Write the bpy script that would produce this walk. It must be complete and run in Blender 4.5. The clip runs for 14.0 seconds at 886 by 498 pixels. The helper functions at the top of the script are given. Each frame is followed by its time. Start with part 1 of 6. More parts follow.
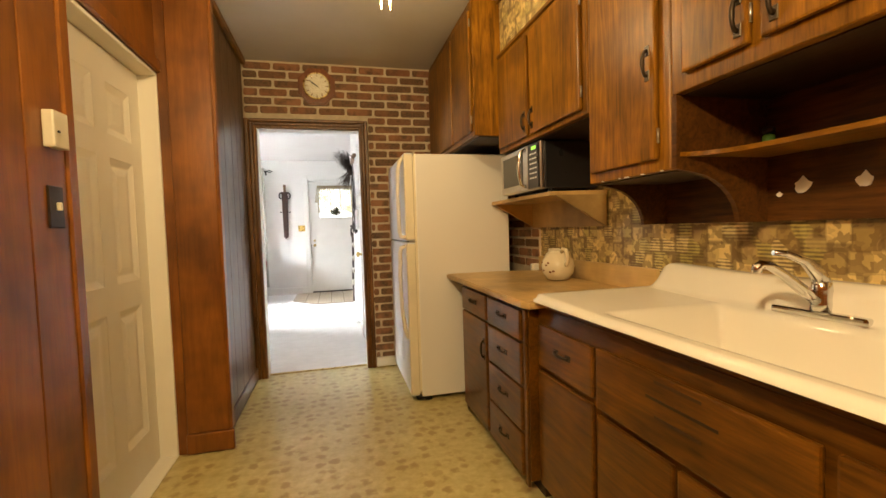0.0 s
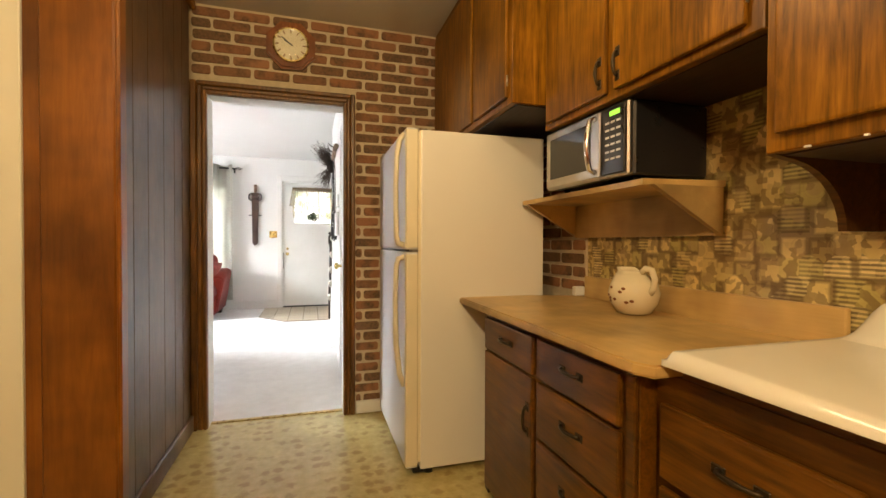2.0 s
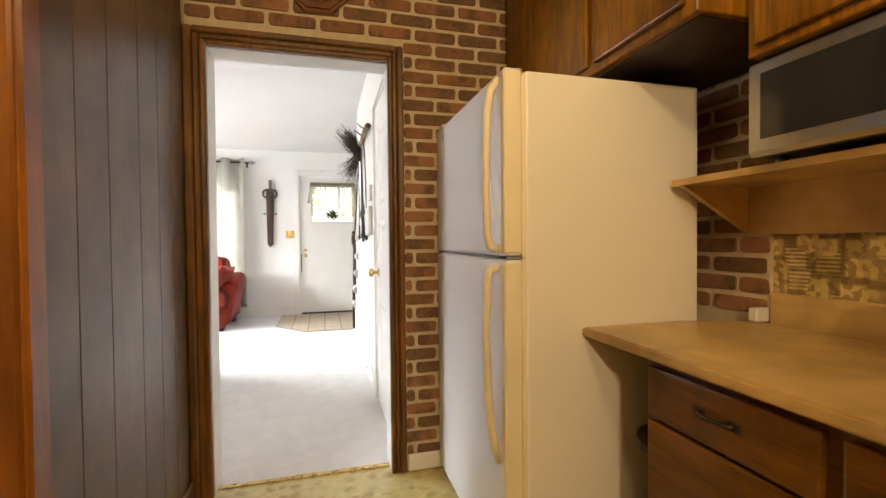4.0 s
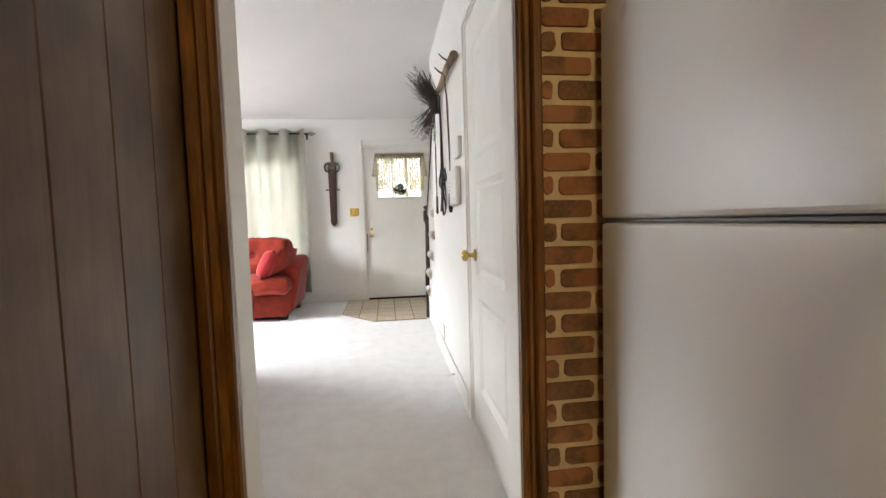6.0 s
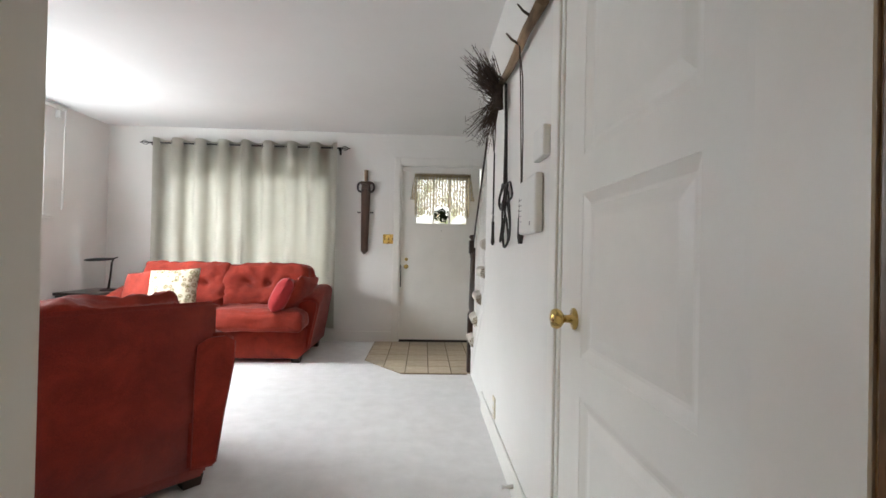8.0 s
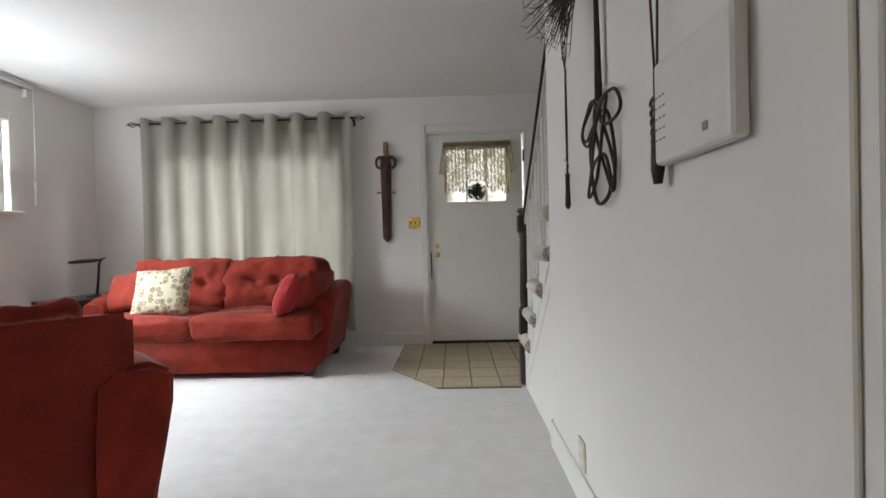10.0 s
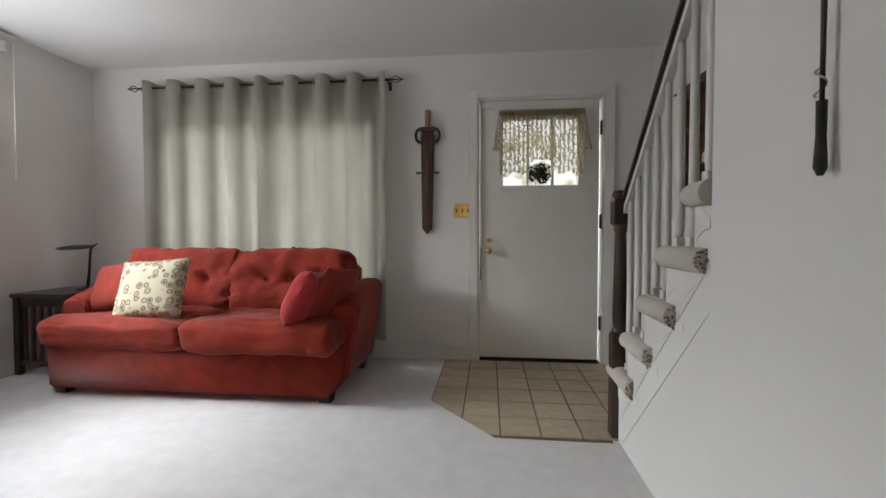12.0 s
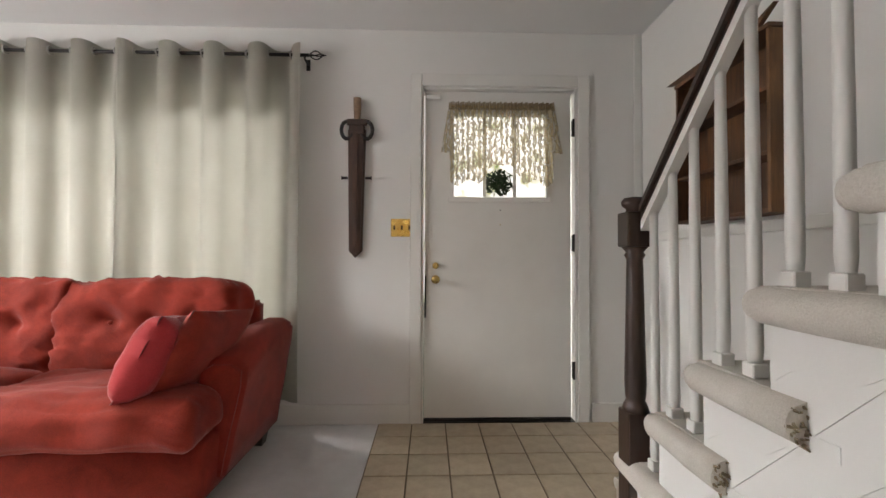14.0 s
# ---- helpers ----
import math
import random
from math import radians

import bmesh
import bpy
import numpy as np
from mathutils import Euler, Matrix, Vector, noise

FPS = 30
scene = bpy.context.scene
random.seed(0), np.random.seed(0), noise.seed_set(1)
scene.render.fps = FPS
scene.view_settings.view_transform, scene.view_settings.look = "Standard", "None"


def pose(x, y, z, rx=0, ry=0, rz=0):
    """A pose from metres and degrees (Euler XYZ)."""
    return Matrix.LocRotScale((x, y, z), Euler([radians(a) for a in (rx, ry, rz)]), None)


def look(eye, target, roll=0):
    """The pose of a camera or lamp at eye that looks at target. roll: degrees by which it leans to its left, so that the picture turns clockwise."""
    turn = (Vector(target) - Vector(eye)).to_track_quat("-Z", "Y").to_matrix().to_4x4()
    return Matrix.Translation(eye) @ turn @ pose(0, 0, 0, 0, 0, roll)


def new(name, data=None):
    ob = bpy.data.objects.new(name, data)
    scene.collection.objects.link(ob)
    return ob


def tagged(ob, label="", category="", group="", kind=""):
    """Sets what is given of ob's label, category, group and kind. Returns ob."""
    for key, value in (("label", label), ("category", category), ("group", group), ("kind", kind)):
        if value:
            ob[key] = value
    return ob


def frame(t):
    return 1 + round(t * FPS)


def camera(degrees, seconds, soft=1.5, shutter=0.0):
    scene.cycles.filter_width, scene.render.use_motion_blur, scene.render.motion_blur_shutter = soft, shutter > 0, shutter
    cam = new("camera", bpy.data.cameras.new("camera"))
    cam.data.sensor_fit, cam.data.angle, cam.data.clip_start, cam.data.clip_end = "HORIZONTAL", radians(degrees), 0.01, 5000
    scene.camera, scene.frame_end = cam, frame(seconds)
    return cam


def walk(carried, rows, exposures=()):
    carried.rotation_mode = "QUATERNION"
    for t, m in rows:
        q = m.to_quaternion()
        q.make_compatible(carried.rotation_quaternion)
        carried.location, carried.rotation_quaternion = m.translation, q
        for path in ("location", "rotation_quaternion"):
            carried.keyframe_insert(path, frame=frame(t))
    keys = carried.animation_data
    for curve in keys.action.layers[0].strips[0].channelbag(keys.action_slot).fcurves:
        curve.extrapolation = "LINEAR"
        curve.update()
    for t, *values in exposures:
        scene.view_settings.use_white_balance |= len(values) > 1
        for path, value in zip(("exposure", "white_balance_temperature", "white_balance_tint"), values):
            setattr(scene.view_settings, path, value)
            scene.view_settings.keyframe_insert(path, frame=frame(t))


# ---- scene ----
cam = camera(90.4, 14.0)
PATH = [
    (0, (0.11, -0.268, 1.134), (0.588, 1.672, 1.042), -1.8),
    (0.5, (0.146, -0.065, 1.113), (0.672, 1.862, 1.003), -1.7),
    (1, (0.153, 0.165, 1.098), (0.709, 2.083, 0.987), -1.0),
    (1.5, (0.146, 0.352, 1.088), (0.716, 2.268, 1.016), -0.3),
    (2, (0.146, 0.547, 1.096), (0.717, 2.464, 1.067), 0.2),
    (4.5, (0.021, 1.513, 1.112), (0.489, 3.457, 1.063), -1.3),
    (5, (0.01, 1.731, 1.091), (0.385, 3.693, 1.005), -1.9),
    (5.5, (-0.012, 1.966, 1.083), (0.294, 3.939, 0.964), -2.1),
    (6, (-0.029, 2.185, 1.07), (0.218, 4.166, 0.942), -1.7),
    (6.5, (-0.028, 2.404, 1.083), (0.165, 4.393, 0.983), -1.1),
    (7, (-0.023, 2.628, 1.088), (0.121, 4.622, 1.034), -0.3),
    (7.5, (-0.026, 2.854, 1.081), (0.085, 4.85, 1.07), 0.7),
    (8, (-0.034, 3.063, 1.078), (0.051, 5.062, 1.093), 1.2),
    (10.5, (-0.112, 4.113, 0.994), (-0.211, 6.11, 0.942), -2.0),
    (11, (-0.152, 4.306, 1.017), (-0.304, 6.298, 0.938), -2.0),
    (11.5, (-0.184, 4.516, 1.003), (-0.379, 6.505, 0.924), -1.2),
    (12, (-0.243, 4.738, 1.013), (-0.45, 6.726, 0.956), -0.0),
    (12.5, (-0.259, 4.925, 1.011), (-0.429, 6.918, 1.0), 0.9),
    (13, (-0.277, 5.12, 1.022), (-0.359, 7.118, 1.042), 1.1),
    (13.5, (-0.281, 5.318, 1.029), (-0.271, 7.318, 1.069), 0.7),
    (14, (-0.284, 5.543, 1.033), (-0.222, 7.542, 1.074), 0.2),
]
EXPOSURES = [(0, 0.05, 6500, 10), (2.0, 0.05, 6500, 10), (4.5, 0.0, 6500, 10), (5.0, -0.22, 6500, 10), (5.5, -0.48, 6500, 10), (6.0, -0.58, 6500, 10), (6.5, -0.65, 6500, 10), (7.5, -1.0, 6450, 10), (8.0, -1.2, 6450, 10), (10.5, -1.87, 6400, 10), (12.0, -2.05, 6450, 11), (13.0, -2.03, 6550, 11), (13.5, -1.8, 6800, 13), (14.0, -1.5, 6850, 14)]
walk(cam, [(t, look(eye, target, roll)) for t, eye, target, roll in PATH], EXPOSURES)

# ---- world and lights ----
world = bpy.data.worlds.new("sky")
scene.world = world
world.use_nodes = True
wn = world.node_tree.nodes
sky = wn.new("ShaderNodeTexSky")
sky.sky_type, sky.sun_disc = "NISHITA", False
sky.sun_elevation, sky.sun_rotation = radians(42), radians(323)
wn["Background"].inputs["Strength"].default_value = 0.12
world.node_tree.links.new(sky.outputs[0], wn["Background"].inputs["Color"])


def area_lamp(name, loc, target, sx, sy, watts, color):
    data = bpy.data.lights.new(name, "AREA")
    data.shape, data.size, data.size_y, data.energy, data.color = "RECTANGLE", sx, sy, watts, color
    ob = new(name, data)
    ob.matrix_world = look(loc, target)
    return ob


def bulb_lamp(name, loc, watts, color, radius):
    data = bpy.data.lights.new(name, "POINT")
    data.energy, data.color, data.shadow_soft_size = watts, color, radius
    ob = new(name, data)
    ob.location = loc
    return ob


sun_data = bpy.data.lights.new("sun", "SUN")
sun_data.energy, sun_data.angle, sun_data.color = 1.2, radians(10), (1.0, 0.95, 0.88)
sun = new("sun", sun_data)
sun.matrix_world = look((-6, 14, 9), (0, 6, 0))
DAY = (0.93, 0.97, 1.0)
WARM = (1.0, 0.745, 0.385)
# sky light falls steeply through the openings; the sunlit ground sends some of it up to the ceiling
area_lamp("daylight_side_window", (-4.75, 6.95, 2.72), (-3.0, 6.77, 1.22), 1.7, 0.8, 1350, DAY)
# extra daylight through the added second side window
area_lamp("daylight_unseen_window", (-4.75, 5.95, 2.62), (-3.0, 5.60, 1.28), 1.4, 0.8, 700, DAY)
area_lamp("daylight_side_opening", (-3.72, 6.86, 1.74), (-2.7, 6.6, 1.2), 1.05, 0.68, 55, DAY)
area_lamp("daylight_front_window", (-2.1, 9.00, 3.05), (-2.1, 8.25, 1.2), 1.9, 0.6, 1500, DAY)
area_lamp("daylight_ground_bounce", (-3.72, 6.4, 1.50), (-2.3, 6.2, 2.42), 1.9, 0.4, 118, DAY)
bulb_lamp("kitchen_bulb", (0.36, 1.62, 2.06), 18, WARM, 0.05)
# added fill from out of view, brightens sink wall and worktop
bulb_lamp("kitchen_pendant_bulb", (-0.30, -0.45, 2.13), 128, WARM, 0.08)

# ---- materials ----


def material(name, rough=0.6, metal=0.0, spec=0.5):
    m = bpy.data.materials.new(name)
    m.use_nodes = True
    b = m.node_tree.nodes["Principled BSDF"]
    b.inputs["Roughness"].default_value = rough
    b.inputs["Metallic"].default_value = metal
    b.inputs["Specular IOR Level"].default_value = spec
    return m, m.node_tree, b


def coords(nt, scale=(1, 1, 1), obj=True):
    tc = nt.nodes.new("ShaderNodeTexCoord")
    mp = nt.nodes.new("ShaderNodeMapping")
    mp.inputs["Scale"].default_value = scale
    nt.links.new(tc.outputs["Object" if obj else "Generated"], mp.inputs["Vector"])
    return mp.outputs[0]


def noise_fac(nt, vec, scale, detail=4.0, rough=0.6, distort=0.0):
    n = nt.nodes.new("ShaderNodeTexNoise")
    n.inputs["Scale"].default_value, n.inputs["Detail"].default_value = scale, detail
    n.inputs["Roughness"].default_value, n.inputs["Distortion"].default_value = rough, distort
    nt.links.new(vec, n.inputs["Vector"])
    return n.outputs["Fac"]


def ramp(nt, fac, stops):
    r = nt.nodes.new("ShaderNodeValToRGB")
    els = r.color_ramp.elements
    while len(els) < len(stops):
        els.new(0.5)
    for e, (p, c) in zip(els, stops):
        e.position, e.color = p, (*c, 1)
    nt.links.new(fac, r.inputs[0])
    return r.outputs[0]


def mix(nt, fac, a, b, mode="MIX"):
    n = nt.nodes.new("ShaderNodeMix")
    n.data_type, n.blend_type = "RGBA", mode
    for sock, v in ((n.inputs[0], fac), (n.inputs[6], a), (n.inputs[7], b)):
        if isinstance(v, bpy.types.NodeSocket):
            nt.links.new(v, sock)
        elif isinstance(v, tuple):
            sock.default_value = (*v, 1)
        else:
            sock.default_value = v
    return n.outputs[2]


def bump(nt, b, height, strength=0.3, dist=0.01):
    n = nt.nodes.new("ShaderNodeBump")
    n.inputs["Strength"].default_value, n.inputs["Distance"].default_value = strength, dist
    nt.links.new(height, n.inputs["Height"])
    nt.links.new(n.outputs[0], b.inputs["Normal"])


def maths(nt, op, a, b=0.0):
    n = nt.nodes.new("ShaderNodeMath")
    n.operation = op
    for sock, v in zip(n.inputs, (a, b)):
        if isinstance(v, bpy.types.NodeSocket):
            nt.links.new(v, sock)
        else:
            sock.default_value = v
    return n.outputs[0]


def plain(name, c, c2=None, scale=6.0, rough=0.6, metal=0.0, bumpy=0.05, fine=120.0, spec=0.5):
    """Paint, plastic, metal: two tones of broad variation and a fine relief."""
    m, nt, b = material(name, rough, metal, spec)
    v = coords(nt)
    c2 = c2 or tuple(x * 0.9 for x in c)
    col = ramp(nt, noise_fac(nt, v, scale), [(0.3, c2), (0.7, c)])
    nt.links.new(col, b.inputs["Base Color"])
    f = noise_fac(nt, v, fine, 2.0)
    if bumpy:
        bump(nt, b, f, bumpy, 0.003)
    r = maths(nt, "MULTIPLY_ADD", noise_fac(nt, v, scale * 2.3), 0.18)
    nt.nodes[-1].inputs[2].default_value = max(rough - 0.09, 0.02)
    nt.links.new(r, b.inputs["Roughness"])
    return m


def wood(name, dark, light, along="Z", rough=0.35, fine=1.0, spec=0.5, contrast=1.0, relief=0.12):
    """Stained wood with long grain along one axis, blotches and a little relief; each board differs."""
    m, nt, b = material(name, rough, 0.0, spec)
    k = {"X": (1.7, 19, 19), "Y": (19, 1.7, 19), "Z": (19, 19, 1.7)}[along]
    tc = nt.nodes.new("ShaderNodeTexCoord")
    info = nt.nodes.new("ShaderNodeObjectInfo")
    off = nt.nodes.new("ShaderNodeVectorMath")
    off.operation = "ADD"
    comb = nt.nodes.new("ShaderNodeCombineXYZ")
    for i, f in enumerate((7.0, 13.0, 5.0)):
        nt.links.new(maths(nt, "MULTIPLY", info.outputs["Random"], f), comb.inputs[i])
    nt.links.new(tc.outputs["Object"], off.inputs[0])
    nt.links.new(comb.outputs[0], off.inputs[1])
    mp = nt.nodes.new("ShaderNodeMapping")
    mp.inputs["Scale"].default_value = tuple(x * fine for x in k)
    nt.links.new(off.outputs[0], mp.inputs["Vector"])
    g = noise_fac(nt, mp.outputs[0], 1.2, 6.0, 0.66, 2.2)
    g2 = noise_fac(nt, mp.outputs[0], 6.0, 4.0, 0.6, 0.2)
    blot = noise_fac(nt, off.outputs[0], 3.0, 3.0)
    grain = maths(nt, "ADD", maths(nt, "MULTIPLY", g, 0.65), maths(nt, "MULTIPLY", g2, 0.35))
    mid = tuple((a + c) / 2 for a, c in zip(dark, light))
    col = ramp(nt, grain, [(0.5 - 0.17 / contrast, dark), (0.5, mid), (0.5 + 0.17 / contrast, light)])
    tone = ramp(nt, blot, [(0.32, (0.50, 0.47, 0.45)), (0.68, (1.18, 1.16, 1.12))])
    nt.links.new(mix(nt, 1.0, col, tone, "MULTIPLY"), b.inputs["Base Color"])
    bump(nt, b, grain, relief, 0.004)
    r = maths(nt, "MULTIPLY_ADD", g2, 0.25)
    nt.nodes[-1].inputs[2].default_value = rough - 0.1
    nt.links.new(r, b.inputs["Roughness"])
    return m


M = {}
M["wall_white"] = plain("white_wall_paint", (0.80, 0.79, 0.76), (0.76, 0.75, 0.72), 1.5, 0.75, 0, 0.08, 90)
M["ceiling"] = plain("ceiling_paint", (0.80, 0.80, 0.79), (0.76, 0.76, 0.75), 1.2, 0.85, 0, 0.10, 70)
M["ceiling_kitchen"] = plain("kitchen_ceiling_paint", (0.62, 0.57, 0.48), (0.55, 0.50, 0.42), 1.6, 0.45, 0, 0.05, 60)
M["trim_white"] = plain("white_trim_gloss", (0.80, 0.79, 0.75), (0.75, 0.74, 0.70), 4, 0.4, 0, 0.04, 60)
M["door_cream"] = plain("cream_door_paint", (0.78, 0.74, 0.64), (0.73, 0.69, 0.58), 3, 0.42, 0, 0.05, 70)
M["cabinet"] = wood("stained_cabinet_wood", (0.050, 0.018, 0.0012), (0.40, 0.175, 0.010), "Z", 0.36, 0.8, 0.25, 0.82, 0.06)
M["cabinet_h"] = wood("stained_cabinet_wood_flat", (0.050, 0.018, 0.0012), (0.38, 0.165, 0.010), "Y", 0.36, 0.8, 0.25, 0.82, 0.06)
# cabinet wood darkened for shade: undersides, plinths, end shelves, slots
M["cabinet_shaded"] = wood("cabinet_wood_shaded", (0.018, 0.009, 0.004), (0.05, 0.024, 0.010), "Y", 0.5)
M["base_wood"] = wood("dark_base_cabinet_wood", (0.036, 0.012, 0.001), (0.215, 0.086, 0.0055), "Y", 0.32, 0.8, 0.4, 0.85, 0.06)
M["panel_red"] = wood("red_brown_panelling", (0.15, 0.045, 0.004), (0.30, 0.108, 0.011), "Z", 0.33, 0.7, 0.45, 0.7, 0.09)
M["panel_grey"] = wood("grey_brown_panelling", (0.090, 0.049, 0.020), (0.172, 0.097, 0.043), "Z", 0.36, 0.9, 0.38, 0.6, 0.08)
M["casing"] = wood("dark_door_casing_wood", (0.065, 0.026, 0.004), (0.25, 0.108, 0.018), "Z", 0.35)
M["board_brown"] = wood("brown_backboard", (0.025, 0.009, 0.002), (0.14, 0.055, 0.009), "Y", 0.4, 1.0, 0.35)
M["rail_dark"] = wood("dark_stair_rail_wood", (0.020, 0.010, 0.007), (0.055, 0.028, 0.018), "Z", 0.35)
M["clock_wood"] = wood("clock_wood", (0.16, 0.050, 0.014), (0.34, 0.120, 0.030), "Z", 0.3)
M["shelf_wood"] = wood("curio_wood", (0.045, 0.018, 0.008), (0.15, 0.065, 0.022), "Z", 0.5)
# lit copy of the curio wood, for the side that catches the light
M["shelf_wood_lit"] = wood("curio_wood_lit_side", (0.12, 0.055, 0.020), (0.26, 0.125, 0.045), "Z", 0.5)
M["sword_wood"] = wood("carved_dark_wood", (0.030, 0.013, 0.008), (0.095, 0.042, 0.024), "Z", 0.45)
M["stick"] = wood("driftwood", (0.13, 0.080, 0.045), (0.30, 0.20, 0.12), "Y", 0.7)
M["counter"] = wood("tan_laminate", (0.50, 0.33, 0.120), (0.60, 0.43, 0.185), "Y", 0.35, 0.8, 0.5, 0.7)
M["table_dark"] = wood("dark_table_wood", (0.012, 0.009, 0.008), (0.04, 0.028, 0.022), "X", 0.3)
M["enamel"] = plain("white_enamel", (0.80, 0.77, 0.68), (0.77, 0.74, 0.65), 2, 0.18, 0, 0.0)
M["chrome"] = plain("chrome", (0.75, 0.75, 0.75), (0.68, 0.68, 0.68), 8, 0.12, 1.0, 0.0)
M["strip_grey"] = plain("dull_grey_strip", (0.15, 0.15, 0.15), (0.10, 0.10, 0.10), 8, 0.5)
M["steel"] = plain("brushed_steel", (0.52, 0.51, 0.49), (0.45, 0.44, 0.42), 12, 0.32, 1.0, 0.02)
M["brass"] = plain("aged_brass", (0.62, 0.46, 0.17), (0.50, 0.36, 0.12), 20, 0.28, 1.0, 0.03)
M["iron"] = plain("black_iron", (0.016, 0.014, 0.013), (0.028, 0.024, 0.022), 30, 0.5, 0.4, 0.15)
M["bronze"] = plain("dark_bronze_handle", (0.040, 0.028, 0.016), (0.065, 0.046, 0.025), 30, 0.38, 0.7, 0.08)
M["black"] = plain("black_plastic", (0.012, 0.012, 0.013), (0.018, 0.018, 0.019), 5, 0.3, 0, 0.02)
M["black_glass"] = plain("dark_oven_glass", (0.020, 0.021, 0.023), (0.026, 0.027, 0.03), 4, 0.08, 0, 0.0)
M["fridge"] = plain("fridge_enamel", (0.76, 0.74, 0.69), (0.745, 0.725, 0.675), 2, 0.38, 0, 0.04, 260)
# same enamel as the body; the doorway's cool, dimmer light is in this grey
M["fridge_door"] = plain("fridge_enamel_cool_lit", (0.69, 0.69, 0.69), (0.675, 0.675, 0.675), 2, 0.32, 0, 0.04, 260)
M["fridge_handle"] = plain("cream_plastic", (0.78, 0.71, 0.53), (0.74, 0.67, 0.49), 6, 0.4, 0, 0.02)
M["plastic_ivory"] = plain("ivory_plastic", (0.66, 0.60, 0.44), (0.60, 0.54, 0.39), 20, 0.4, 0, 0.02)
M["plastic_white"] = plain("white_plastic", (0.72, 0.72, 0.70), (0.68, 0.68, 0.66), 10, 0.45, 0, 0.02)
M["china"] = plain("cream_china", (0.76, 0.68, 0.50), (0.70, 0.62, 0.44), 9, 0.2, 0, 0.0)
M["china_brown"] = plain("brown_glaze", (0.17, 0.06, 0.02), (0.25, 0.10, 0.03), 30, 0.3)
M["fray"] = plain("frayed_carpet_backing", (0.30, 0.24, 0.16), (0.16, 0.12, 0.07), 60, 0.95, 0, 0.3, 200)
M["twig"] = plain("dry_twig", (0.035, 0.022, 0.016), (0.075, 0.050, 0.036), 40, 0.8)
M["paper"] = plain("white_paper", (0.78, 0.78, 0.76), (0.74, 0.74, 0.72), 8, 0.6)
M["ink"] = plain("grey_ink", (0.22, 0.22, 0.23), (0.3, 0.3, 0.3), 30, 0.7)
M["mortar"] = plain("tan_mortar", (0.66, 0.56, 0.40), (0.52, 0.43, 0.29), 22, 0.9, 0, 0.5, 180)
M["grout"] = plain("brown_grout", (0.15, 0.11, 0.07), (0.10, 0.075, 0.05), 18, 0.9, 0, 0.2, 200)
M["rubber"] = plain("dark_foot_wood", (0.018, 0.009, 0.006), (0.03, 0.015, 0.01), 12, 0.45)
M["leaf"] = plain("dark_green_wreath", (0.02, 0.045, 0.018), (0.05, 0.08, 0.03), 30, 0.8)
M["bottle_green"] = plain("green_bottle", (0.05, 0.12, 0.02), (0.08, 0.16, 0.03), 20, 0.2)


def brick_material():
    m, nt, b = material("old_brick", 0.85)
    info = nt.nodes.new("ShaderNodeObjectInfo")
    v = coords(nt)
    base = ramp(nt, info.outputs["Random"], [(0.0, (0.34, 0.150, 0.070)), (0.25, (0.27, 0.115, 0.052)), (0.5, (0.22, 0.100, 0.046)), (0.68, (0.13, 0.080, 0.040)), (0.82, (0.075, 0.056, 0.032)), (0.90, (0.24, 0.115, 0.055)), (1.0, (0.36, 0.17, 0.085))])
    wv = nt.nodes.new("ShaderNodeVectorMath")
    wv.operation = "ADD"
    comb = nt.nodes.new("ShaderNodeCombineXYZ")
    nt.links.new(maths(nt, "MULTIPLY", info.outputs["Random"], 37.0), comb.inputs[0])
    nt.links.new(v, wv.inputs[0])
    nt.links.new(comb.outputs[0], wv.inputs[1])
    char = noise_fac(nt, wv.outputs[0], 7.5, 3)
    spot = noise_fac(nt, wv.outputs[0], 70, 4, 0.7)
    col = mix(nt, ramp(nt, char, [(0.47, (0, 0, 0)), (0.60, (0.85, 0.85, 0.85))]), base, (0.058, 0.046, 0.026))
    col = mix(nt, ramp(nt, spot, [(0.35, (0.5, 0.5, 0.5)), (0.7, (0, 0, 0))]), col, (0.34, 0.17, 0.09))
    nt.links.new(col, b.inputs["Base Color"])
    bump(nt, b, spot, 0.6, 0.006)
    return m


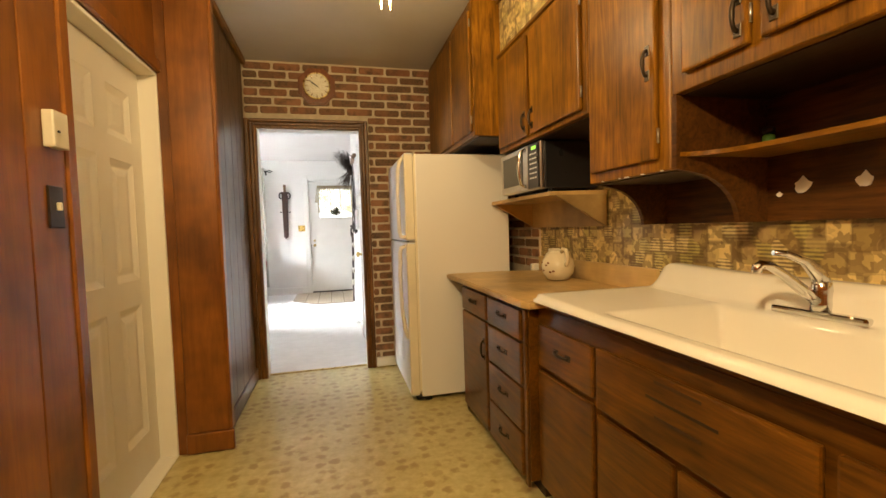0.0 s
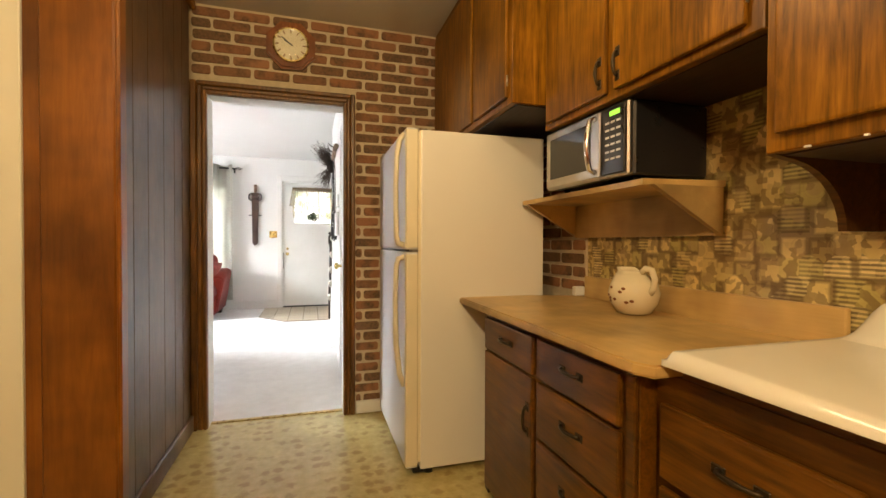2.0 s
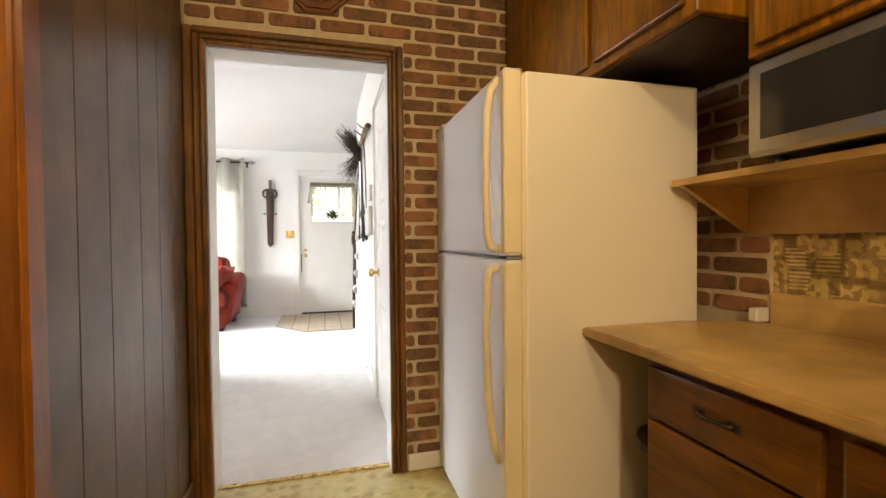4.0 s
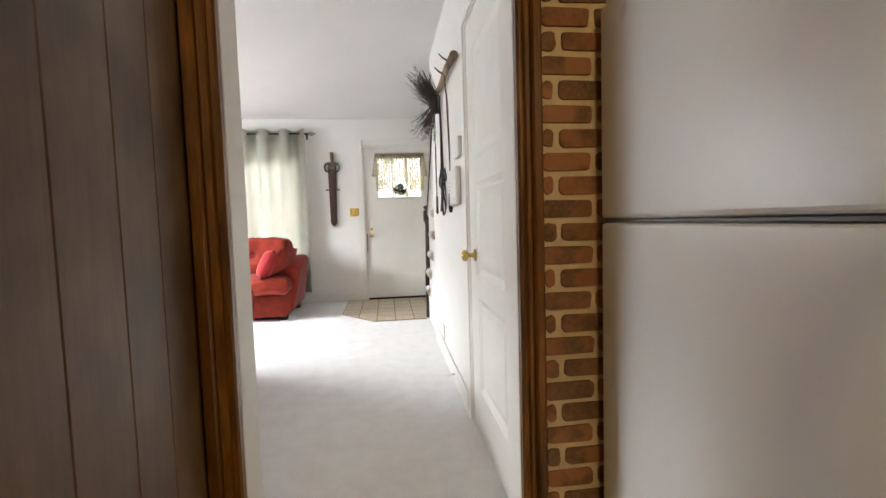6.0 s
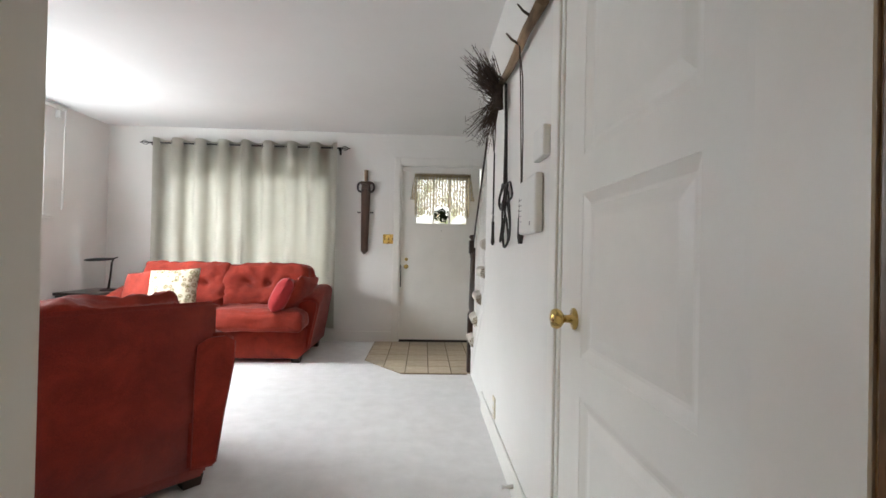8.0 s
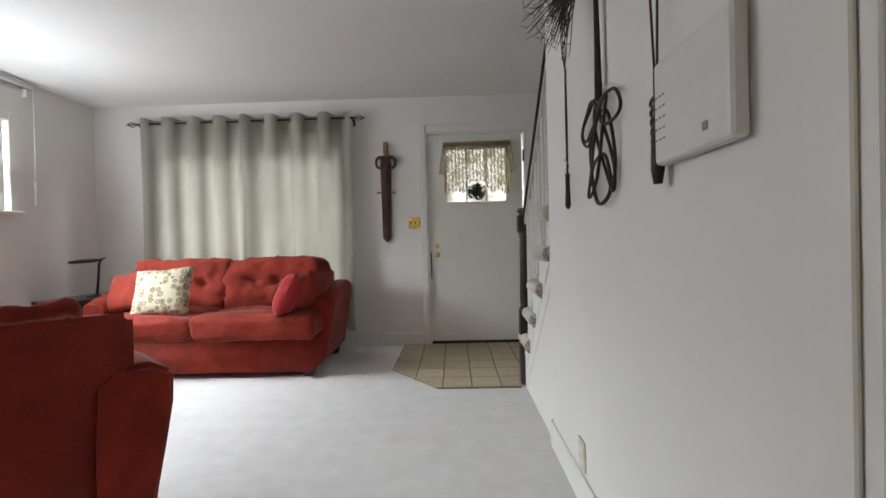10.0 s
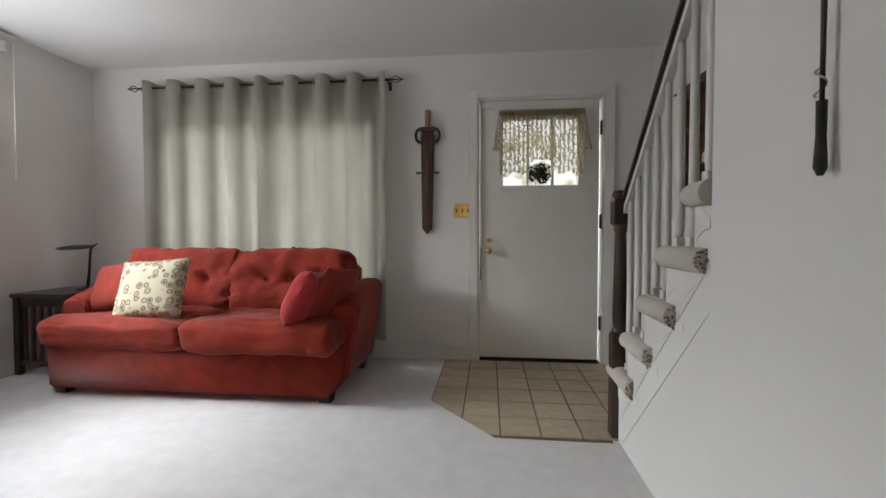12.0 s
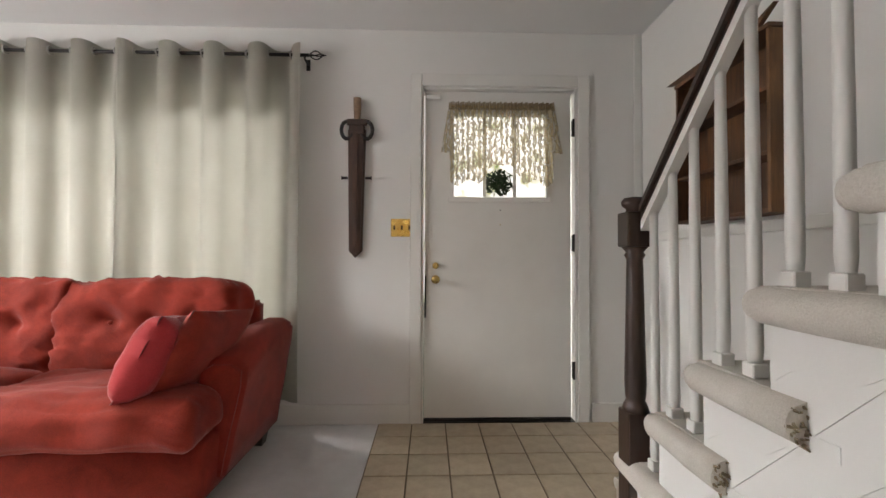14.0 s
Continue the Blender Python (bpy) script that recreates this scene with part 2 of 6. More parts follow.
def vinyl_material():
    """Sheet vinyl: ochre ground with loose brownish flower blots in rows."""
    m, nt, b = material("patterned_vinyl", 0.30)
    v = coords(nt)
    vo = nt.nodes.new("ShaderNodeTexVoronoi")
    vo.inputs["Scale"].default_value, vo.inputs["Randomness"].default_value = 13, 0.55
    warp = nt.nodes.new("ShaderNodeVectorMath")
    warp.operation = "MULTIPLY_ADD"
    nz = nt.nodes.new("ShaderNodeTexNoise")
    nz.inputs["Scale"].default_value = 30
    nt.links.new(v, nz.inputs["Vector"])
    nt.links.new(nz.outputs["Color"], warp.inputs[0])
    warp.inputs[1].default_value = (0.05, 0.05, 0.05)
    nt.links.new(v, warp.inputs[2])
    nt.links.new(warp.outputs[0], vo.inputs["Vector"])
    blots = ramp(nt, vo.outputs["Distance"], [(0.22, (1, 1, 1)), (0.42, (0, 0, 0))])
    pick = ramp(nt, vo.outputs["Color"], [(0.25, (0, 0, 0)), (0.5, (0.8, 0.8, 0.8))])
    ground = ramp(nt, noise_fac(nt, v, 24, 4), [(0.3, (0.50, 0.41, 0.16)), (0.7, (0.66, 0.57, 0.27))])
    fac = mix(nt, 1.0, blots, pick, "MULTIPLY")
    col = mix(nt, fac, ground, (0.36, 0.24, 0.085))
    dirt = ramp(nt, noise_fac(nt, v, 2.1, 5), [(0.35, (0.82, 0.80, 0.76)), (0.65, (1, 1, 1))])
    nt.links.new(mix(nt, 1.0, col, dirt, "MULTIPLY"), b.inputs["Base Color"])
    bump(nt, b, noise_fac(nt, v, 60, 3), 0.12, 0.003)
    return m


def wallpaper_material():
    """Old patchwork wallpaper of printed labels: blocks in tan, ochre, olive and brown with stripes and ovals."""
    m, nt, b = material("label_wallpaper", 0.45)
    v = coords(nt)
    sep = nt.nodes.new("ShaderNodeSeparateXYZ")
    nt.links.new(v, sep.inputs[0])
    uv = nt.nodes.new("ShaderNodeCombineXYZ")
    nt.links.new(maths(nt, "ADD", sep.outputs[1], sep.outputs[0]), uv.inputs[0])
    nt.links.new(sep.outputs[2], uv.inputs[1])
    big = nt.nodes.new("ShaderNodeTexVoronoi")
    big.distance, big.voronoi_dimensions = "CHEBYCHEV", "2D"
    big.inputs["Scale"].default_value, big.inputs["Randomness"].default_value = 15, 0.75
    nt.links.new(uv.outputs[0], big.inputs["Vector"])
    base = ramp(nt, big.outputs["Color"], [(0.15, (0.38, 0.28, 0.10)), (0.3, (0.72, 0.57, 0.24)), (0.5, (0.85, 0.68, 0.30)), (0.68, (0.52, 0.45, 0.14)), (0.85, (0.90, 0.76, 0.40))])
    small = nt.nodes.new("ShaderNodeTexVoronoi")
    small.distance, small.voronoi_dimensions = "CHEBYCHEV", "2D"
    small.inputs["Scale"].default_value, small.inputs["Randomness"].default_value = 58, 0.9
    nt.links.new(uv.outputs[0], small.inputs["Vector"])
    letters = ramp(nt, small.outputs["Color"], [(0.45, (0, 0, 0)), (0.62, (0.6, 0.6, 0.6))])
    wv = nt.nodes.new("ShaderNodeTexWave")
    wv.bands_direction = "Y"
    wv.inputs["Scale"].default_value, wv.inputs["Distortion"].default_value = 26, 0.6
    nt.links.new(uv.outputs[0], wv.inputs["Vector"])
    stripes = ramp(nt, wv.outputs["Fac"], [(0.45, (0, 0, 0)), (0.55, (1, 1, 1))])
    sp = nt.nodes.new("ShaderNodeSeparateColor")
    nt.links.new(big.outputs["Color"], sp.inputs[0])
    which = ramp(nt, sp.outputs[1], [(0.66, (0, 0, 0)), (0.70, (0.6, 0.6, 0.6))])
    col = mix(nt, letters, base, (0.155, 0.085, 0.030))
    striped = mix(nt, stripes, base, (0.085, 0.062, 0.030))
    col = mix(nt, which, col, striped)
    ring = nt.nodes.new("ShaderNodeTexVoronoi")
    ring.voronoi_dimensions = "2D"
    ring.inputs["Scale"].default_value = 9
    nt.links.new(uv.outputs[0], ring.inputs["Vector"])
    oval = ramp(nt, ring.outputs["Distance"], [(0.19, (1, 1, 1)), (0.21, (0, 0, 0)), (0.25, (0, 0, 0)), (0.26, (1, 1, 1)), (0.28, (0, 0, 0))])
    col = mix(nt, maths(nt, "MULTIPLY", oval, 0.55), col, (0.50, 0.37, 0.18))
    edge = ramp(nt, big.outputs["Distance"], [(0.40, (0, 0, 0)), (0.52, (0.7, 0.7, 0.7))])
    col = mix(nt, edge, col, (0.13, 0.075, 0.028))
    stain = ramp(nt, noise_fac(nt, v, 6, 5), [(0.3, (0.72, 0.66, 0.56)), (0.65, (1, 1, 1))])
    nt.links.new(mix(nt, 1.0, col, stain, "MULTIPLY"), b.inputs["Base Color"])
    bump(nt, b, noise_fac(nt, v, 150, 2), 0.08, 0.002)
    return m


def carpet_material(name, c, c2):
    m, nt, b = material(name, 0.97, 0, 0.15)
    v = coords(nt)
    f = noise_fac(nt, v, 260, 3, 0.7)
    mid = noise_fac(nt, v, 9, 4, 0.6)
    col = ramp(nt, maths(nt, "ADD", maths(nt, "MULTIPLY", f, 0.6), maths(nt, "MULTIPLY", mid, 0.4)), [(0.36, c2), (0.62, c)])
    nt.links.new(col, b.inputs["Base Color"])
    bump(nt, b, maths(nt, "ADD", f, maths(nt, "MULTIPLY", mid, 1.5)), 0.55, 0.008)
    return m


def tile_material():
    m, nt, b = material("beige_floor_tile", 0.42)
    info = nt.nodes.new("ShaderNodeObjectInfo")
    v = coords(nt)
    n1 = noise_fac(nt, v, 14, 5)
    col = ramp(nt, n1, [(0.3, (0.37, 0.30, 0.21)), (0.7, (0.49, 0.41, 0.30))])
    tone = ramp(nt, info.outputs["Random"], [(0, (0.86, 0.85, 0.83)), (1, (1.05, 1.04, 1.02))])
    nt.links.new(mix(nt, 1.0, col, tone, "MULTIPLY"), b.inputs["Base Color"])
    bump(nt, b, noise_fac(nt, v, 40, 3), 0.1, 0.003)
    return m


def fabric_material(name, c, c2, weave=420, broad=5, sheen=0.25, blotch=0.5):
    m, nt, b = material(name, 0.9, 0, 0.2)
    v = coords(nt)
    f = noise_fac(nt, v, weave, 2, 0.7)
    g = noise_fac(nt, v, broad, 5, 0.62, 0.6)
    fac = maths(nt, "ADD", maths(nt, "MULTIPLY", f, 1 - blotch), maths(nt, "MULTIPLY", g, blotch))
    nt.links.new(ramp(nt, fac, [(0.36, c2), (0.64, c)]), b.inputs["Base Color"])
    b.inputs["Sheen Weight"].default_value = sheen
    b.inputs["Sheen Roughness"].default_value = 0.4
    bump(nt, b, maths(nt, "ADD", f, maths(nt, "MULTIPLY", g, 2.0)), 0.25, 0.004)
    return m


def curtain_material():
    m, nt, b = material("sage_curtain_cloth", 0.85, 0, 0.15)
    v = coords(nt, (1, 1, 1))
    f = noise_fac(nt, v, 380, 2)
    g = noise_fac(nt, v, 2.2, 4)
    col = ramp(nt, maths(nt, "ADD", maths(nt, "MULTIPLY", f, 0.4), maths(nt, "MULTIPLY", g, 0.6)), [(0.35, (0.51, 0.497, 0.435)), (0.65, (0.61, 0.597, 0.535))])
    nt.links.new(col, b.inputs["Base Color"])
    bump(nt, b, f, 0.2, 0.002)
    tr = nt.nodes.new("ShaderNodeBsdfTranslucent")
    nt.links.new(col, tr.inputs["Color"])
    mx = nt.nodes.new("ShaderNodeMixShader")
    mx.inputs[0].default_value = 0.20
    nt.links.new(b.outputs[0], mx.inputs[1])
    nt.links.new(tr.outputs[0], mx.inputs[2])
    nt.links.new(mx.outputs[0], nt.nodes["Material Output"].inputs["Surface"])
    return m


def lace_material():
    m, nt, b = material("beige_lace", 0.8, 0, 0.2)
    v = coords(nt)
    wv = nt.nodes.new("ShaderNodeTexWave")
    wv.bands_direction = "X"
    wv.inputs["Scale"].default_value, wv.inputs["Distortion"].default_value, wv.inputs["Detail"].default_value = 9, 1.5, 2
    nt.links.new(v, wv.inputs["Vector"])
    n = noise_fac(nt, v, 55, 3)
    col = ramp(nt, n, [(0.3, (0.42, 0.35, 0.22)), (0.7, (0.60, 0.53, 0.38))])
    nt.links.new(col, b.inputs["Base Color"])
    tr = nt.nodes.new("ShaderNodeBsdfTranslucent")
    nt.links.new(col, tr.inputs["Color"])
    mx = nt.nodes.new("ShaderNodeMixShader")
    mx.inputs[0].default_value = 0.45
    nt.links.new(b.outputs[0], mx.inputs[1])
    nt.links.new(tr.outputs[0], mx.inputs[2])
    ho = nt.nodes.new("ShaderNodeBsdfTransparent")
    mx2 = nt.nodes.new("ShaderNodeMixShader")
    mesh = noise_fac(nt, coords(nt, (1, 1, 0.45)), 85, 2, 0.5)
    holes = ramp(nt, maths(nt, "ADD", maths(nt, "MULTIPLY", wv.outputs["Fac"], 0.16), mesh), [(0.54, (0.03, 0.03, 0.03)), (0.68, (0.75, 0.75, 0.75))])
    nt.links.new(holes, mx2.inputs[0])
    nt.links.new(mx.outputs[0], mx2.inputs[1])
    nt.links.new(ho.outputs[0], mx2.inputs[2])
    nt.links.new(mx2.outputs[0], nt.nodes["Material Output"].inputs["Surface"])
    return m


def pillow_print_material():
    """Cream cloth with olive and brown ring medallions."""
    m, nt, b = material("medallion_cloth", 0.9, 0, 0.2)
    v = coords(nt)
    vo = nt.nodes.new("ShaderNodeTexVoronoi")
    vo.inputs["Scale"].default_value, vo.inputs["Randomness"].default_value = 20, 0.55
    nt.links.new(v, vo.inputs["Vector"])
    d = maths(nt, "ADD", vo.outputs["Distance"], maths(nt, "MULTIPLY", noise_fac(nt, v, 60, 2), 0.16))
    cream, olive, brown = (0.56, 0.51, 0.38), (0.17, 0.14, 0.055), (0.15, 0.08, 0.035)
    col = ramp(nt, d, [(0.10, brown), (0.16, cream), (0.26, cream), (0.30, olive), (0.38, olive), (0.42, cream), (0.52, brown), (0.60, cream)])
    nt.links.new(col, b.inputs["Base Color"])
    bump(nt, b, noise_fac(nt, v, 400, 2), 0.2, 0.002)
    return m


def glass_material(name, rough=0.0):
    m, nt, b = material(name, rough)
    b.inputs["Transmission Weight"].default_value = 1.0
    b.inputs["IOR"].default_value = 1.45
    return m


def glow_material(name, c, strength):
    m, nt, b = material(name, 0.6)
    b.inputs["Base Color"].default_value = (*c, 1)
    b.inputs["Emission Color"].default_value = (*c, 1)
    b.inputs["Emission Strength"].default_value = strength
    return m


def garden_material():
    """Blurred bright garden beyond the glass."""
    m, nt, b = material("garden_backdrop", 1.0)
    v = coords(nt)
    n = noise_fac(nt, v, 1.6, 5, 0.65)
    col = ramp(nt, n, [(0.30, (0.10, 0.13, 0.05)), (0.40, (0.45, 0.46, 0.30)), (0.47, (0.90, 0.88, 0.78)), (0.55, (1.0, 1.0, 0.97))])
    nt.links.new(col, b.inputs["Emission Color"])
    b.inputs["Base Color"].default_value = (0, 0, 0, 1)
    b.inputs["Emission Strength"].default_value = 6.0
    return m


M["brick"] = brick_material()
M["vinyl"] = vinyl_material()
M["wallpaper"] = wallpaper_material()
M["carpet"] = carpet_material("off_white_carpet", (0.78, 0.77, 0.765), (0.64, 0.63, 0.62))
M["stair_carpet"] = carpet_material("stair_carpet", (0.68, 0.64, 0.58), (0.56, 0.52, 0.46))
M["tile"] = tile_material()
M["red"] = fabric_material("rust_red_microsuede", (0.265, 0.030, 0.016), (0.135, 0.014, 0.008), 260, 6.0, 0.12, 0.6)
M["red_pillow"] = fabric_material("crimson_pillow_cloth", (0.36, 0.030, 0.032), (0.24, 0.018, 0.02), 300, 8, 0.3, 0.5)
M["curtain"] = curtain_material()
M["lace"] = lace_material()
M["print"] = pillow_print_material()
M["glass"] = glass_material("window_glass")
M["bulb"] = glow_material("warm_bulb", (1.0, 0.72, 0.38), 12.0)
M["green_led"] = glow_material("green_display", (0.35, 0.9, 0.1), 0.7)
M["garden"] = garden_material()
M["lace_heading"] = fabric_material("gathered_lace_heading", (0.34, 0.27, 0.17), (0.20, 0.155, 0.09), 200, 40, 0.1, 0.6)
M["shade"] = plain("white_roller_shade", (0.78, 0.78, 0.76), (0.74, 0.74, 0.72), 3, 0.7)

# ---- mesh helpers ----
ORIGIN = {}


def box(bm, x0, x1, y0, y1, z0, z1, bev=0.0, seg=1):
    lo, hi = (min(x0, x1), min(y0, y1), min(z0, z1)), (max(x0, x1), max(y0, y1), max(z0, z1))
    vs = [bm.verts.new((hi[0] if i & 1 else lo[0], hi[1] if i & 2 else lo[1], hi[2] if i & 4 else lo[2])) for i in range(8)]
    fs = [bm.faces.new([vs[k] for k in q]) for q in ((0, 2, 3, 1), (4, 5, 7, 6), (0, 1, 5, 4), (2, 6, 7, 3), (0, 4, 6, 2), (1, 3, 7, 5))]
    if bev > 0:
        es = {e for f in fs for e in f.edges}
        bmesh.ops.bevel(bm, geom=list(es), offset=bev, segments=seg, profile=0.6, affect="EDGES", clamp_overlap=True)
    return vs


def prism(bm, pts, axis, a, b):
    """A polygon in the plane across axis, drawn out from a to b. Points are the two other coordinates in order."""
    def at(p, d):
        return {"x": (d, p[0], p[1]), "y": (p[0], d, p[1]), "z": (p[0], p[1], d)}[axis]
    lo, hi = [bm.verts.new(at(p, a)) for p in pts], [bm.verts.new(at(p, b)) for p in pts]
    bm.faces.new(lo)
    bm.faces.new(hi[::-1])
    n = len(pts)
    for i in range(n):
        bm.faces.new((lo[i], hi[i], hi[(i + 1) % n], lo[(i + 1) % n]))
    bmesh.ops.recalc_face_normals(bm, faces=bm.faces[:])


def tube(bm, pts, radii, sides=10, caps=True):
    """A round bar along the points, with a radius at each."""
    pts = [Vector(p) for p in pts]
    radii = radii if isinstance(radii, (list, tuple)) else [radii] * len(pts)
    rings, up = [], None
    for i, p in enumerate(pts):
        d = (pts[min(i + 1, len(pts) - 1)] - pts[max(i - 1, 0)]).normalized()
        if up is None:
            up = d.orthogonal().normalized()
        up = (up - d * up.dot(d)).normalized() if (up - d * up.dot(d)).length > 1e-6 else d.orthogonal().normalized()
        side = d.cross(up)
        rings.append([bm.verts.new(p + radii[i] * (math.cos(a) * up + math.sin(a) * side)) for a in (2 * math.pi * k / sides for k in range(sides))])
    for r0, r1 in zip(rings, rings[1:]):
        for k in range(sides):
            f = bm.faces.new((r0[k], r0[(k + 1) % sides], r1[(k + 1) % sides], r1[k]))
            f.smooth = True
    if caps:
        bm.faces.new(rings[0][::-1])
        bm.faces.new(rings[-1])


def lathe(bm, profile, centre, sides=24, axis="z"):
    """A turned shape: (radius, height) pairs round an upright axis (or one along x or y)."""
    c = Vector(centre)
    rings = []
    for r, h in profile:
        ring = []
        for k in range(sides):
            a = 2 * math.pi * k / sides
            o = (r * math.cos(a), r * math.sin(a), h)
            o = {"z": o, "x": (h, o[0], o[1]), "y": (o[0], h, o[1])}[axis]
            ring.append(bm.verts.new(c + Vector(o)))
        rings.append(ring)
    for r0, r1 in zip(rings, rings[1:]):
        for k in range(sides):
            bm.faces.new((r0[k], r0[(k + 1) % sides], r1[(k + 1) % sides], r1[k])).smooth = True
    bm.faces.new(rings[0][::-1])
    bm.faces.new(rings[-1])
    bmesh.ops.recalc_face_normals(bm, faces=bm.faces[:])


def crease(p, seed):
    """Pulled folds of loose cloth: thin ridges that wander across the cushion."""
    a = noise.noise((p.x * 9 + seed, p.y * 5, p.z * 3 + 2 * seed))
    b = noise.noise((p.x * 14 + 4 * a, p.y * 12 + seed, p.z * 16 + 3 * a))
    return Vector((0, -1.3, 1.0)) * (0.5 - abs(b)) * (0.4 + abs(a))


def soft_box(bm, size, r, cuts=9, puff=(0, 0, 0), wrinkle=0.0, seed=0.0, m=None, pinch=()):
    """A stuffed cushion: rounded box with bulging faces, wrinkles and tufted dents."""
    hx, hy, hz = (s / 2 for s in size)
    tmp = bmesh.new()
    bmesh.ops.create_cube(tmp, size=2)
    bmesh.ops.subdivide_edges(tmp, edges=tmp.edges[:], cuts=cuts, use_grid_fill=True)
    for v in tmp.verts:
        u = v.co.copy()
        p = Vector((u.x * hx, u.y * hy, u.z * hz))
        q = Vector((max(-hx + r, min(hx - r, p.x)), max(-hy + r, min(hy - r, p.y)), max(-hz + r, min(hz - r, p.z))))
        d = p - q
        if d.length > 1e-9:
            p = q + d.normalized() * r
        wx, wy, wz = 1 - u.x ** 2, 1 - u.y ** 2, 1 - u.z ** 2
        p.x += puff[0] * (1 if u.x > 0 else -1) * wy * wz * (abs(u.x) > 0.98)
        p.y += puff[1] * (1 if u.y > 0 else -1) * wx * wz * (abs(u.y) > 0.98)
        p.z += puff[2] * (1 if u.z > 0 else -1) * wx * wy * (abs(u.z) > 0.98)
        for px, pz, depth, rad in pinch:
            if u.y < -0.9:
                g = math.exp(-((u.x - px) ** 2 * hx * hx + (u.z - pz) ** 2 * hz * hz) / rad ** 2)
                p.y += depth * g
        if wrinkle:
            p += crease(p, seed) * wrinkle
            p += Vector((noise.noise((p.x * 7 + seed, p.y * 7, p.z * 7)), noise.noise((p.x * 7, p.y * 7 + seed, p.z * 7 + 5)), noise.noise((p.x * 6 + 9, p.y * 9, p.z * 6 + seed)))) * wrinkle
        v.co = (m @ p) if m else p
    for f in tmp.faces:
        f.smooth = True
    mesh = bpy.data.meshes.new("tmp")
    tmp.to_mesh(mesh)
    tmp.free()
    bm.from_mesh(mesh)
    bpy.data.meshes.remove(mesh)


def to_mesh(name, bm, mat):
    me = bpy.data.meshes.new(name)
    bm.normal_update()
    bm.to_mesh(me)
    bm.free()
    me.materials.append(M[mat])
    return me


def part(name, bm, mat, parent, label=""):
    o = ORIGIN.get(parent, Vector((0, 0, 0)))
    bmesh.ops.translate(bm, verts=bm.verts[:], vec=-o)
    ob = new(name, to_mesh(name, bm, mat))
    ob.parent = parent
    ORIGIN[ob] = o
    return tagged(ob, label)


def part_box(name, mat, parent, dims, bev=0.0, label="", seg=1):
    bm = bmesh.new()
    box(bm, *dims, bev=bev, seg=seg)
    return part(name, bm, mat, parent, label)


def thing(name, loc, label, category, group="", kind="", local=False, rz=0.0):
    e = new(name)
    e.empty_display_size = 0.1
    e.matrix_world = pose(*loc, 0, 0, rz)
    ORIGIN[e] = Vector((0, 0, 0)) if local else Vector(loc)
    return tagged(e, label, category, group, kind)


def solid(name, bm, mat, label, category, kind="", group=""):
    """A thing or a piece of the setting that is one mesh, its origin at its base."""
    xs = [v.co for v in bm.verts]
    lo = Vector((sum(v.x for v in xs) / len(xs), sum(v.y for v in xs) / len(xs), min(v.z for v in xs)))
    bmesh.ops.translate(bm, verts=bm.verts[:], vec=-lo)
    ob = new(name, to_mesh(name, bm, mat))
    ob.location = lo
    ORIGIN[ob] = lo
    return tagged(ob, label, category, group, kind)


def structure(name, mat, boxes, label, category, bev=0.0):
    bm = bmesh.new()
    for d in boxes:
        box(bm, *d, bev=bev)
    me = to_mesh(name, bm, mat)
    ob = new(name, me)
    return tagged(ob, label, category, kind="structure")


# ---- plan ----
KX0, KXN, KX1 = -0.52, -0.72, 1.44      # kitchen side walls: grey panelling, near left wall, right wall
KY0, KY1 = -2.2, 3.400                  # back of the kitchen and the brick wall
LY0, LY1 = 3.540, 8.30                  # living room from the kitchen wall to the front wall
LX0, LX1, SX1 = -3.70, 0.385, 1.07      # living room side walls, stair wall
CEIL = 2.47
DL, DR, DTOP = -0.437, 0.336, 1.950     # kitchen doorway
WEND, WALLT = 6.06, 0.10                # end of the living room's right wall

# ---- structure ----
structure("kitchen_floor", "vinyl", [(KXN - 0.12, KX1 + 0.1, KY0 - 0.1, 3.47, -0.10, 0.0)], "ochre patterned sheet vinyl kitchen floor", "floor")
structure("living_room_floor", "carpet", [(LX0 - 0.1, SX1 + 0.1, 3.47, LY1 + 0.1, -0.10, 0.004)], "off-white wall-to-wall carpet with soft tread marks", "carpet")
structure("kitchen_ceiling", "ceiling_kitchen", [(KXN - 0.1, KX1 + 0.1, KY0 - 0.1, 3.47, CEIL, CEIL + 0.1)], "cream painted kitchen ceiling", "ceiling")
structure("living_room_ceiling", "ceiling", [(LX0 - 0.1, SX1 + 0.1, 3.47, LY1 + 0.1, CEIL, CEIL + 0.1)], "white painted living room ceiling", "ceiling")
# wall between kitchen and living room: mortar face to the kitchen, plaster behind
structure("wall_brick_kitchen", "mortar", [(KX0 - 0.06, DL - 0.005, KY1 + 0.004, 3.46, 0, CEIL), (DR + 0.005, KX1, KY1 + 0.004, 3.46, 0, CEIL), (DL - 0.005, DR + 0.005, KY1 + 0.004, 3.46, DTOP + 0.005, CEIL)], "old red-brown brick kitchen wall with tan mortar", "brick wall")
structure("wall_south_living", "wall_white", [(LX0, DL - 0.012, 3.462, LY0, 0, CEIL), (DR + 0.012, SX1, 3.462, LY0, 0, CEIL), (DL - 0.012, DR + 0.012, 3.462, LY0, DTOP + 0.012, CEIL)], "white plaster wall round the kitchen doorway", "wall")
structure("wall_kitchen_right", "wallpaper", [(KX1, KX1 + 0.1, KY0, KY1 + 0.07, 0, CEIL)], "kitchen wall in patchwork label wallpaper", "wall")
structure("wall_kitchen_back", "panel_red", [(KXN - 0.1, KX1 + 0.1, KY0 - 0.1, KY0, 0, CEIL)], "red-brown panelled wall behind the kitchen", "wall")
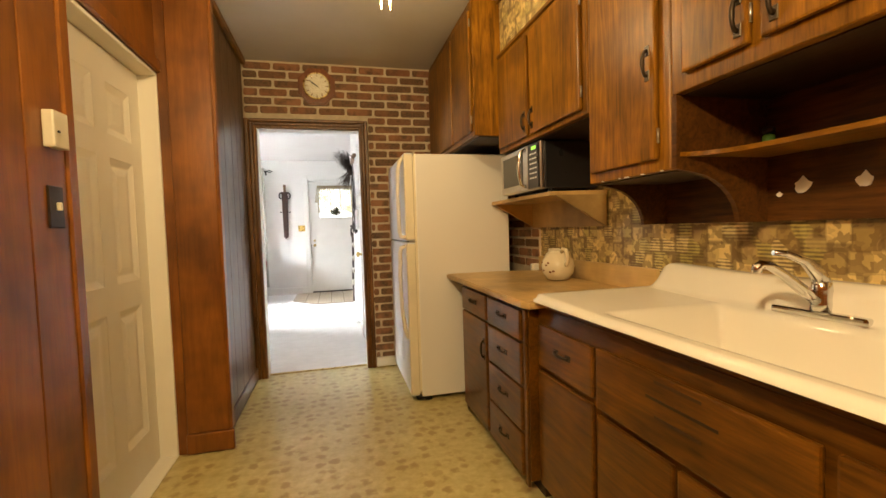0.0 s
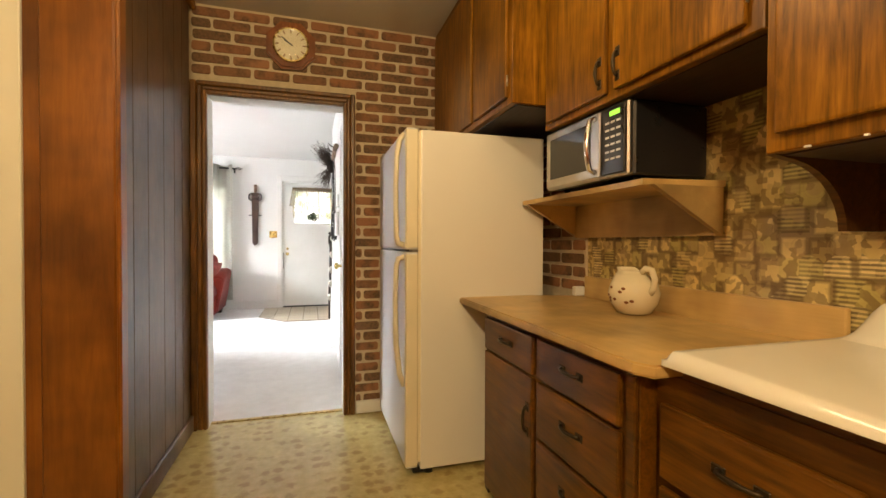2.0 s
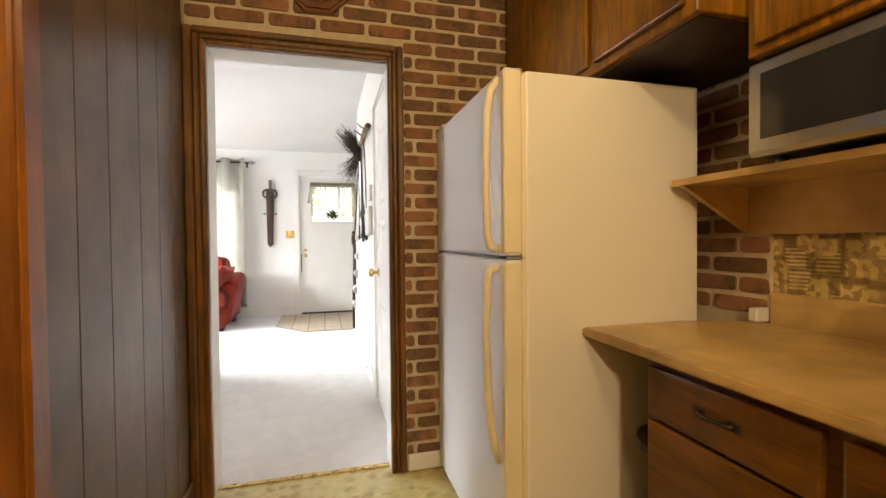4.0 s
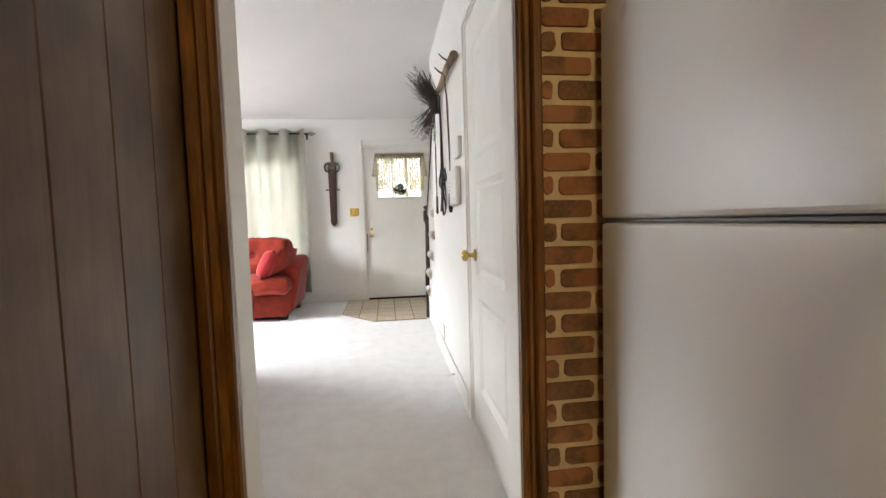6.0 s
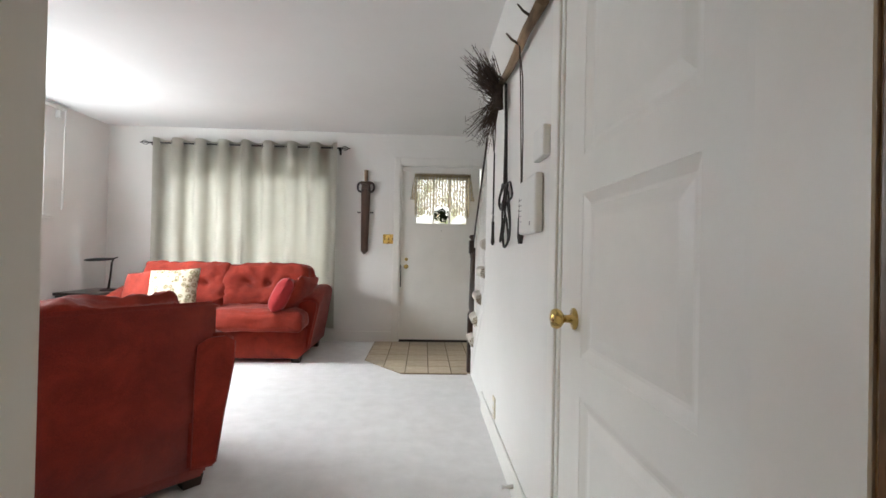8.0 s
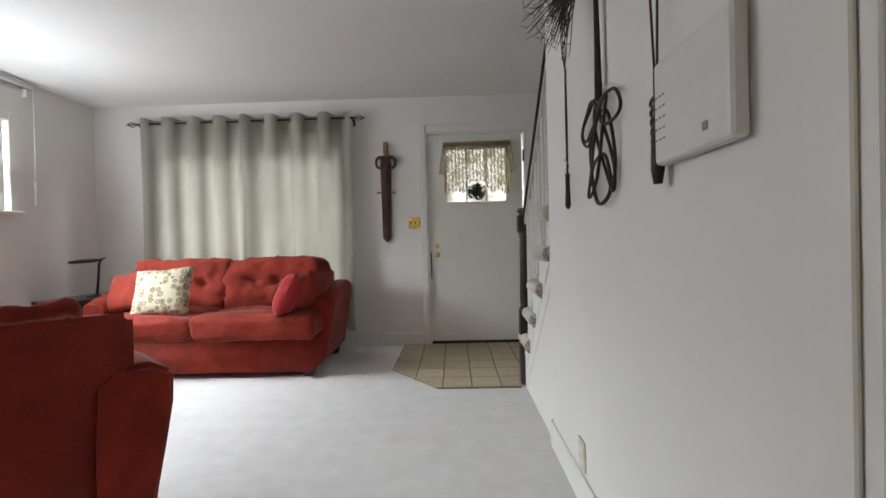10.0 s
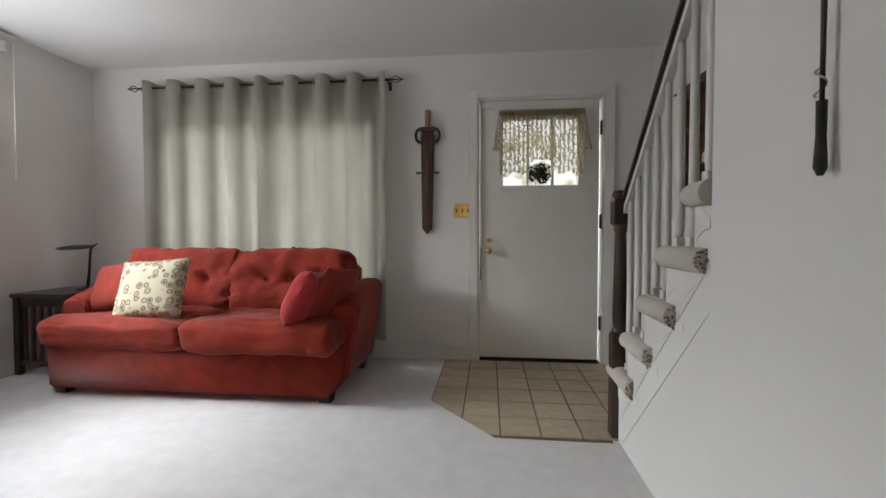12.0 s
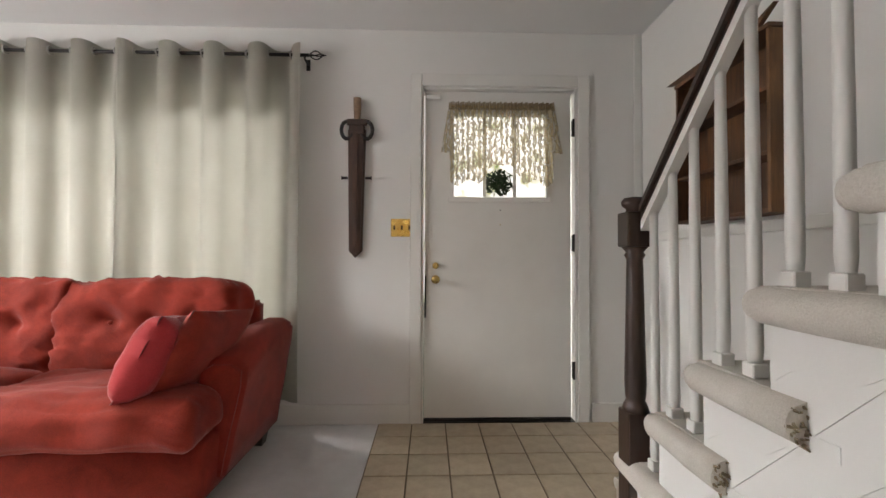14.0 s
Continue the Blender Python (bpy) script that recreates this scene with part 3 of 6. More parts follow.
structure("wall_kitchen_left", "panel_red", [(KXN - 0.1, KXN, KY0, 1.43, 0, CEIL), (KXN - 0.1, KXN, 1.43, 2.26, 1.945, CEIL), (KXN - 0.1, KXN, 2.26, 2.45, 0, CEIL)], "glossy red-brown panelled kitchen wall", "wall")
structure("wall_kitchen_left_return", "panel_red", [(KXN, KX0 + 0.05, 2.242, 2.262, 0, CEIL)], "red-brown wood end of the panelled wall", "wall")
structure("wall_closet_behind_door", "wall_white", [(-0.95, -0.90, 1.3, 2.4, 0, CEIL)], "plain wall behind the closed kitchen door", "wall")
structure("wall_west_living", "wall_white", [(LX0 - 0.1, LX0, LY0 - 0.1, 5.30, 0, CEIL), (LX0 - 0.1, LX0, 6.20, 6.28, 0, CEIL), (LX0 - 0.1, LX0, 7.44, LY1 + 0.1, 0, CEIL), (LX0 - 0.1, LX0, 5.30, 6.20, 0, 1.36), (LX0 - 0.1, LX0, 5.30, 6.20, 2.12, CEIL), (LX0 - 0.1, LX0, 6.28, 7.44, 0, 1.36), (LX0 - 0.1, LX0, 6.28, 7.44, 2.12, CEIL)], "off-white painted side wall with windows", "wall")
structure("wall_north_living", "wall_white", [(LX0, -3.0, LY1, LY1 + 0.12, 0, CEIL), (-1.2, -0.33, LY1, LY1 + 0.12, 0, CEIL), (-3.0, -1.2, LY1, LY1 + 0.12, 0, 0.62), (-3.0, -1.2, LY1, LY1 + 0.12, 2.12, CEIL), (-0.33, 0.635, LY1, LY1 + 0.12, 2.10, CEIL), (0.635, SX1 + 0.1, LY1, LY1 + 0.12, 0, CEIL)], "off-white painted front wall", "wall")
structure("wall_east_living", "wall_white", [(LX1, LX1 + WALLT, LY0, 3.60, 0, CEIL), (LX1, LX1 + WALLT, 3.60, 4.42, 2.04, CEIL), (LX1, LX1 + WALLT, 4.42, WEND, 0, CEIL)], "white painted wall beside the stairs", "wall")
structure("wall_stair", "wall_white", [(SX1, SX1 + 0.1, LY0, LY1, 0, CEIL)], "white wall on the far side of the stairs", "wall")
structure("wall_stair_end", "wall_white", [(LX1 + WALLT, SX1, 4.6, 4.7, 0, CEIL)], "plain wall closing the stairwell", "wall")


def baseboard(name, runs, mat, h, label):
    bm = bmesh.new()
    for x0, x1, y0, y1 in runs:
        box(bm, x0, x1, y0, y1, 0.004, h, bev=0.006)
    me = to_mesh(name, bm, mat)
    return tagged(new(name, me), label, "baseboard", kind="structure")


baseboard("baseboard_living", [(LX0, -0.36, LY1 - 0.016, LY1 - 0.001), (0.735, SX1, LY1 - 0.016, LY1 - 0.001), (LX0 + 0.001, LX0 + 0.016, LY0, LY1 - 0.02), (LX1 - 0.013, LX1 - 0.001, 4.50, WEND - 0.001), (LX1 - 0.013, LX1 + WALLT, WEND, WEND + 0.02), (LX0, DL - 0.06, LY0 + 0.001, LY0 + 0.016)], "trim_white", 0.13, "white painted baseboard")
baseboard("baseboard_brick", [(0.412, KX1, KY1 - 0.03, KY1 - 0.012)], "trim_white", 0.085, "white baseboard under the brick wall")
baseboard("baseboard_panelling", [(KX0 - 0.004, KX0 + 0.014, 2.275, KY1 - 0.03)], "panel_grey", 0.10, "grey-brown baseboard under the panelling")
baseboard("baseboard_post", [(KXN + 0.045, KX0 + 0.075, 2.215, 2.240)], "panel_red", 0.11, "red-brown plinth at the wall's end")

# grey panelling in vertical boards with dark grooves
pan = structure("wall_panelling", "panel_grey", [(KXN, KX0 - 0.012, 2.262, KY1, 0, CEIL)], "grey-brown wood panelling in vertical boards", "wall panelling")
edges = [2.262, 2.40, 2.535, 2.70, 2.905, 3.07, 3.21, 3.355]
for y0, y1 in zip(edges, edges[1:]):
    part_box("board", "panel_grey", pan, (KX0 - 0.012, KX0, y0 + 0.0009, y1 - 0.0009, 0.0, CEIL - 0.03), bev=0.002)
# red panelling boards near the camera
pl = structure("wall_panelling_left", "panel_red", [(KXN, KXN + 0.002, KY0, 1.38, 0, CEIL)], "red-brown panelling boards", "wall panelling")
ys = [-2.2, -1.9, -1.5, -1.2, -0.85, -0.4, -0.1, 0.3, 0.62, 0.95, 1.20, 1.385]
for y0, y1 in zip(ys, ys[1:]):
    part_box("board", "panel_red", pl, (KXN + 0.002, KXN + 0.012, y0 + 0.002, y1 - 0.002, 0.0, CEIL), bev=0.003)


def trim(name, mat, boxes, label, bev=0.006, group=""):
    """A door or window surround: each board is a part."""
    t = thing(name, (boxes[0][0], boxes[0][2], boxes[0][4]), label, "trim", kind="structure")
    for d in boxes:
        part_box("board", mat, t, d, bev)
    return t


# wood post and crown where the panelling ends
trim("trim_post", "panel_red", [(KXN + 0.05, KX0 + 0.055, 2.222, 2.241, 0.11, CEIL), (KX0 + 0.051, KX0 + 0.067, 2.225, 2.285, 0.11, CEIL)], "red-brown wood post at the end of the panelling")
trim("trim_ceiling_panelling", "cabinet_h", [(KX0, KX0 + 0.03, 2.29, KY1 - 0.02, CEIL - 0.05, CEIL - 0.001)], "dark wood strip under the ceiling")

# kitchen doorway: casing in the kitchen, painted jambs
trim("trim_kitchen_doorway", "casing", [(DL - 0.088, DL - 0.052, KY1 - 0.030, KY1 + 0.003, 0, DTOP + 0.075), (DL - 0.052, DL - 0.024, KY1 - 0.022, KY1 + 0.003, 0, DTOP + 0.05), (DL - 0.024, DL, KY1 - 0.026, KY1 + 0.01, 0, DTOP + 0.024),
     (DR + 0.042, DR + 0.072, KY1 - 0.030, KY1 + 0.003, 0, DTOP + 0.075), (DR + 0.02, DR + 0.042, KY1 - 0.022, KY1 + 0.003, 0, DTOP + 0.05), (DR, DR + 0.02, KY1 - 0.026, KY1 + 0.01, 0, DTOP + 0.022),
     (DL - 0.052, DR + 0.042, KY1 - 0.030, KY1 + 0.003, DTOP + 0.048, DTOP + 0.075), (DL - 0.024, DR + 0.02, KY1 - 0.022, KY1 + 0.003, DTOP + 0.022, DTOP + 0.048), (DL, DR, KY1 - 0.026, KY1 + 0.01, DTOP, DTOP + 0.022)], "dark moulded wood casing round the kitchen doorway")
trim("trim_doorway_jamb", "trim_white", [(DL - 0.012, DL, KY1 + 0.011, LY0 + 0.006, 0.0, DTOP + 0.012), (DR, DR + 0.012, KY1 + 0.011, LY0 + 0.006, 0.0, DTOP + 0.012), (DL, DR, KY1 + 0.011, LY0 + 0.006, DTOP, DTOP + 0.012)], "white painted lining of the kitchen doorway", 0.002)
structure("threshold", "brass", [(DL, DR, 3.455, 3.485, 0.0, 0.008)], "thin metal strip between vinyl and carpet", "threshold", 0.003)


def panel_door(name, axis_x, y0, y1, z1, face, mat, panels, label, knob=None, knob_mat="brass", relief=1.0):
    """A door in a wall along y. face: -1 or 1, the side that shows along x."""
    d = thing(name, (axis_x, (y0 + y1) / 2, 0.008), label, "door", kind="structure")
    t = 0.035
    bm = bmesh.new()
    xa, xb = axis_x, axis_x - face * t
    box(bm, xa - face * 0.0135, xb, y0, y1, 0.008, z1)
    leaf = part("leaf", bm, mat, d)
    # stiles and rails stand proud of the recessed panels
    zs = sorted({0.008, z1} | {z for p in panels for z in p[2:]})
    bm = bmesh.new()
    ycuts = sorted({y0, y1} | {y for p in panels for y in p[:2]})
    for ya, yb in zip(ycuts, ycuts[1:]):
        for za, zb in zip(zs, zs[1:]):
            ym, zm = (ya + yb) / 2, (za + zb) / 2
            if not any(p[0] < ym < p[1] and p[2] < zm < p[3] for p in panels):
                box(bm, xa - face * 0.0136, xa, ya, yb, za, zb)
    bmesh.ops.remove_doubles(bm, verts=bm.verts[:], dist=1e-5)
    part("stiles_and_rails", bm, mat, d)
    for ya, yb, za, zb in panels:
        bm = bmesh.new()
        rings = []
        for inset, deep in ((-0.001, 0.0006), (0.012, 0.0030), (0.026, 0.0062), (0.034, 0.0068), (0.060, 0.0036), (0.068, 0.0030)):
            rings.append([bm.verts.new((xa - face * deep * relief, y_, z_)) for y_, z_ in ((ya + inset, za + inset), (yb - inset, za + inset), (yb - inset, zb - inset), (ya + inset, zb - inset))])
        for r0, r1 in zip(rings, rings[1:]):
            for k in range(4):
                bm.faces.new((r0[k], r0[(k + 1) % 4], r1[(k + 1) % 4], r1[k]))
        bm.faces.new(rings[-1])
        bmesh.ops.recalc_face_normals(bm, faces=bm.faces[:])
        part("panel", bm, mat, d)
    if knob:
        ky, kz = knob
        bm = bmesh.new()
        lathe(bm, [(0.030, 0), (0.030, 0.005), (0.012, 0.009), (0.010, 0.030), (0.024, 0.040), (0.029, 0.052), (0.024, 0.064), (0.004, 0.068)], (0, 0, 0), 20, "x")
        for v in bm.verts:
            v.co = Vector((axis_x + face * v.co.x, ky + v.co.y, kz + v.co.z))
        bmesh.ops.recalc_face_normals(bm, faces=bm.faces[:])
        part("door_knob", bm, knob_mat, d, "round brass knob")
    return d


# six-panel door in the kitchen's left wall
KD0, KD1 = 1.455, 2.225
m_, w_ = (KD0 + KD1) / 2, 0.055
pn = []
for a, b_ in ((KD0 + 0.11, m_ - w_), (m_ + w_, KD1 - 0.11)):
    pn += [(a, b_, 0.20, 0.82), (a, b_, 0.94, 1.48), (a, b_, 1.58, 1.80)]
panel_door("door_1", -0.80, KD0, KD1, 1.935, 1, "door_cream", pn, "closed cream six-panel door in the kitchen", None, relief=1.85)
trim("trim_kitchen_door", "door_cream", [(-0.84, KXN + 0.003, 2.226, 2.243, 0, 1.945), (-0.84, KXN + 0.003, 1.437, 1.454, 0, 1.945), (-0.84, KXN + 0.003, 1.437, 2.243, 1.937, 1.955)], "cream door lining", 0.003)
trim("trim_kitchen_door_casing", "panel_red", [(KXN, KXN + 0.020, 1.385, 1.440, 0, 2.02), (KXN, KXN + 0.020, 2.2425, 2.26, 0, 2.02), (KXN + 0.001, KXN + 0.022, 1.385, 2.2424, 1.957, 2.02)], "red-brown casing round the kitchen door")
structure("door_sill_kitchen", "door_cream", [(-0.84, KXN + 0.004, 1.455, 2.225, 0, 0.006)], "worn door sill", "threshold")

# closet door in the living room's right wall
panel_door("door_2", LX1 + 0.004, 3.625, 4.395, 2.02, -1, "trim_white", [(3.72, 4.225, 1.348, 1.86), (3.72, 4.225, 0.805, 1.242), (3.72, 4.225, 0.24, 0.70)], "closed white three-panel closet door", (4.275, 0.90), relief=1.7)
trim("trim_closet_door", "trim_white", [(LX1 - 0.010, LX1 + 0.0, 4.425, 4.497, 0, 2.11), (LX1 - 0.010, LX1 + 0.0, 3.558, 3.595, 0, 2.11), (LX1 - 0.010, LX1 + 0.0, 3.595, 4.425, 2.04, 2.11), (LX1 - 0.002, LX1 + 0.09, 4.398, 4.425, 0, 2.04), (LX1 - 0.002, LX1 + 0.09, 3.595, 3.622, 0, 2.04), (LX1 - 0.002, LX1 + 0.09, 3.622, 4.398, 2.024, 2.04)], "white casing round the closet door", 0.003)

# ---- front door ----
fd = thing("door_3", (0.15, LY1, 0.02), "closed white flat front door with a three-pane window", "door", kind="structure")
FX0, FX1, FZ1 = -0.315, 0.615, 2.09
GX0, GX1, GZ0, GZ1 = -0.13, 0.45, 1.42, 1.945
bm = bmesh.new()
for d_ in ((FX0, GX0, 0.03, FZ1), (GX1, FX1, 0.03, FZ1), (GX0, GX1, 0.03, GZ0), (GX0, GX1, GZ1, FZ1)):
    box(bm, d_[0], d_[1], LY1 + 0.015, LY1 + 0.06, d_[2], d_[3])
bmesh.ops.remove_doubles(bm, verts=bm.verts[:], dist=1e-5)
part("leaf", bm, "trim_white", fd)
third = (GX1 - GX0) / 3
for k in range(3):
    p_ = part_box("pane", "glass", fd, (GX0 + k * third + 0.001, GX0 + (k + 1) * third - 0.001, LY1 + 0.034, LY1 + 0.038, GZ0, GZ1))
    p_.visible_shadow = False
for k in (1, 2):
    part_box("glazing_bar", "trim_white", fd, (GX0 + k * third - 0.012, GX0 + k * third + 0.012, LY1 + 0.018, LY1 + 0.033, GZ0, GZ1), 0.003)
for d_ in ((GX0 - 0.035, GX1 + 0.035, GZ0 - 0.035, GZ0), (GX0 - 0.02, GX1 + 0.02, GZ1, GZ1 + 0.02), (GX0 - 0.02, GX0, GZ0, GZ1), (GX1, GX1 + 0.02, GZ0, GZ1)):
    part_box("window_bead", "trim_white", fd, (d_[0], d_[1], LY1 + 0.003, LY1 + 0.0145, d_[2], d_[3]), 0.003)
for z_ in (0.33, 1.13, 1.86):
    bm = bmesh.new()
    box(bm, FX1 + 0.002, FX1 + 0.018, LY1 - 0.012, LY1 + 0.010, z_ - 0.05, z_ + 0.05, bev=0.003)
    tube(bm, [(FX1 + 0.010, LY1 - 0.014, z_ - 0.055), (FX1 + 0.010, LY1 - 0.014, z_ + 0.055)], 0.007, 8)
    part("hinge", bm, "iron", fd, "dark steel hinge")
bm = bmesh.new()
lathe(bm, [(0.026, 0), (0.026, -0.006), (0.011, -0.012), (0.010, -0.035), (0.024, -0.045), (0.027, -0.056), (0.020, -0.066), (0.003, -0.069)], (-0.245, LY1 + 0.0149, 0.90), 18, "y")
part("door_knob", bm, "brass", fd, "round brass knob")
bm = bmesh.new()
lathe(bm, [(0.020, 0), (0.020, -0.012), (0.014, -0.016), (0.002, -0.018)], (-0.245, LY1 + 0.0149, 0.985), 16, "y")
box(bm, -0.249, -0.241, LY1 - 0.018, LY1 - 0.001, 0.970, 1.0, bev=0.002)
part("deadbolt", bm, "brass", fd, "small brass deadbolt")
part_box("latch_plate", "iron", fd, (FX0 + 0.001, FX0 + 0.012, LY1 + 0.008, LY1 + 0.0149, 0.66, 0.92), 0.001)
part_box("peephole_plate", "plastic_ivory", fd, (0.16, 0.168, LY1 + 0.011, LY1 + 0.0149, 1.24, 1.25), 0.001)
part_box("peephole_plate", "iron", fd, (0.161, 0.167, LY1 + 0.011, LY1 + 0.0149, 1.335, 1.341), 0.001)
part_box("door_closer", "trim_white", fd, (FX0 + 0.005, FX0 + 0.10, LY1 - 0.004, LY1 + 0.0149, 2.035, 2.065), 0.004)
part_box("door_sweep", "iron", fd, (FX0, FX1, LY1 + 0.006, LY1 + 0.02, 0.012, 0.034), 0.003, "dark sweep along the door's foot")
trim("trim_front_door", "trim_white", [(-0.405, -0.335, LY1 - 0.02, LY1 - 0.001, 0, 2.19), (0.652, 0.725, LY1 - 0.02, LY1 - 0.001, 0, 2.19), (-0.335, 0.652, LY1 - 0.02, LY1 - 0.001, 2.115, 2.19), (-0.335, -0.318, LY1 - 0.012, LY1 + 0.1, 0, 2.115), (0.634, 0.652, LY1 - 0.012, LY1 + 0.1, 0, 2.115), (-0.318, 0.634, LY1 - 0.012, LY1 + 0.1, 2.095, 2.115)], "white painted casing round the front door", 0.004)
structure("door_sill_front", "iron", [(-0.318, 0.634, LY1 - 0.004, LY1 + 0.1, 0.0, 0.012)], "dark metal sill under the front door", "threshold")


# ---- windows ----
def side_window(name, y0, y1, z0, z1, label):
    w = thing(name, (LX0, (y0 + y1) / 2, z0), label, "window", kind="structure")
    for d_ in ((y0 - 0.07, y0, z0 - 0.02, z1 + 0.07), (y1, y1 + 0.07, z0 - 0.02, z1 + 0.07), (y0, y1, z1, z1 + 0.07)):
        part_box("casing", "trim_white", w, (LX0 + 0.001, LX0 + 0.018, d_[0], d_[1], d_[2], d_[3]), 0.004)
    part_box("window_sill", "trim_white", w, (LX0 - 0.05, LX0 + 0.05, y0 - 0.09, y1 + 0.09, z0 - 0.045, z0 - 0.02), 0.005)
    zm = (z0 + z1) / 2
    for za, zb in ((z0 - 0.02, zm), (zm, z1)):
        bm = bmesh.new()
        for d_ in ((y0, y0 + 0.045, za, zb), (y1 - 0.045, y1, za, zb), (y0 + 0.045, y1 - 0.045, za, za + 0.04), (y0 + 0.045, y1 - 0.045, zb - 0.04, zb)):
            box(bm, LX0 - 0.065, LX0 - 0.035, d_[0], d_[1], d_[2], d_[3])
        part("window_frame", bm, "trim_white", w)
        g = part_box("pane", "glass", w, (LX0 - 0.052, LX0 - 0.048, y0 + 0.045, y1 - 0.045, za + 0.04, zb - 0.04))
        g.visible_shadow = False
    return w


side_window("window_1", 6.30, 7.42, 1.38, 2.10, "white sash window high in the side wall")
# second window is out of view, added to let in more daylight
side_window("window_2", 5.32, 6.18, 1.38, 2.10, "unseen white sash window added in the side wall for daylight")
fw = thing("window_3", (-2.1, LY1, 0.62), "wide front window behind the curtains", "window", kind="structure")
for d_ in ((-3.0, -2.95, 0.62, 2.12), (-1.25, -1.2, 0.62, 2.12), (-2.125, -2.075, 0.62, 2.12)):
    part_box("window_frame", "trim_white", fw, (d_[0], d_[1], LY1 + 0.03, LY1 + 0.07, d_[2], d_[3]), 0.004)
for a, b_ in ((-2.95, -2.125), (-2.075, -1.25)):
    g = part_box("pane", "glass", fw, (a, b_, LY1 + 0.048, LY1 + 0.052, 0.62, 2.12))
    g.visible_shadow = False

# garden seen through the glass
bm = bmesh.new()
box(bm, -14, 14, 19.9, 20.0, -3, 9)
tagged(new("backdrop_garden", to_mesh("backdrop_garden", bm, "garden")), "blurred sunlit garden beyond the door", "backdrop", kind="structure")
bm = bmesh.new()
box(bm, -14.1, -14.0, -8, 20, -3, 9)
tagged(new("backdrop_side", to_mesh("backdrop_side", bm, "garden")), "blurred sunlit garden beside the house", "backdrop", kind="structure")
bm = bmesh.new()
box(bm, -40, 40, -40, 60, -0.5, -0.4)
tagged(new("ground", to_mesh("ground", bm, "leaf")), "grass round the house", "ground", kind="structure")
bm = bmesh.new()
box(bm, LX0 - 0.4, KX1 + 0.4, KY0 - 0.4, LY1 + 0.5, CEIL + 0.1, CEIL + 0.2)
tagged(new("roof", to_mesh("roof", bm, "iron")), "roof slab over both rooms", "roof", kind="structure")

# ---- kitchen things ----


def pull_handle(parent, x, y, z, length=0.085, vertical=False):
    """A small dark arched pull on a front that faces -x."""
    bm = bmesh.new()
    pts = []
    for k in range(9):
        a = math.pi * k / 8
        off = -length / 2 * math.cos(a)
        out = 0.018 * math.sin(a) ** 0.6
        pts.append((x - out, y, z + off) if vertical else (x - out, y + off, z))
    tube(bm, pts, [0.007, 0.0055, 0.005, 0.0055, 0.0065, 0.0055, 0.005, 0.0055, 0.007], 8)
    for s_ in (-1, 1):
        if vertical:
            box(bm, x - 0.004, x, y - 0.011, y + 0.011, z + s_ * length / 2 - 0.016, z + s_ * length / 2 + 0.016, bev=0.003)
        else:
            box(bm, x - 0.004, x, y + s_ * length / 2 - 0.016, y + s_ * length / 2 + 0.016, z - 0.011, z + 0.011, bev=0.003)
    return part("handle", bm, "bronze", parent, "dark bronze pull handle")


def front(parent, name, x, y0, y1, z0, z1, mat, lip=0.018):
    """A lipped door or drawer front facing -x, with a routed edge."""
    bm = bmesh.new()
    box(bm, x - lip, x - 0.001, y0, y1, z0, z1, bev=0.007, seg=2)
    return part(name, bm, mat, parent)


# refrigerator, its doors facing the aisle
fr = thing("refrigerator", (0.9, 2.87, 0.0), "cream-white top-freezer refrigerator beside the brick wall", "refrigerator")
FY0, FY1, FTOP = 2.53, 3.345, 1.620
part_box("body", "fridge", fr, (0.630, 1.265, FY0, FY1, 0.035, FTOP), 0.008, seg=2)
part_box("kickplate", "iron", fr, (0.60, 0.66, FY0 + 0.02, FY1 - 0.02, 0.012, 0.034), 0.003)
for ya in (FY0 + 0.05, FY1 - 0.05):
    for xa in (0.68, 1.20):
        bm = bmesh.new()
        lathe(bm, [(0.022, 0), (0.022, 0.036)], (xa, ya, 0.0), 12)
        part("foot", bm, "iron", fr)
part_box("gasket", "fridge_handle", fr, (0.618, 0.631, FY0 + 0.004, FY1 - 0.012, 0.07, FTOP - 0.006))
dz = ((0.045, 1.051, "fridge_door"), (1.063, FTOP + 0.006, "freezer_door"))
for za, zb, nm in dz:
    dr_ = part_box(nm, "fridge_door", fr, (0.560, 0.619, FY0, FY1, za, zb), 0.012, seg=3)
    bm = bmesh.new()
    if nm == "freezer_door":
        zt, zl = FTOP - 0.015, 1.085
        pts = [(0.562, FY0 + 0.052, zt), (0.538, FY0 + 0.052, zt - 0.03), (0.526, FY0 + 0.052, zt - 0.10), (0.520, FY0 + 0.052, zt - 0.25), (0.524, FY0 + 0.052, zl + 0.04), (0.532, FY0 + 0.052, zl + 0.008), (0.562, FY0 + 0.052, zl)]
    else:
        zt, zl = 1.028, 0.42
        pts = [(0.562, FY0 + 0.052, zt), (0.532, FY0 + 0.052, zt - 0.008), (0.524, FY0 + 0.052, zt - 0.04), (0.518, FY0 + 0.052, zt - 0.20), (0.524, FY0 + 0.052, zl + 0.2), (0.540, FY0 + 0.052, zl + 0.06), (0.562, FY0 + 0.052, zl)]
    tube(bm, pts, [0.013, 0.013, 0.013, 0.012, 0.013, 0.014, 0.014], 10)
    part("handle", bm, "fridge_handle", dr_, "cream arched plastic handle")
    part_box("side_trim", "fridge_handle", dr_, (0.558, 0.617, FY0 - 0.003, FY0 + 0.022, za + 0.008, zb - 0.008), 0.005)
bm = bmesh.new()
box(bm, 0.585, 0.635, FY0 + 0.004, FY0 + 0.05, 1.052, 1.062, bev=0.003)
part("centre_hinge", bm, "steel", fr, "steel centre hinge")
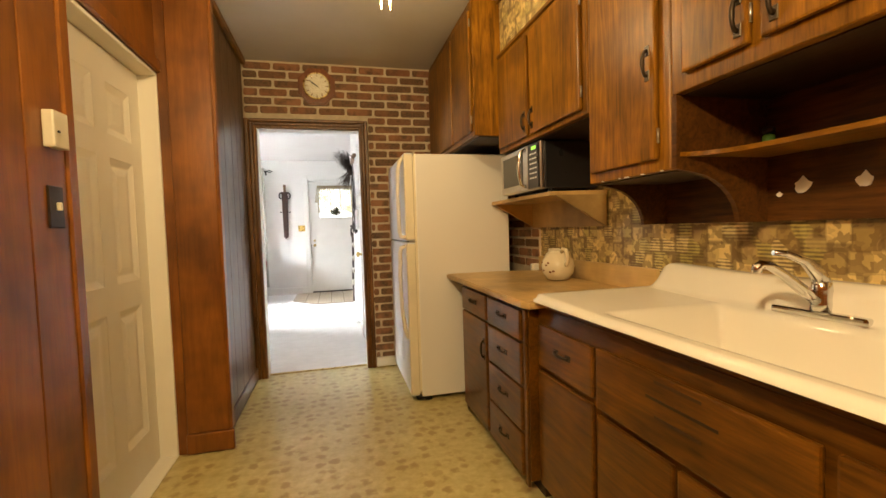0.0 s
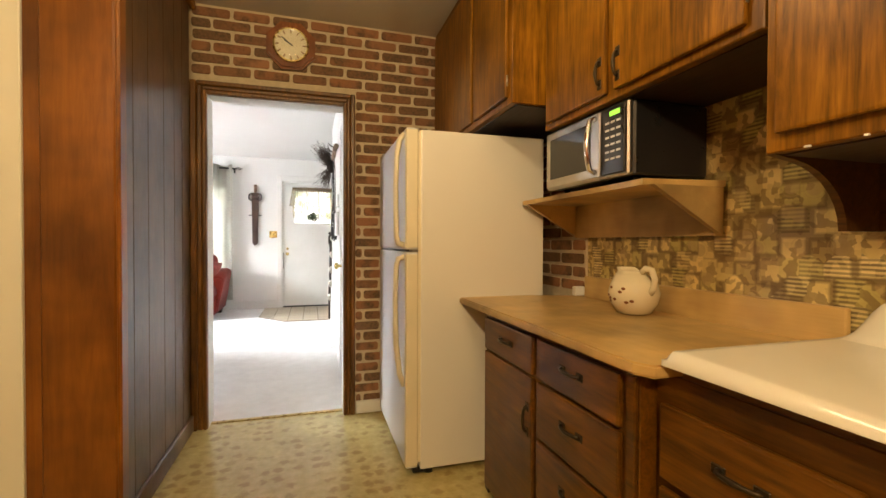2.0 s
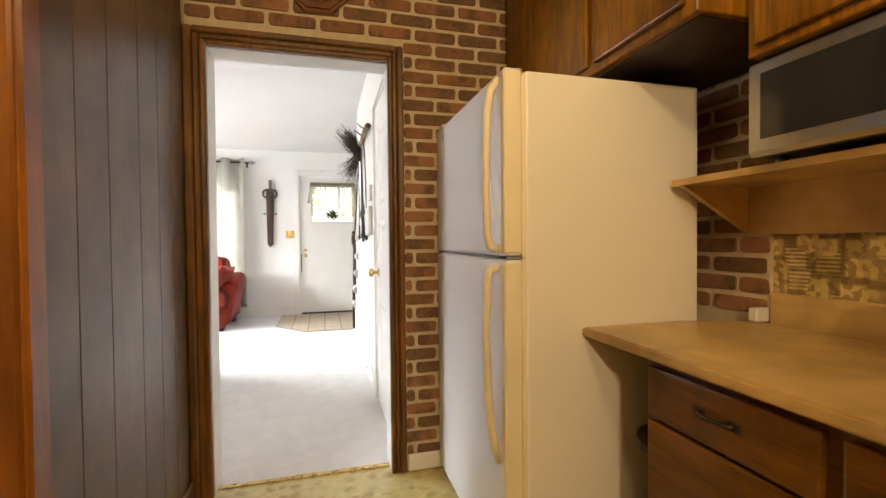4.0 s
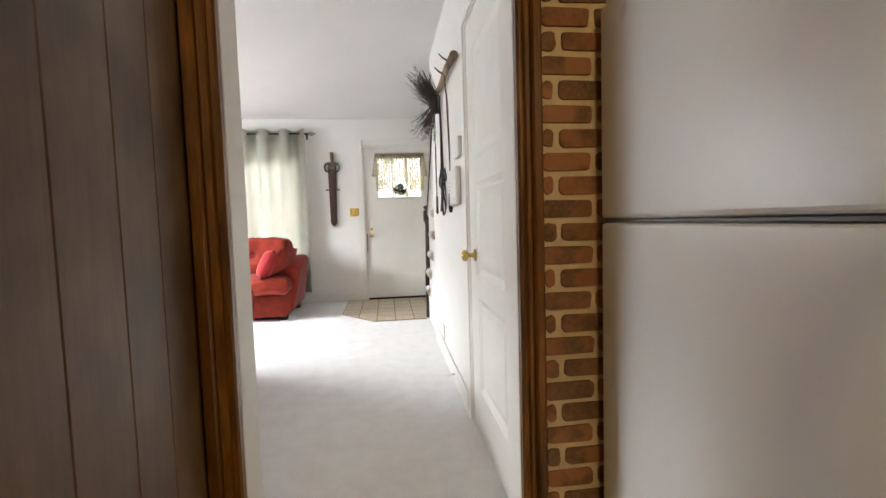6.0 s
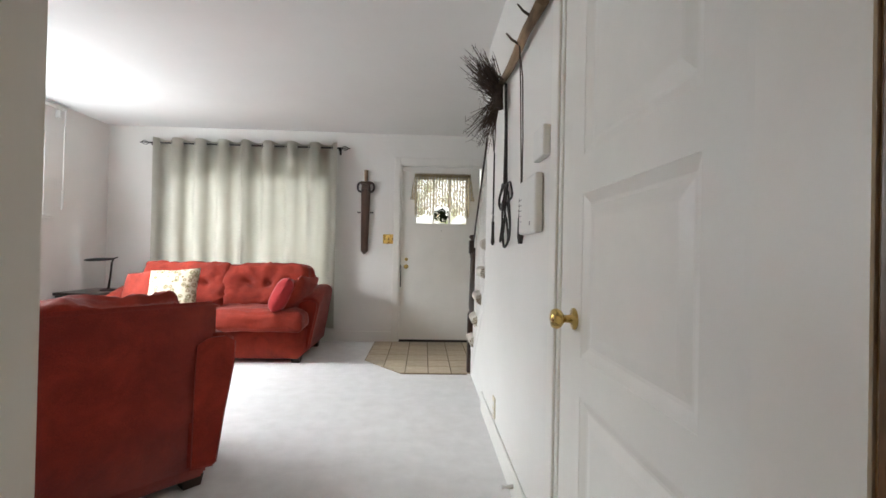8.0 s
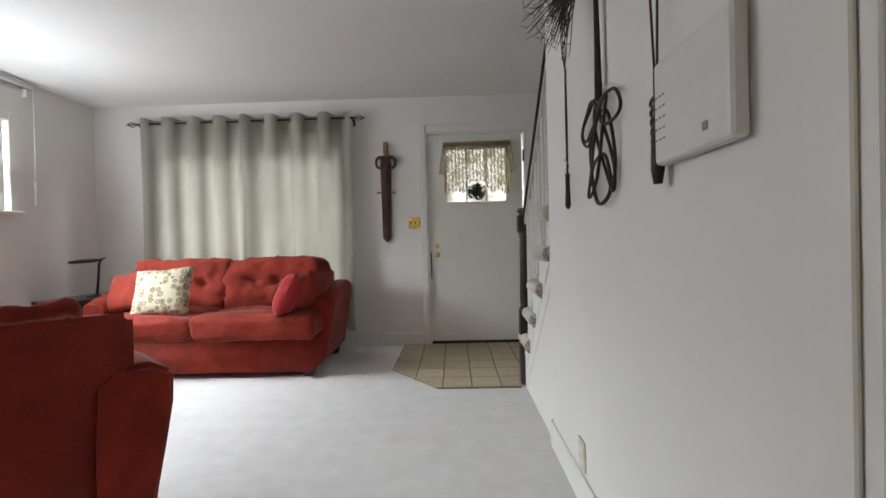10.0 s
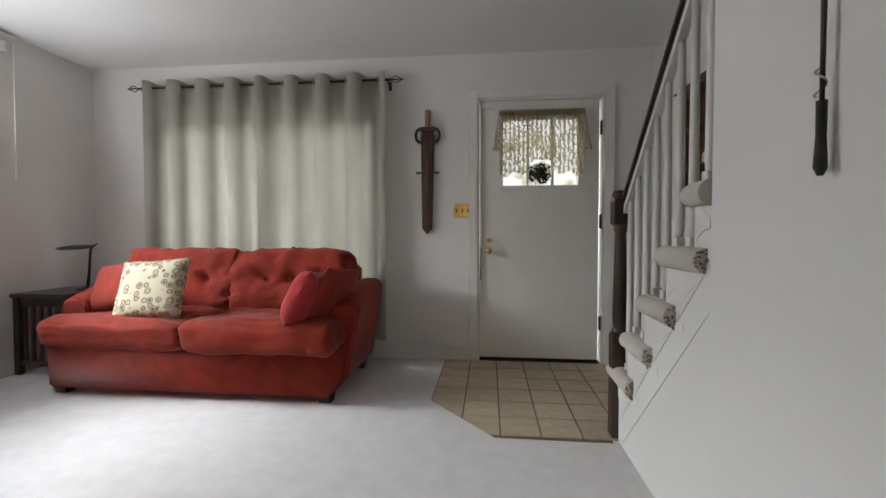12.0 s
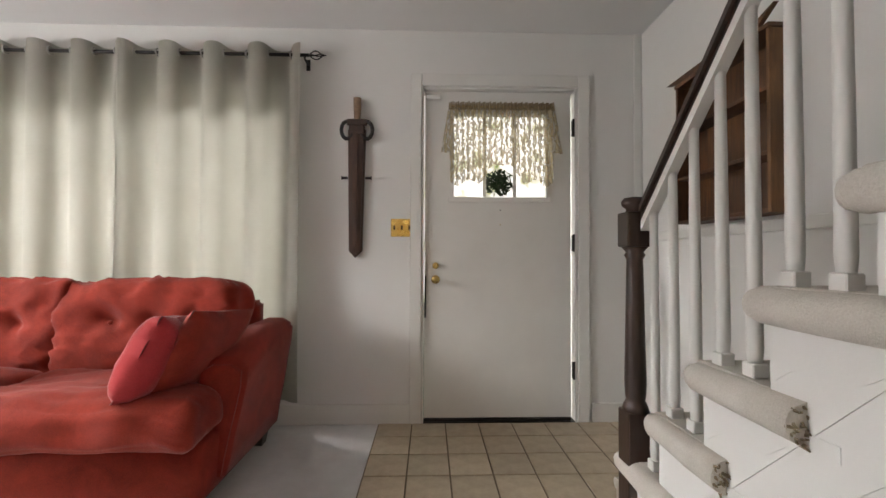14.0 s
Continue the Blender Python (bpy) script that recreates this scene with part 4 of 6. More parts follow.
part_box("centre_strip", "strip_grey", fr, (0.568, 0.609, FY0 + 0.055, FY1 - 0.01, 1.0525, 1.0615), 0.002)
part_box("top_hinge", "fridge", fr, (0.565, 0.66, FY1 - 0.09, FY1 - 0.02, FTOP + 0.0065, FTOP + 0.022), 0.004)
part_box("top_cap", "steel", fr, (0.600, 0.622, FY0 + 0.002, FY0 + 0.03, FTOP - 0.014, FTOP + 0.006), 0.002)


def upper_cabinet(name, x, y0, y1, z0, z1, doors, label, handles=()):
    c = thing(name, (x + 0.15, (y0 + y1) / 2, z0), label, "cabinet", group="kitchen wall cabinets")
    bm = bmesh.new()
    box(bm, x + 0.002, KX1 - 0.003, y0 + 0.0015, y1 - 0.0015, z0, z1, bev=0.003)
    part("body", bm, "cabinet", c)
    # dark sheet paints the shade under the cabinet
    part_box("underside", "cabinet_shaded", c, (x + 0.03, KX1 - 0.02, y0 + 0.02, y1 - 0.02, z0 - 0.004, z0 - 0.0005))
    for i, (ya, yb, za, zb) in enumerate(doors):
        d_ = front(c, "door", x + 0.002, ya, yb, za, zb, "cabinet")
        for hi, hy, hz in handles:
            if hi == i:
                pull_handle(d_, x - 0.016, hy, hz, 0.075, True)
        hy_ = ya if (i % 2 == 0) else yb
        for hz_ in (za + 0.07, zb - 0.07):
            bm = bmesh.new()
            tube(bm, [(x - 0.006, hy_, hz_ - 0.022), (x - 0.006, hy_, hz_ + 0.022)], 0.0045, 8)
            part("hinge", bm, "steel", d_, "small steel hinge")
    return c


CX = 1.08
upper_cabinet("cabinet", 0.93, 2.20, 3.372, 1.672, CEIL - 0.012, [(2.235, 2.615, 1.70, 2.40), (2.655, 3.33, 1.70, 2.40)], "stained wood cabinet over the refrigerator")
upper_cabinet("cabinet", CX, 1.265, 2.196, 1.562, 2.112, [(1.30, 1.745, 1.585, 2.08), (1.785, 2.165, 1.585, 2.08)], "stained wood two-door cabinet over the microwave", [(0, 1.72, 1.66), (1, 1.81, 1.66)])
tall = upper_cabinet("cabinet", CX, 0.838, 1.262, 1.288, 2.112, [(0.880, 1.232, 1.325, 2.08)], "tall stained wood wall cabinet with one door", [(0, 0.912, 1.62)])
upper_cabinet("cabinet", CX, -0.75, 0.835, 1.50, 2.112, [(0.575, 0.780, 1.545, 2.08), (0.05, 0.545, 1.545, 2.08), (-0.48, 0.02, 1.545, 2.08)], "stained wood cabinets over the sink", [(0, 0.60, 1.62), (1, 0.51, 1.62)])

for y_, l_ in ((0.87, 0.010), (0.955, 0.014), (1.03, 0.022), (1.075, 0.008), (1.17, 0.012)):
    part_box("worn_chip", "paper", tall, (CX - 0.0005, CX + 0.006, y_, y_ + l_, 1.2865, 1.2905), 0.001, "pale chip in the worn lower edge")

# papered soffit above the cabinets with a wood strip below it
structure("soffit", "wallpaper", [(CX + 0.02, KX1 - 0.002, -2.1, 2.198, 2.135, CEIL - 0.001)], "papered soffit above the wall cabinets", "soffit")
trim("trim_soffit", "cabinet_h", [(CX - 0.006, KX1 - 0.004, -2.1, 2.197, 2.1135, 2.134)], "wood strip under the papered soffit", 0.003)
trim("trim_soffit_top", "cabinet_h", [(CX - 0.002, CX + 0.0195, -2.1, 2.197, CEIL - 0.04, CEIL - 0.002)], "wood strip under the kitchen ceiling", 0.003)

# open niche below the sink cabinets
niche = thing("open_shelf", (1.26, 0.1, 1.12), "dark brown open shelf unit with scalloped sides above the sink", "shelf")
part_box("backboard", "board_brown", niche, (KX1 - 0.022, KX1 - 0.004, -0.75, 1.262, 1.125, 1.499), 0.002, "brown backboard with torn white patches")


def scalloped(parent, y, z1):
    pts = [(KX1 - 0.023, 1.125), (KX1 - 0.023, z1), (CX + 0.004, z1), (CX + 0.004, 1.287)]
    for k in range(1, 9):
        a = math.pi / 2 * k / 8
        pts.append((CX + 0.03 + 0.20 * math.sin(a), 1.125 + 0.155 * math.cos(a)))
    bm = bmesh.new()
    prism(bm, pts, "y", y, y + 0.018)
    part("side_panel", bm, "board_brown", parent)


scalloped(niche, 0.8175, 1.499)
scalloped(niche, -0.75, 1.499)
scalloped(niche, 1.2425, 1.2865)
bm = bmesh.new()
pts = [(KX1 - 0.024, 0.816), (1.095, 0.816)]
for k in range(1, 7):
    a = math.pi / 2 * k / 6
    pts.append((1.095 + 0.115 * math.sin(a), 0.816 - 0.20 * (1 - math.cos(a))))
pts += [(1.21, -0.73), (KX1 - 0.024, -0.73)]
prism(bm, pts, "z", 1.322, 1.335)
part("shelf", bm, "cabinet_h", niche, "shelf with a curved front corner")
for cy, cz, s_ in ((0.715, 1.226, 0.030), (0.78, 1.205, 0.010), (0.56, 1.226, 0.024)):
    bm = bmesh.new()
    n_ = 11
    pts = [(cy + s_ * (0.7 + 0.5 * noise.noise((k * 1.7, cy * 9, 0))) * 1.2 * math.cos(2 * math.pi * k / n_), cz + s_ * (0.7 + 0.5 * noise.noise((k * 2.3, 4, cy))) * math.sin(2 * math.pi * k / n_)) for k in range(n_)]
    prism(bm, pts, "x", KX1 - 0.0250, KX1 - 0.0225)
    part("torn_patch", bm, "paper", niche, "torn white paper patch")
bt = thing("bottle", (1.33, 0.845, 1.362), "small green bottle with a dark cap on the shelf", "bottle")
bt.location = (1.37, 0.775, 1.335)
ORIGIN[bt] = Vector((1.37, 0.775, 1.335))
bm = bmesh.new()
lathe(bm, [(0.016, 0), (0.017, 0.004), (0.017, 0.042), (0.010, 0.050)], (1.37, 0.775, 1.3352), 16)
part("glass_body", bm, "bottle_green", bt)
bm = bmesh.new()
lathe(bm, [(0.0165, 0.050), (0.0165, 0.066), (0.012, 0.068)], (1.37, 0.775, 1.3352), 16)
part("cap", bm, "iron", bt)

# microwave on its bracket shelf
ms = thing("bracket_shelf", (1.29, 2.08, 1.28), "tan laminate shelf on angled brackets under the microwave", "shelf")
bm = bmesh.new()
prism(bm, [(1.138, 1.690), (1.138, 2.508), (KX1 - 0.014, 2.508), (KX1 - 0.014, 1.650)], "z", 1.280, 1.300)
part("shelf", bm, "counter", ms)
for y_ in (1.657, 2.470):
    bm = bmesh.new()
    prism(bm, [(1.150, 1.2795), (KX1 - 0.014, 1.2795), (KX1 - 0.014, 1.122)], "y", y_, y_ + 0.02)
    part("bracket", bm, "counter", ms)
bm = bmesh.new()
box(bm, KX1 - 0.030, KX1 - 0.015, 1.678, 2.469, 1.122, 1.279)
part("back_board", bm, "counter", ms)

mw = thing("microwave", (1.26, 1.95, 1.300), "black microwave with a steel front on the bracket shelf", "microwave")
MY0, MY1, MZ0, MZ1 = 1.712, 2.208, 1.316, 1.553
part_box("case", "black", mw, (1.124, 1.418, MY0, MY1, MZ0, MZ1), 0.006)
for xa in (1.17, 1.38):
    for ya in (MY0 + 0.04, MY1 - 0.04):
        bm = bmesh.new()
        lathe(bm, [(0.012, 0), (0.012, 0.017)], (xa, ya, 1.3002), 10)
        part("foot", bm, "black", mw)
part_box("front_frame", "steel", mw, (1.100, 1.1235, MY0, MY1, MZ0, MZ1), 0.006)
mwd = part_box("door", "steel", mw, (1.092, 1.0995, MY0 + 0.135, MY1 - 0.006, MZ0 + 0.006, MZ1 - 0.006), 0.004)
part_box("door_glass", "black_glass", mwd, (1.0895, 1.0915, MY0 + 0.185, MY1 - 0.04, MZ0 + 0.04, MZ1 - 0.035), 0.001)
bm = bmesh.new()
tube(bm, [(1.092, 1.868, 1.340), (1.066, 1.865, 1.350), (1.056, 1.865, 1.396), (1.053, 1.865, 1.434), (1.056, 1.865, 1.472), (1.066, 1.865, 1.516), (1.092, 1.868, 1.528)], 0.010, 10)
part("handle", bm, "chrome", mwd, "curved chrome handle")
mwp = part_box("control_panel", "black", mw, (1.0915, 1.0995, MY0 + 0.008, MY0 + 0.128, MZ0 + 0.008, MZ1 - 0.008), 0.003)
part_box("display", "green_led", mwp, (1.0900, 1.0914, MY0 + 0.030, MY0 + 0.080, MZ1 - 0.038, MZ1 - 0.022), 0.0)
for r_ in range(6):
    for c_ in range(3):
        part_box("button", "plastic_white", mwp, (1.0902, 1.0914, MY0 + 0.026 + c_ * 0.028, MY0 + 0.046 + c_ * 0.028, MZ1 - 0.062 - r_ * 0.024, MZ1 - 0.055 - r_ * 0.024))

# tan worktop with its backsplash
wt = thing("worktop", (1.15, 1.9, 0.80), "tan wood-grain laminate worktop with a low backsplash", "worktop")
bm = bmesh.new()
prism(bm, [(0.818, 2.525), (0.818, 1.350), (0.840, 1.305), (KX1 - 0.025, 1.305), (KX1 - 0.025, 2.44), (1.195, 2.525), (0.83, 2.525)], "z", 0.8075, 0.8365)
es = [e for e in bm.edges if abs(e.verts[0].co.z - e.verts[1].co.z) < 1e-5]
bmesh.ops.bevel(bm, geom=es, offset=0.005, segments=2, affect="EDGES")
part("top", bm, "counter", wt)
part_box("backsplash", "counter", wt, (KX1 - 0.024, KX1 - 0.003, 1.305, 2.40, 0.812, 0.936), 0.004)

# base cabinets
BX = 0.862
ba = thing("cabinet", (1.15, 1.85, 0.0), "dark stained base cabinet with drawers under the tan worktop", "cabinet", group="kitchen base cabinets")
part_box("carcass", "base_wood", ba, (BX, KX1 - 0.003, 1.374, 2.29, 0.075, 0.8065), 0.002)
part_box("plinth", "cabinet_shaded", ba, (BX + 0.06, KX1 - 0.003, 1.374, 2.29, 0.0, 0.0745))
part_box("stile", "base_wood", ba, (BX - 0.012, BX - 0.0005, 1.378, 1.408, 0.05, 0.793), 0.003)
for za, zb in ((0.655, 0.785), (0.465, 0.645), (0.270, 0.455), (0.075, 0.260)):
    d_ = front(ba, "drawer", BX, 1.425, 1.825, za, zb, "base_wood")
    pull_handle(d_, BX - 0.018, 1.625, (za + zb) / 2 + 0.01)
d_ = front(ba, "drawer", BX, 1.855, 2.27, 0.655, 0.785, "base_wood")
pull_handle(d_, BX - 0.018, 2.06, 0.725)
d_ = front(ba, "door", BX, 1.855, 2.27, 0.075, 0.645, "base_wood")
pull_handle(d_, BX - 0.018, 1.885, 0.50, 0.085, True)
# rounded end shelves beside the refrigerator, shade put into their colour
es_ = thing("corner_shelf", (1.1, 2.37, 0.0), "rounded end shelves under the worktop, darkened for shade", "shelf")
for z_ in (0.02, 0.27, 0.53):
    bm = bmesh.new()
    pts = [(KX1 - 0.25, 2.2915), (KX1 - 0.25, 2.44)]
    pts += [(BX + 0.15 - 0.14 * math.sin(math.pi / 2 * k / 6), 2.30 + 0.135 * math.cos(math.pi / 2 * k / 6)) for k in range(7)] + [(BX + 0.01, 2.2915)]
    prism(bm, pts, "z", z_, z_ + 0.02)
    part("shelf", bm, "cabinet_shaded", es_)
part_box("back_panel", "cabinet_shaded", es_, (KX1 - 0.2495, KX1 - 0.235, 2.2915, 2.44, 0.0, 0.8065))

SXF = 0.905
sb = thing("cabinet", (1.15, 0.4, 0.0), "dark stained sink base cabinet with slotted panel", "cabinet", group="kitchen base cabinets")
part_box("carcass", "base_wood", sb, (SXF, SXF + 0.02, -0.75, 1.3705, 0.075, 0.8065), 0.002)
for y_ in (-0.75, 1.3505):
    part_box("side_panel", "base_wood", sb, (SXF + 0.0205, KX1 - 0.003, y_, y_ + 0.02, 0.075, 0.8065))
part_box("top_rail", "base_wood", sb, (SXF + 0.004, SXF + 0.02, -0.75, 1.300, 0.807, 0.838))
part_box("plinth", "cabinet_shaded", sb, (SXF + 0.06, KX1 - 0.003, -0.75, 1.3705, 0.0, 0.0745))
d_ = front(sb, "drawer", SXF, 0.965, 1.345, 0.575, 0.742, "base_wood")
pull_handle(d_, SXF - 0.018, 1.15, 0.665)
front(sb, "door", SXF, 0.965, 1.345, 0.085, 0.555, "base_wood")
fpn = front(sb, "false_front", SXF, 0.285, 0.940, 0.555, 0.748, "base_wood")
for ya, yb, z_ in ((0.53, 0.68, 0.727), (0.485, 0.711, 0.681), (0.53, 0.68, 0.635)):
    part_box("vent_slot", "cabinet_shaded", fpn, (SXF - 0.0188, SXF - 0.0176, ya, yb, z_ - 0.004, z_ + 0.004))
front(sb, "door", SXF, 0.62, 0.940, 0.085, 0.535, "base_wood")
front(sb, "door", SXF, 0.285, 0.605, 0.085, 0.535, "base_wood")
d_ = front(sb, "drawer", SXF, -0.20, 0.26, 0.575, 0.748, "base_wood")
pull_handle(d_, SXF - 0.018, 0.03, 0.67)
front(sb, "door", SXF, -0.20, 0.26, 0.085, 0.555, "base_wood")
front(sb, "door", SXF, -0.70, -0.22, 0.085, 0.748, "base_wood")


def sink_top():
    """One enamelled casting: drainboard, sunk basin, raised back with rounded ends."""
    sk = thing("sink", (1.15, 0.45, 0.79), "white enamelled drainboard sink with a raised back", "sink")
    y1, y0, x0, x1 = 1.302, -0.70, 0.853, KX1 - 0.006
    nx, ny = 46, 120
    bm = bmesh.new()
    grid = []
    for i in range(nx + 1):
        row = []
        for j in range(ny + 1):
            x, y = x0 + (x1 - x0) * i / nx, y0 + (y1 - y0) * j / ny
            z = 0.860
            # basin
            d = min(min(x - 0.905, 1.335 - x), min(y - 0.02, 0.91 - y))
            if d > 0:
                t = min(d / 0.07, 1.0)
                z -= 0.150 * (t * t * (3 - 2 * t))
            # drainboard falls gently to the basin
            if y > 0.91:
                z += 0.012 * min((y - 0.91) / 0.35, 1)
            # raised back, falling in an S-curve at its end
            w = max(0.0, min(1.0, (x - 1.345) / 0.045))
            w = w * w * (3 - 2 * w)
            e = max(0.0, min(1.0, (1.292 - y) / 0.09))
            e = e * e * (3 - 2 * e)
            z += 0.100 * w * e
            # rolled edge at the front and end
            f = min(x - x0, y1 - y)
            if f < 0.02:
                z -= 0.02 - math.sqrt(max(0, 0.0004 - (0.02 - f) ** 2))
            row.append(bm.verts.new((x, y, z)))
        grid.append(row)
    for i in range(nx):
        for j in range(ny):
            bm.faces.new((grid[i][j], grid[i + 1][j], grid[i + 1][j + 1], grid[i][j + 1])).smooth = True
    low = [[bm.verts.new((v.co.x, v.co.y, 0.8385)) for v in grid[0]], [bm.verts.new((grid[i][ny].co.x, grid[i][ny].co.y, 0.8385)) for i in range(nx + 1)]]
    for j in range(ny):
        bm.faces.new((grid[0][j], grid[0][j + 1], low[0][j + 1], low[0][j])).smooth = True
    for i in range(nx):
        bm.faces.new((grid[i][ny], grid[i + 1][ny], low[1][i + 1], low[1][i])).smooth = True
    bmesh.ops.recalc_face_normals(bm, faces=bm.faces[:])
    part("basin_top", bm, "enamel", sk)
    return sk


sink_top()
fc = thing("faucet", (1.365, 0.62, 0.87), "chrome single-lever faucet on a long deck plate", "faucet")
bm = bmesh.new()
box(bm, 1.338, 1.385, 0.50, 0.745, 0.8505, 0.872, bev=0.010, seg=3)
part("deck_plate", bm, "chrome", fc)
bm = bmesh.new()
lathe(bm, [(0.026, 0), (0.025, 0.02), (0.022, 0.03), (0.024, 0.055), (0.022, 0.075), (0.010, 0.085)], (1.362, 0.62, 0.8725), 20)
part("body", bm, "chrome", fc)
bm = bmesh.new()
tube(bm, [(1.355, 0.62, 0.892), (1.31, 0.632, 0.930), (1.26, 0.642, 0.972), (1.225, 0.650, 0.996), (1.200, 0.655, 1.000), (1.190, 0.657, 0.992), (1.188, 0.657, 0.978)], [0.016, 0.015, 0.013, 0.012, 0.012, 0.013, 0.013], 12)
part("spout", bm, "chrome", fc)
bm = bmesh.new()
tube(bm, [(1.364, 0.62, 0.945), (1.352, 0.624, 0.972), (1.32, 0.632, 1.005), (1.27, 0.642, 1.026), (1.235, 0.65, 1.030)], [0.021, 0.020, 0.013, 0.009, 0.007], 12)
part("lever", bm, "chrome", fc)

fc.location.z += 0.013

# ball pitcher
pt = thing("pitcher", (1.285, 1.90, 0.825), "cream ball pitcher with brown floral painting on the worktop", "pitcher")
bm = bmesh.new()
lathe(bm, [(0.045, 0.0), (0.060, 0.006), (0.082, 0.04), (0.090, 0.075), (0.082, 0.110), (0.060, 0.135), (0.046, 0.146), (0.044, 0.157), (0.040, 0.157), (0.040, 0.146), (0.052, 0.13), (0.02, 0.06), (0.002, 0.055)], (1.285, 1.90, 0.8255), 28)
for v in bm.verts:
    k = v.co.z - 0.8255
    if k > 0.12 and v.co.y - 1.90 > 0.02:
        v.co.y += 0.035 * (k - 0.12) / 0.037 * min(1, (v.co.y - 1.92) / 0.02)
        v.co.z += 0.012 * (k - 0.12) / 0.037
part("bowl", bm, "china", pt)
bm = bmesh.new()
tube(bm, [(1.285, 1.865, 0.975), (1.285, 1.84, 0.995), (1.285, 1.81, 0.99), (1.285, 1.797, 0.96), (1.285, 1.803, 0.925), (1.285, 1.82, 0.905)], 0.011, 10)
part("handle", bm, "china", pt)
rg = random.Random(5)
for k in range(9):
    a = math.radians(150 + rg.uniform(0, 90))
    h = rg.uniform(0.045, 0.115)
    r_ = 0.0905 if 0.06 < h < 0.095 else 0.0865
    bm = bmesh.new()
    bmesh.ops.create_icosphere(bm, subdivisions=1, radius=1)
    c_ = Vector((1.285 + r_ * math.cos(a), 1.90 + r_ * math.sin(a), 0.8255 + h))
    for v in bm.verts:
        p_ = Vector((v.co.x * 0.003, v.co.y * 0.009, v.co.z * 0.006))
        p_.rotate(Euler((rg.uniform(0, 0.02), 0, a)))
        v.co = c_ + p_
    part("painted_flower", bm, "china_brown", pt)

pt.location.z += 0.0115

# clock
ck = thing("wall_clock", (0.026, KY1 - 0.03, 2.13), "octagonal wooden wall clock with a cream dial", "clock")
cx_, cz_ = 0.026, 2.28
bm = bmesh.new()
def octo(r):
    return [(cx_ + r * math.cos(math.pi / 8 + k * math.pi / 4), cz_ + r * math.sin(math.pi / 8 + k * math.pi / 4)) for k in range(8)]
prism(bm, octo(0.152), "y", KY1 - 0.040, KY1 - 0.009)
bmesh.ops.bevel(bm, geom=[e for e in bm.edges if abs(e.verts[0].co.y - e.verts[1].co.y) < 1e-6 and e.verts[0].co.y < KY1 - 0.035], offset=0.012, segments=2, affect="EDGES")
part("case", bm, "clock_wood", ck)
bm = bmesh.new()
lathe(bm, [(0.098, 0), (0.104, -0.006), (0.098, -0.012), (0.092, -0.008), (0.092, 0)], (cx_, KY1 - 0.0405, cz_), 40, "y")
part("bezel", bm, "brass", ck, "brass ring round the dial")
bm = bmesh.new()
lathe(bm, [(0.0915, 0), (0.0915, -0.003)], (cx_, KY1 - 0.0405, cz_), 40, "y")
part("dial", bm, "china", ck, "cream dial")
for k in range(12):
    a = k * math.pi / 6
    bm = bmesh.new()
    box(bm, -0.003, 0.003, -0.0012, 0, 0.066, 0.084)
    bmesh.ops.transform(bm, verts=bm.verts[:], matrix=Matrix.Translation((cx_, KY1 - 0.0438, cz_)) @ Matrix.Rotation(a, 4, "Y"))
    part("hour_mark", bm, "china_brown", ck)
for a, l_, w_ in ((math.radians(-58), 0.045, 0.004), (math.radians(-52), 0.068, 0.003)):
    bm = bmesh.new()
    box(bm, -w_, w_, -0.001, 0, -0.012, l_)
    bmesh.ops.transform(bm, verts=bm.verts[:], matrix=Matrix.Translation((cx_, KY1 - 0.0458 - l_ * 0.02, cz_)) @ Matrix.Rotation(a, 4, "Y"))
    part("hand_pointer", bm, "iron", ck)
bm = bmesh.new()
lathe(bm, [(0.092, 0), (0.07, -0.006), (0.04, -0.009), (0.002, -0.010)], (cx_, KY1 - 0.0525, cz_), 40, "y")
g = part("clock_glass", bm, "glass", ck, "domed clear glass")
g.visible_shadow = False

# switch and thermostat on the near left wall
sw = thing("thermostat", (KXN + 0.012, 1.34, 1.41), "ivory plastic thermostat on the red-brown wall", "thermostat")
part_box("case", "plastic_ivory", sw, (KXN + 0.0125, KXN + 0.045, 1.275, 1.350, 1.412, 1.522), 0.006, seg=2)
part_box("lever", "iron", sw, (KXN + 0.0452, KXN + 0.050, 1.288, 1.296, 1.455, 1.462), 0.001)
sw = thing("light_switch", (KXN + 0.012, 1.34, 1.17), "bronze plate light switch on the red-brown wall", "switch")
part_box("plate", "bronze", sw, (KXN + 0.0125, KXN + 0.019, 1.275, 1.350, 1.172, 1.300), 0.003)
part_box("toggle", "plastic_ivory", sw, (KXN + 0.0192, KXN + 0.032, 1.306, 1.320, 1.225, 1.250), 0.003)
# outlet strip behind the worktop
ot = thing("wall_outlet", (1.40, 2.41, 0.83), "small ivory outlet box at the back of the worktop", "outlet")
part_box("box", "plastic_white", ot, (1.37, 1.424, 2.405, 2.435, 0.8395, 0.884), 0.004)

# ceiling lamp with two warm bulbs and hanging glass tips
cl = thing("ceiling_lamp", (0.36, 1.62, 2.05), "brass ceiling lamp with warm bulbs and glass drops", "lamp")
bm = bmesh.new()
lathe(bm, [(0.075, CEIL - 0.001), (0.075, CEIL - 0.015), (0.03, CEIL - 0.04), (0.010, CEIL - 0.05), (0.010, 2.27), (0.03, 2.26), (0.03, 2.245), (0.004, 2.24)], (0.36, 1.62, 0), 20)
part("canopy", bm, "brass", cl)
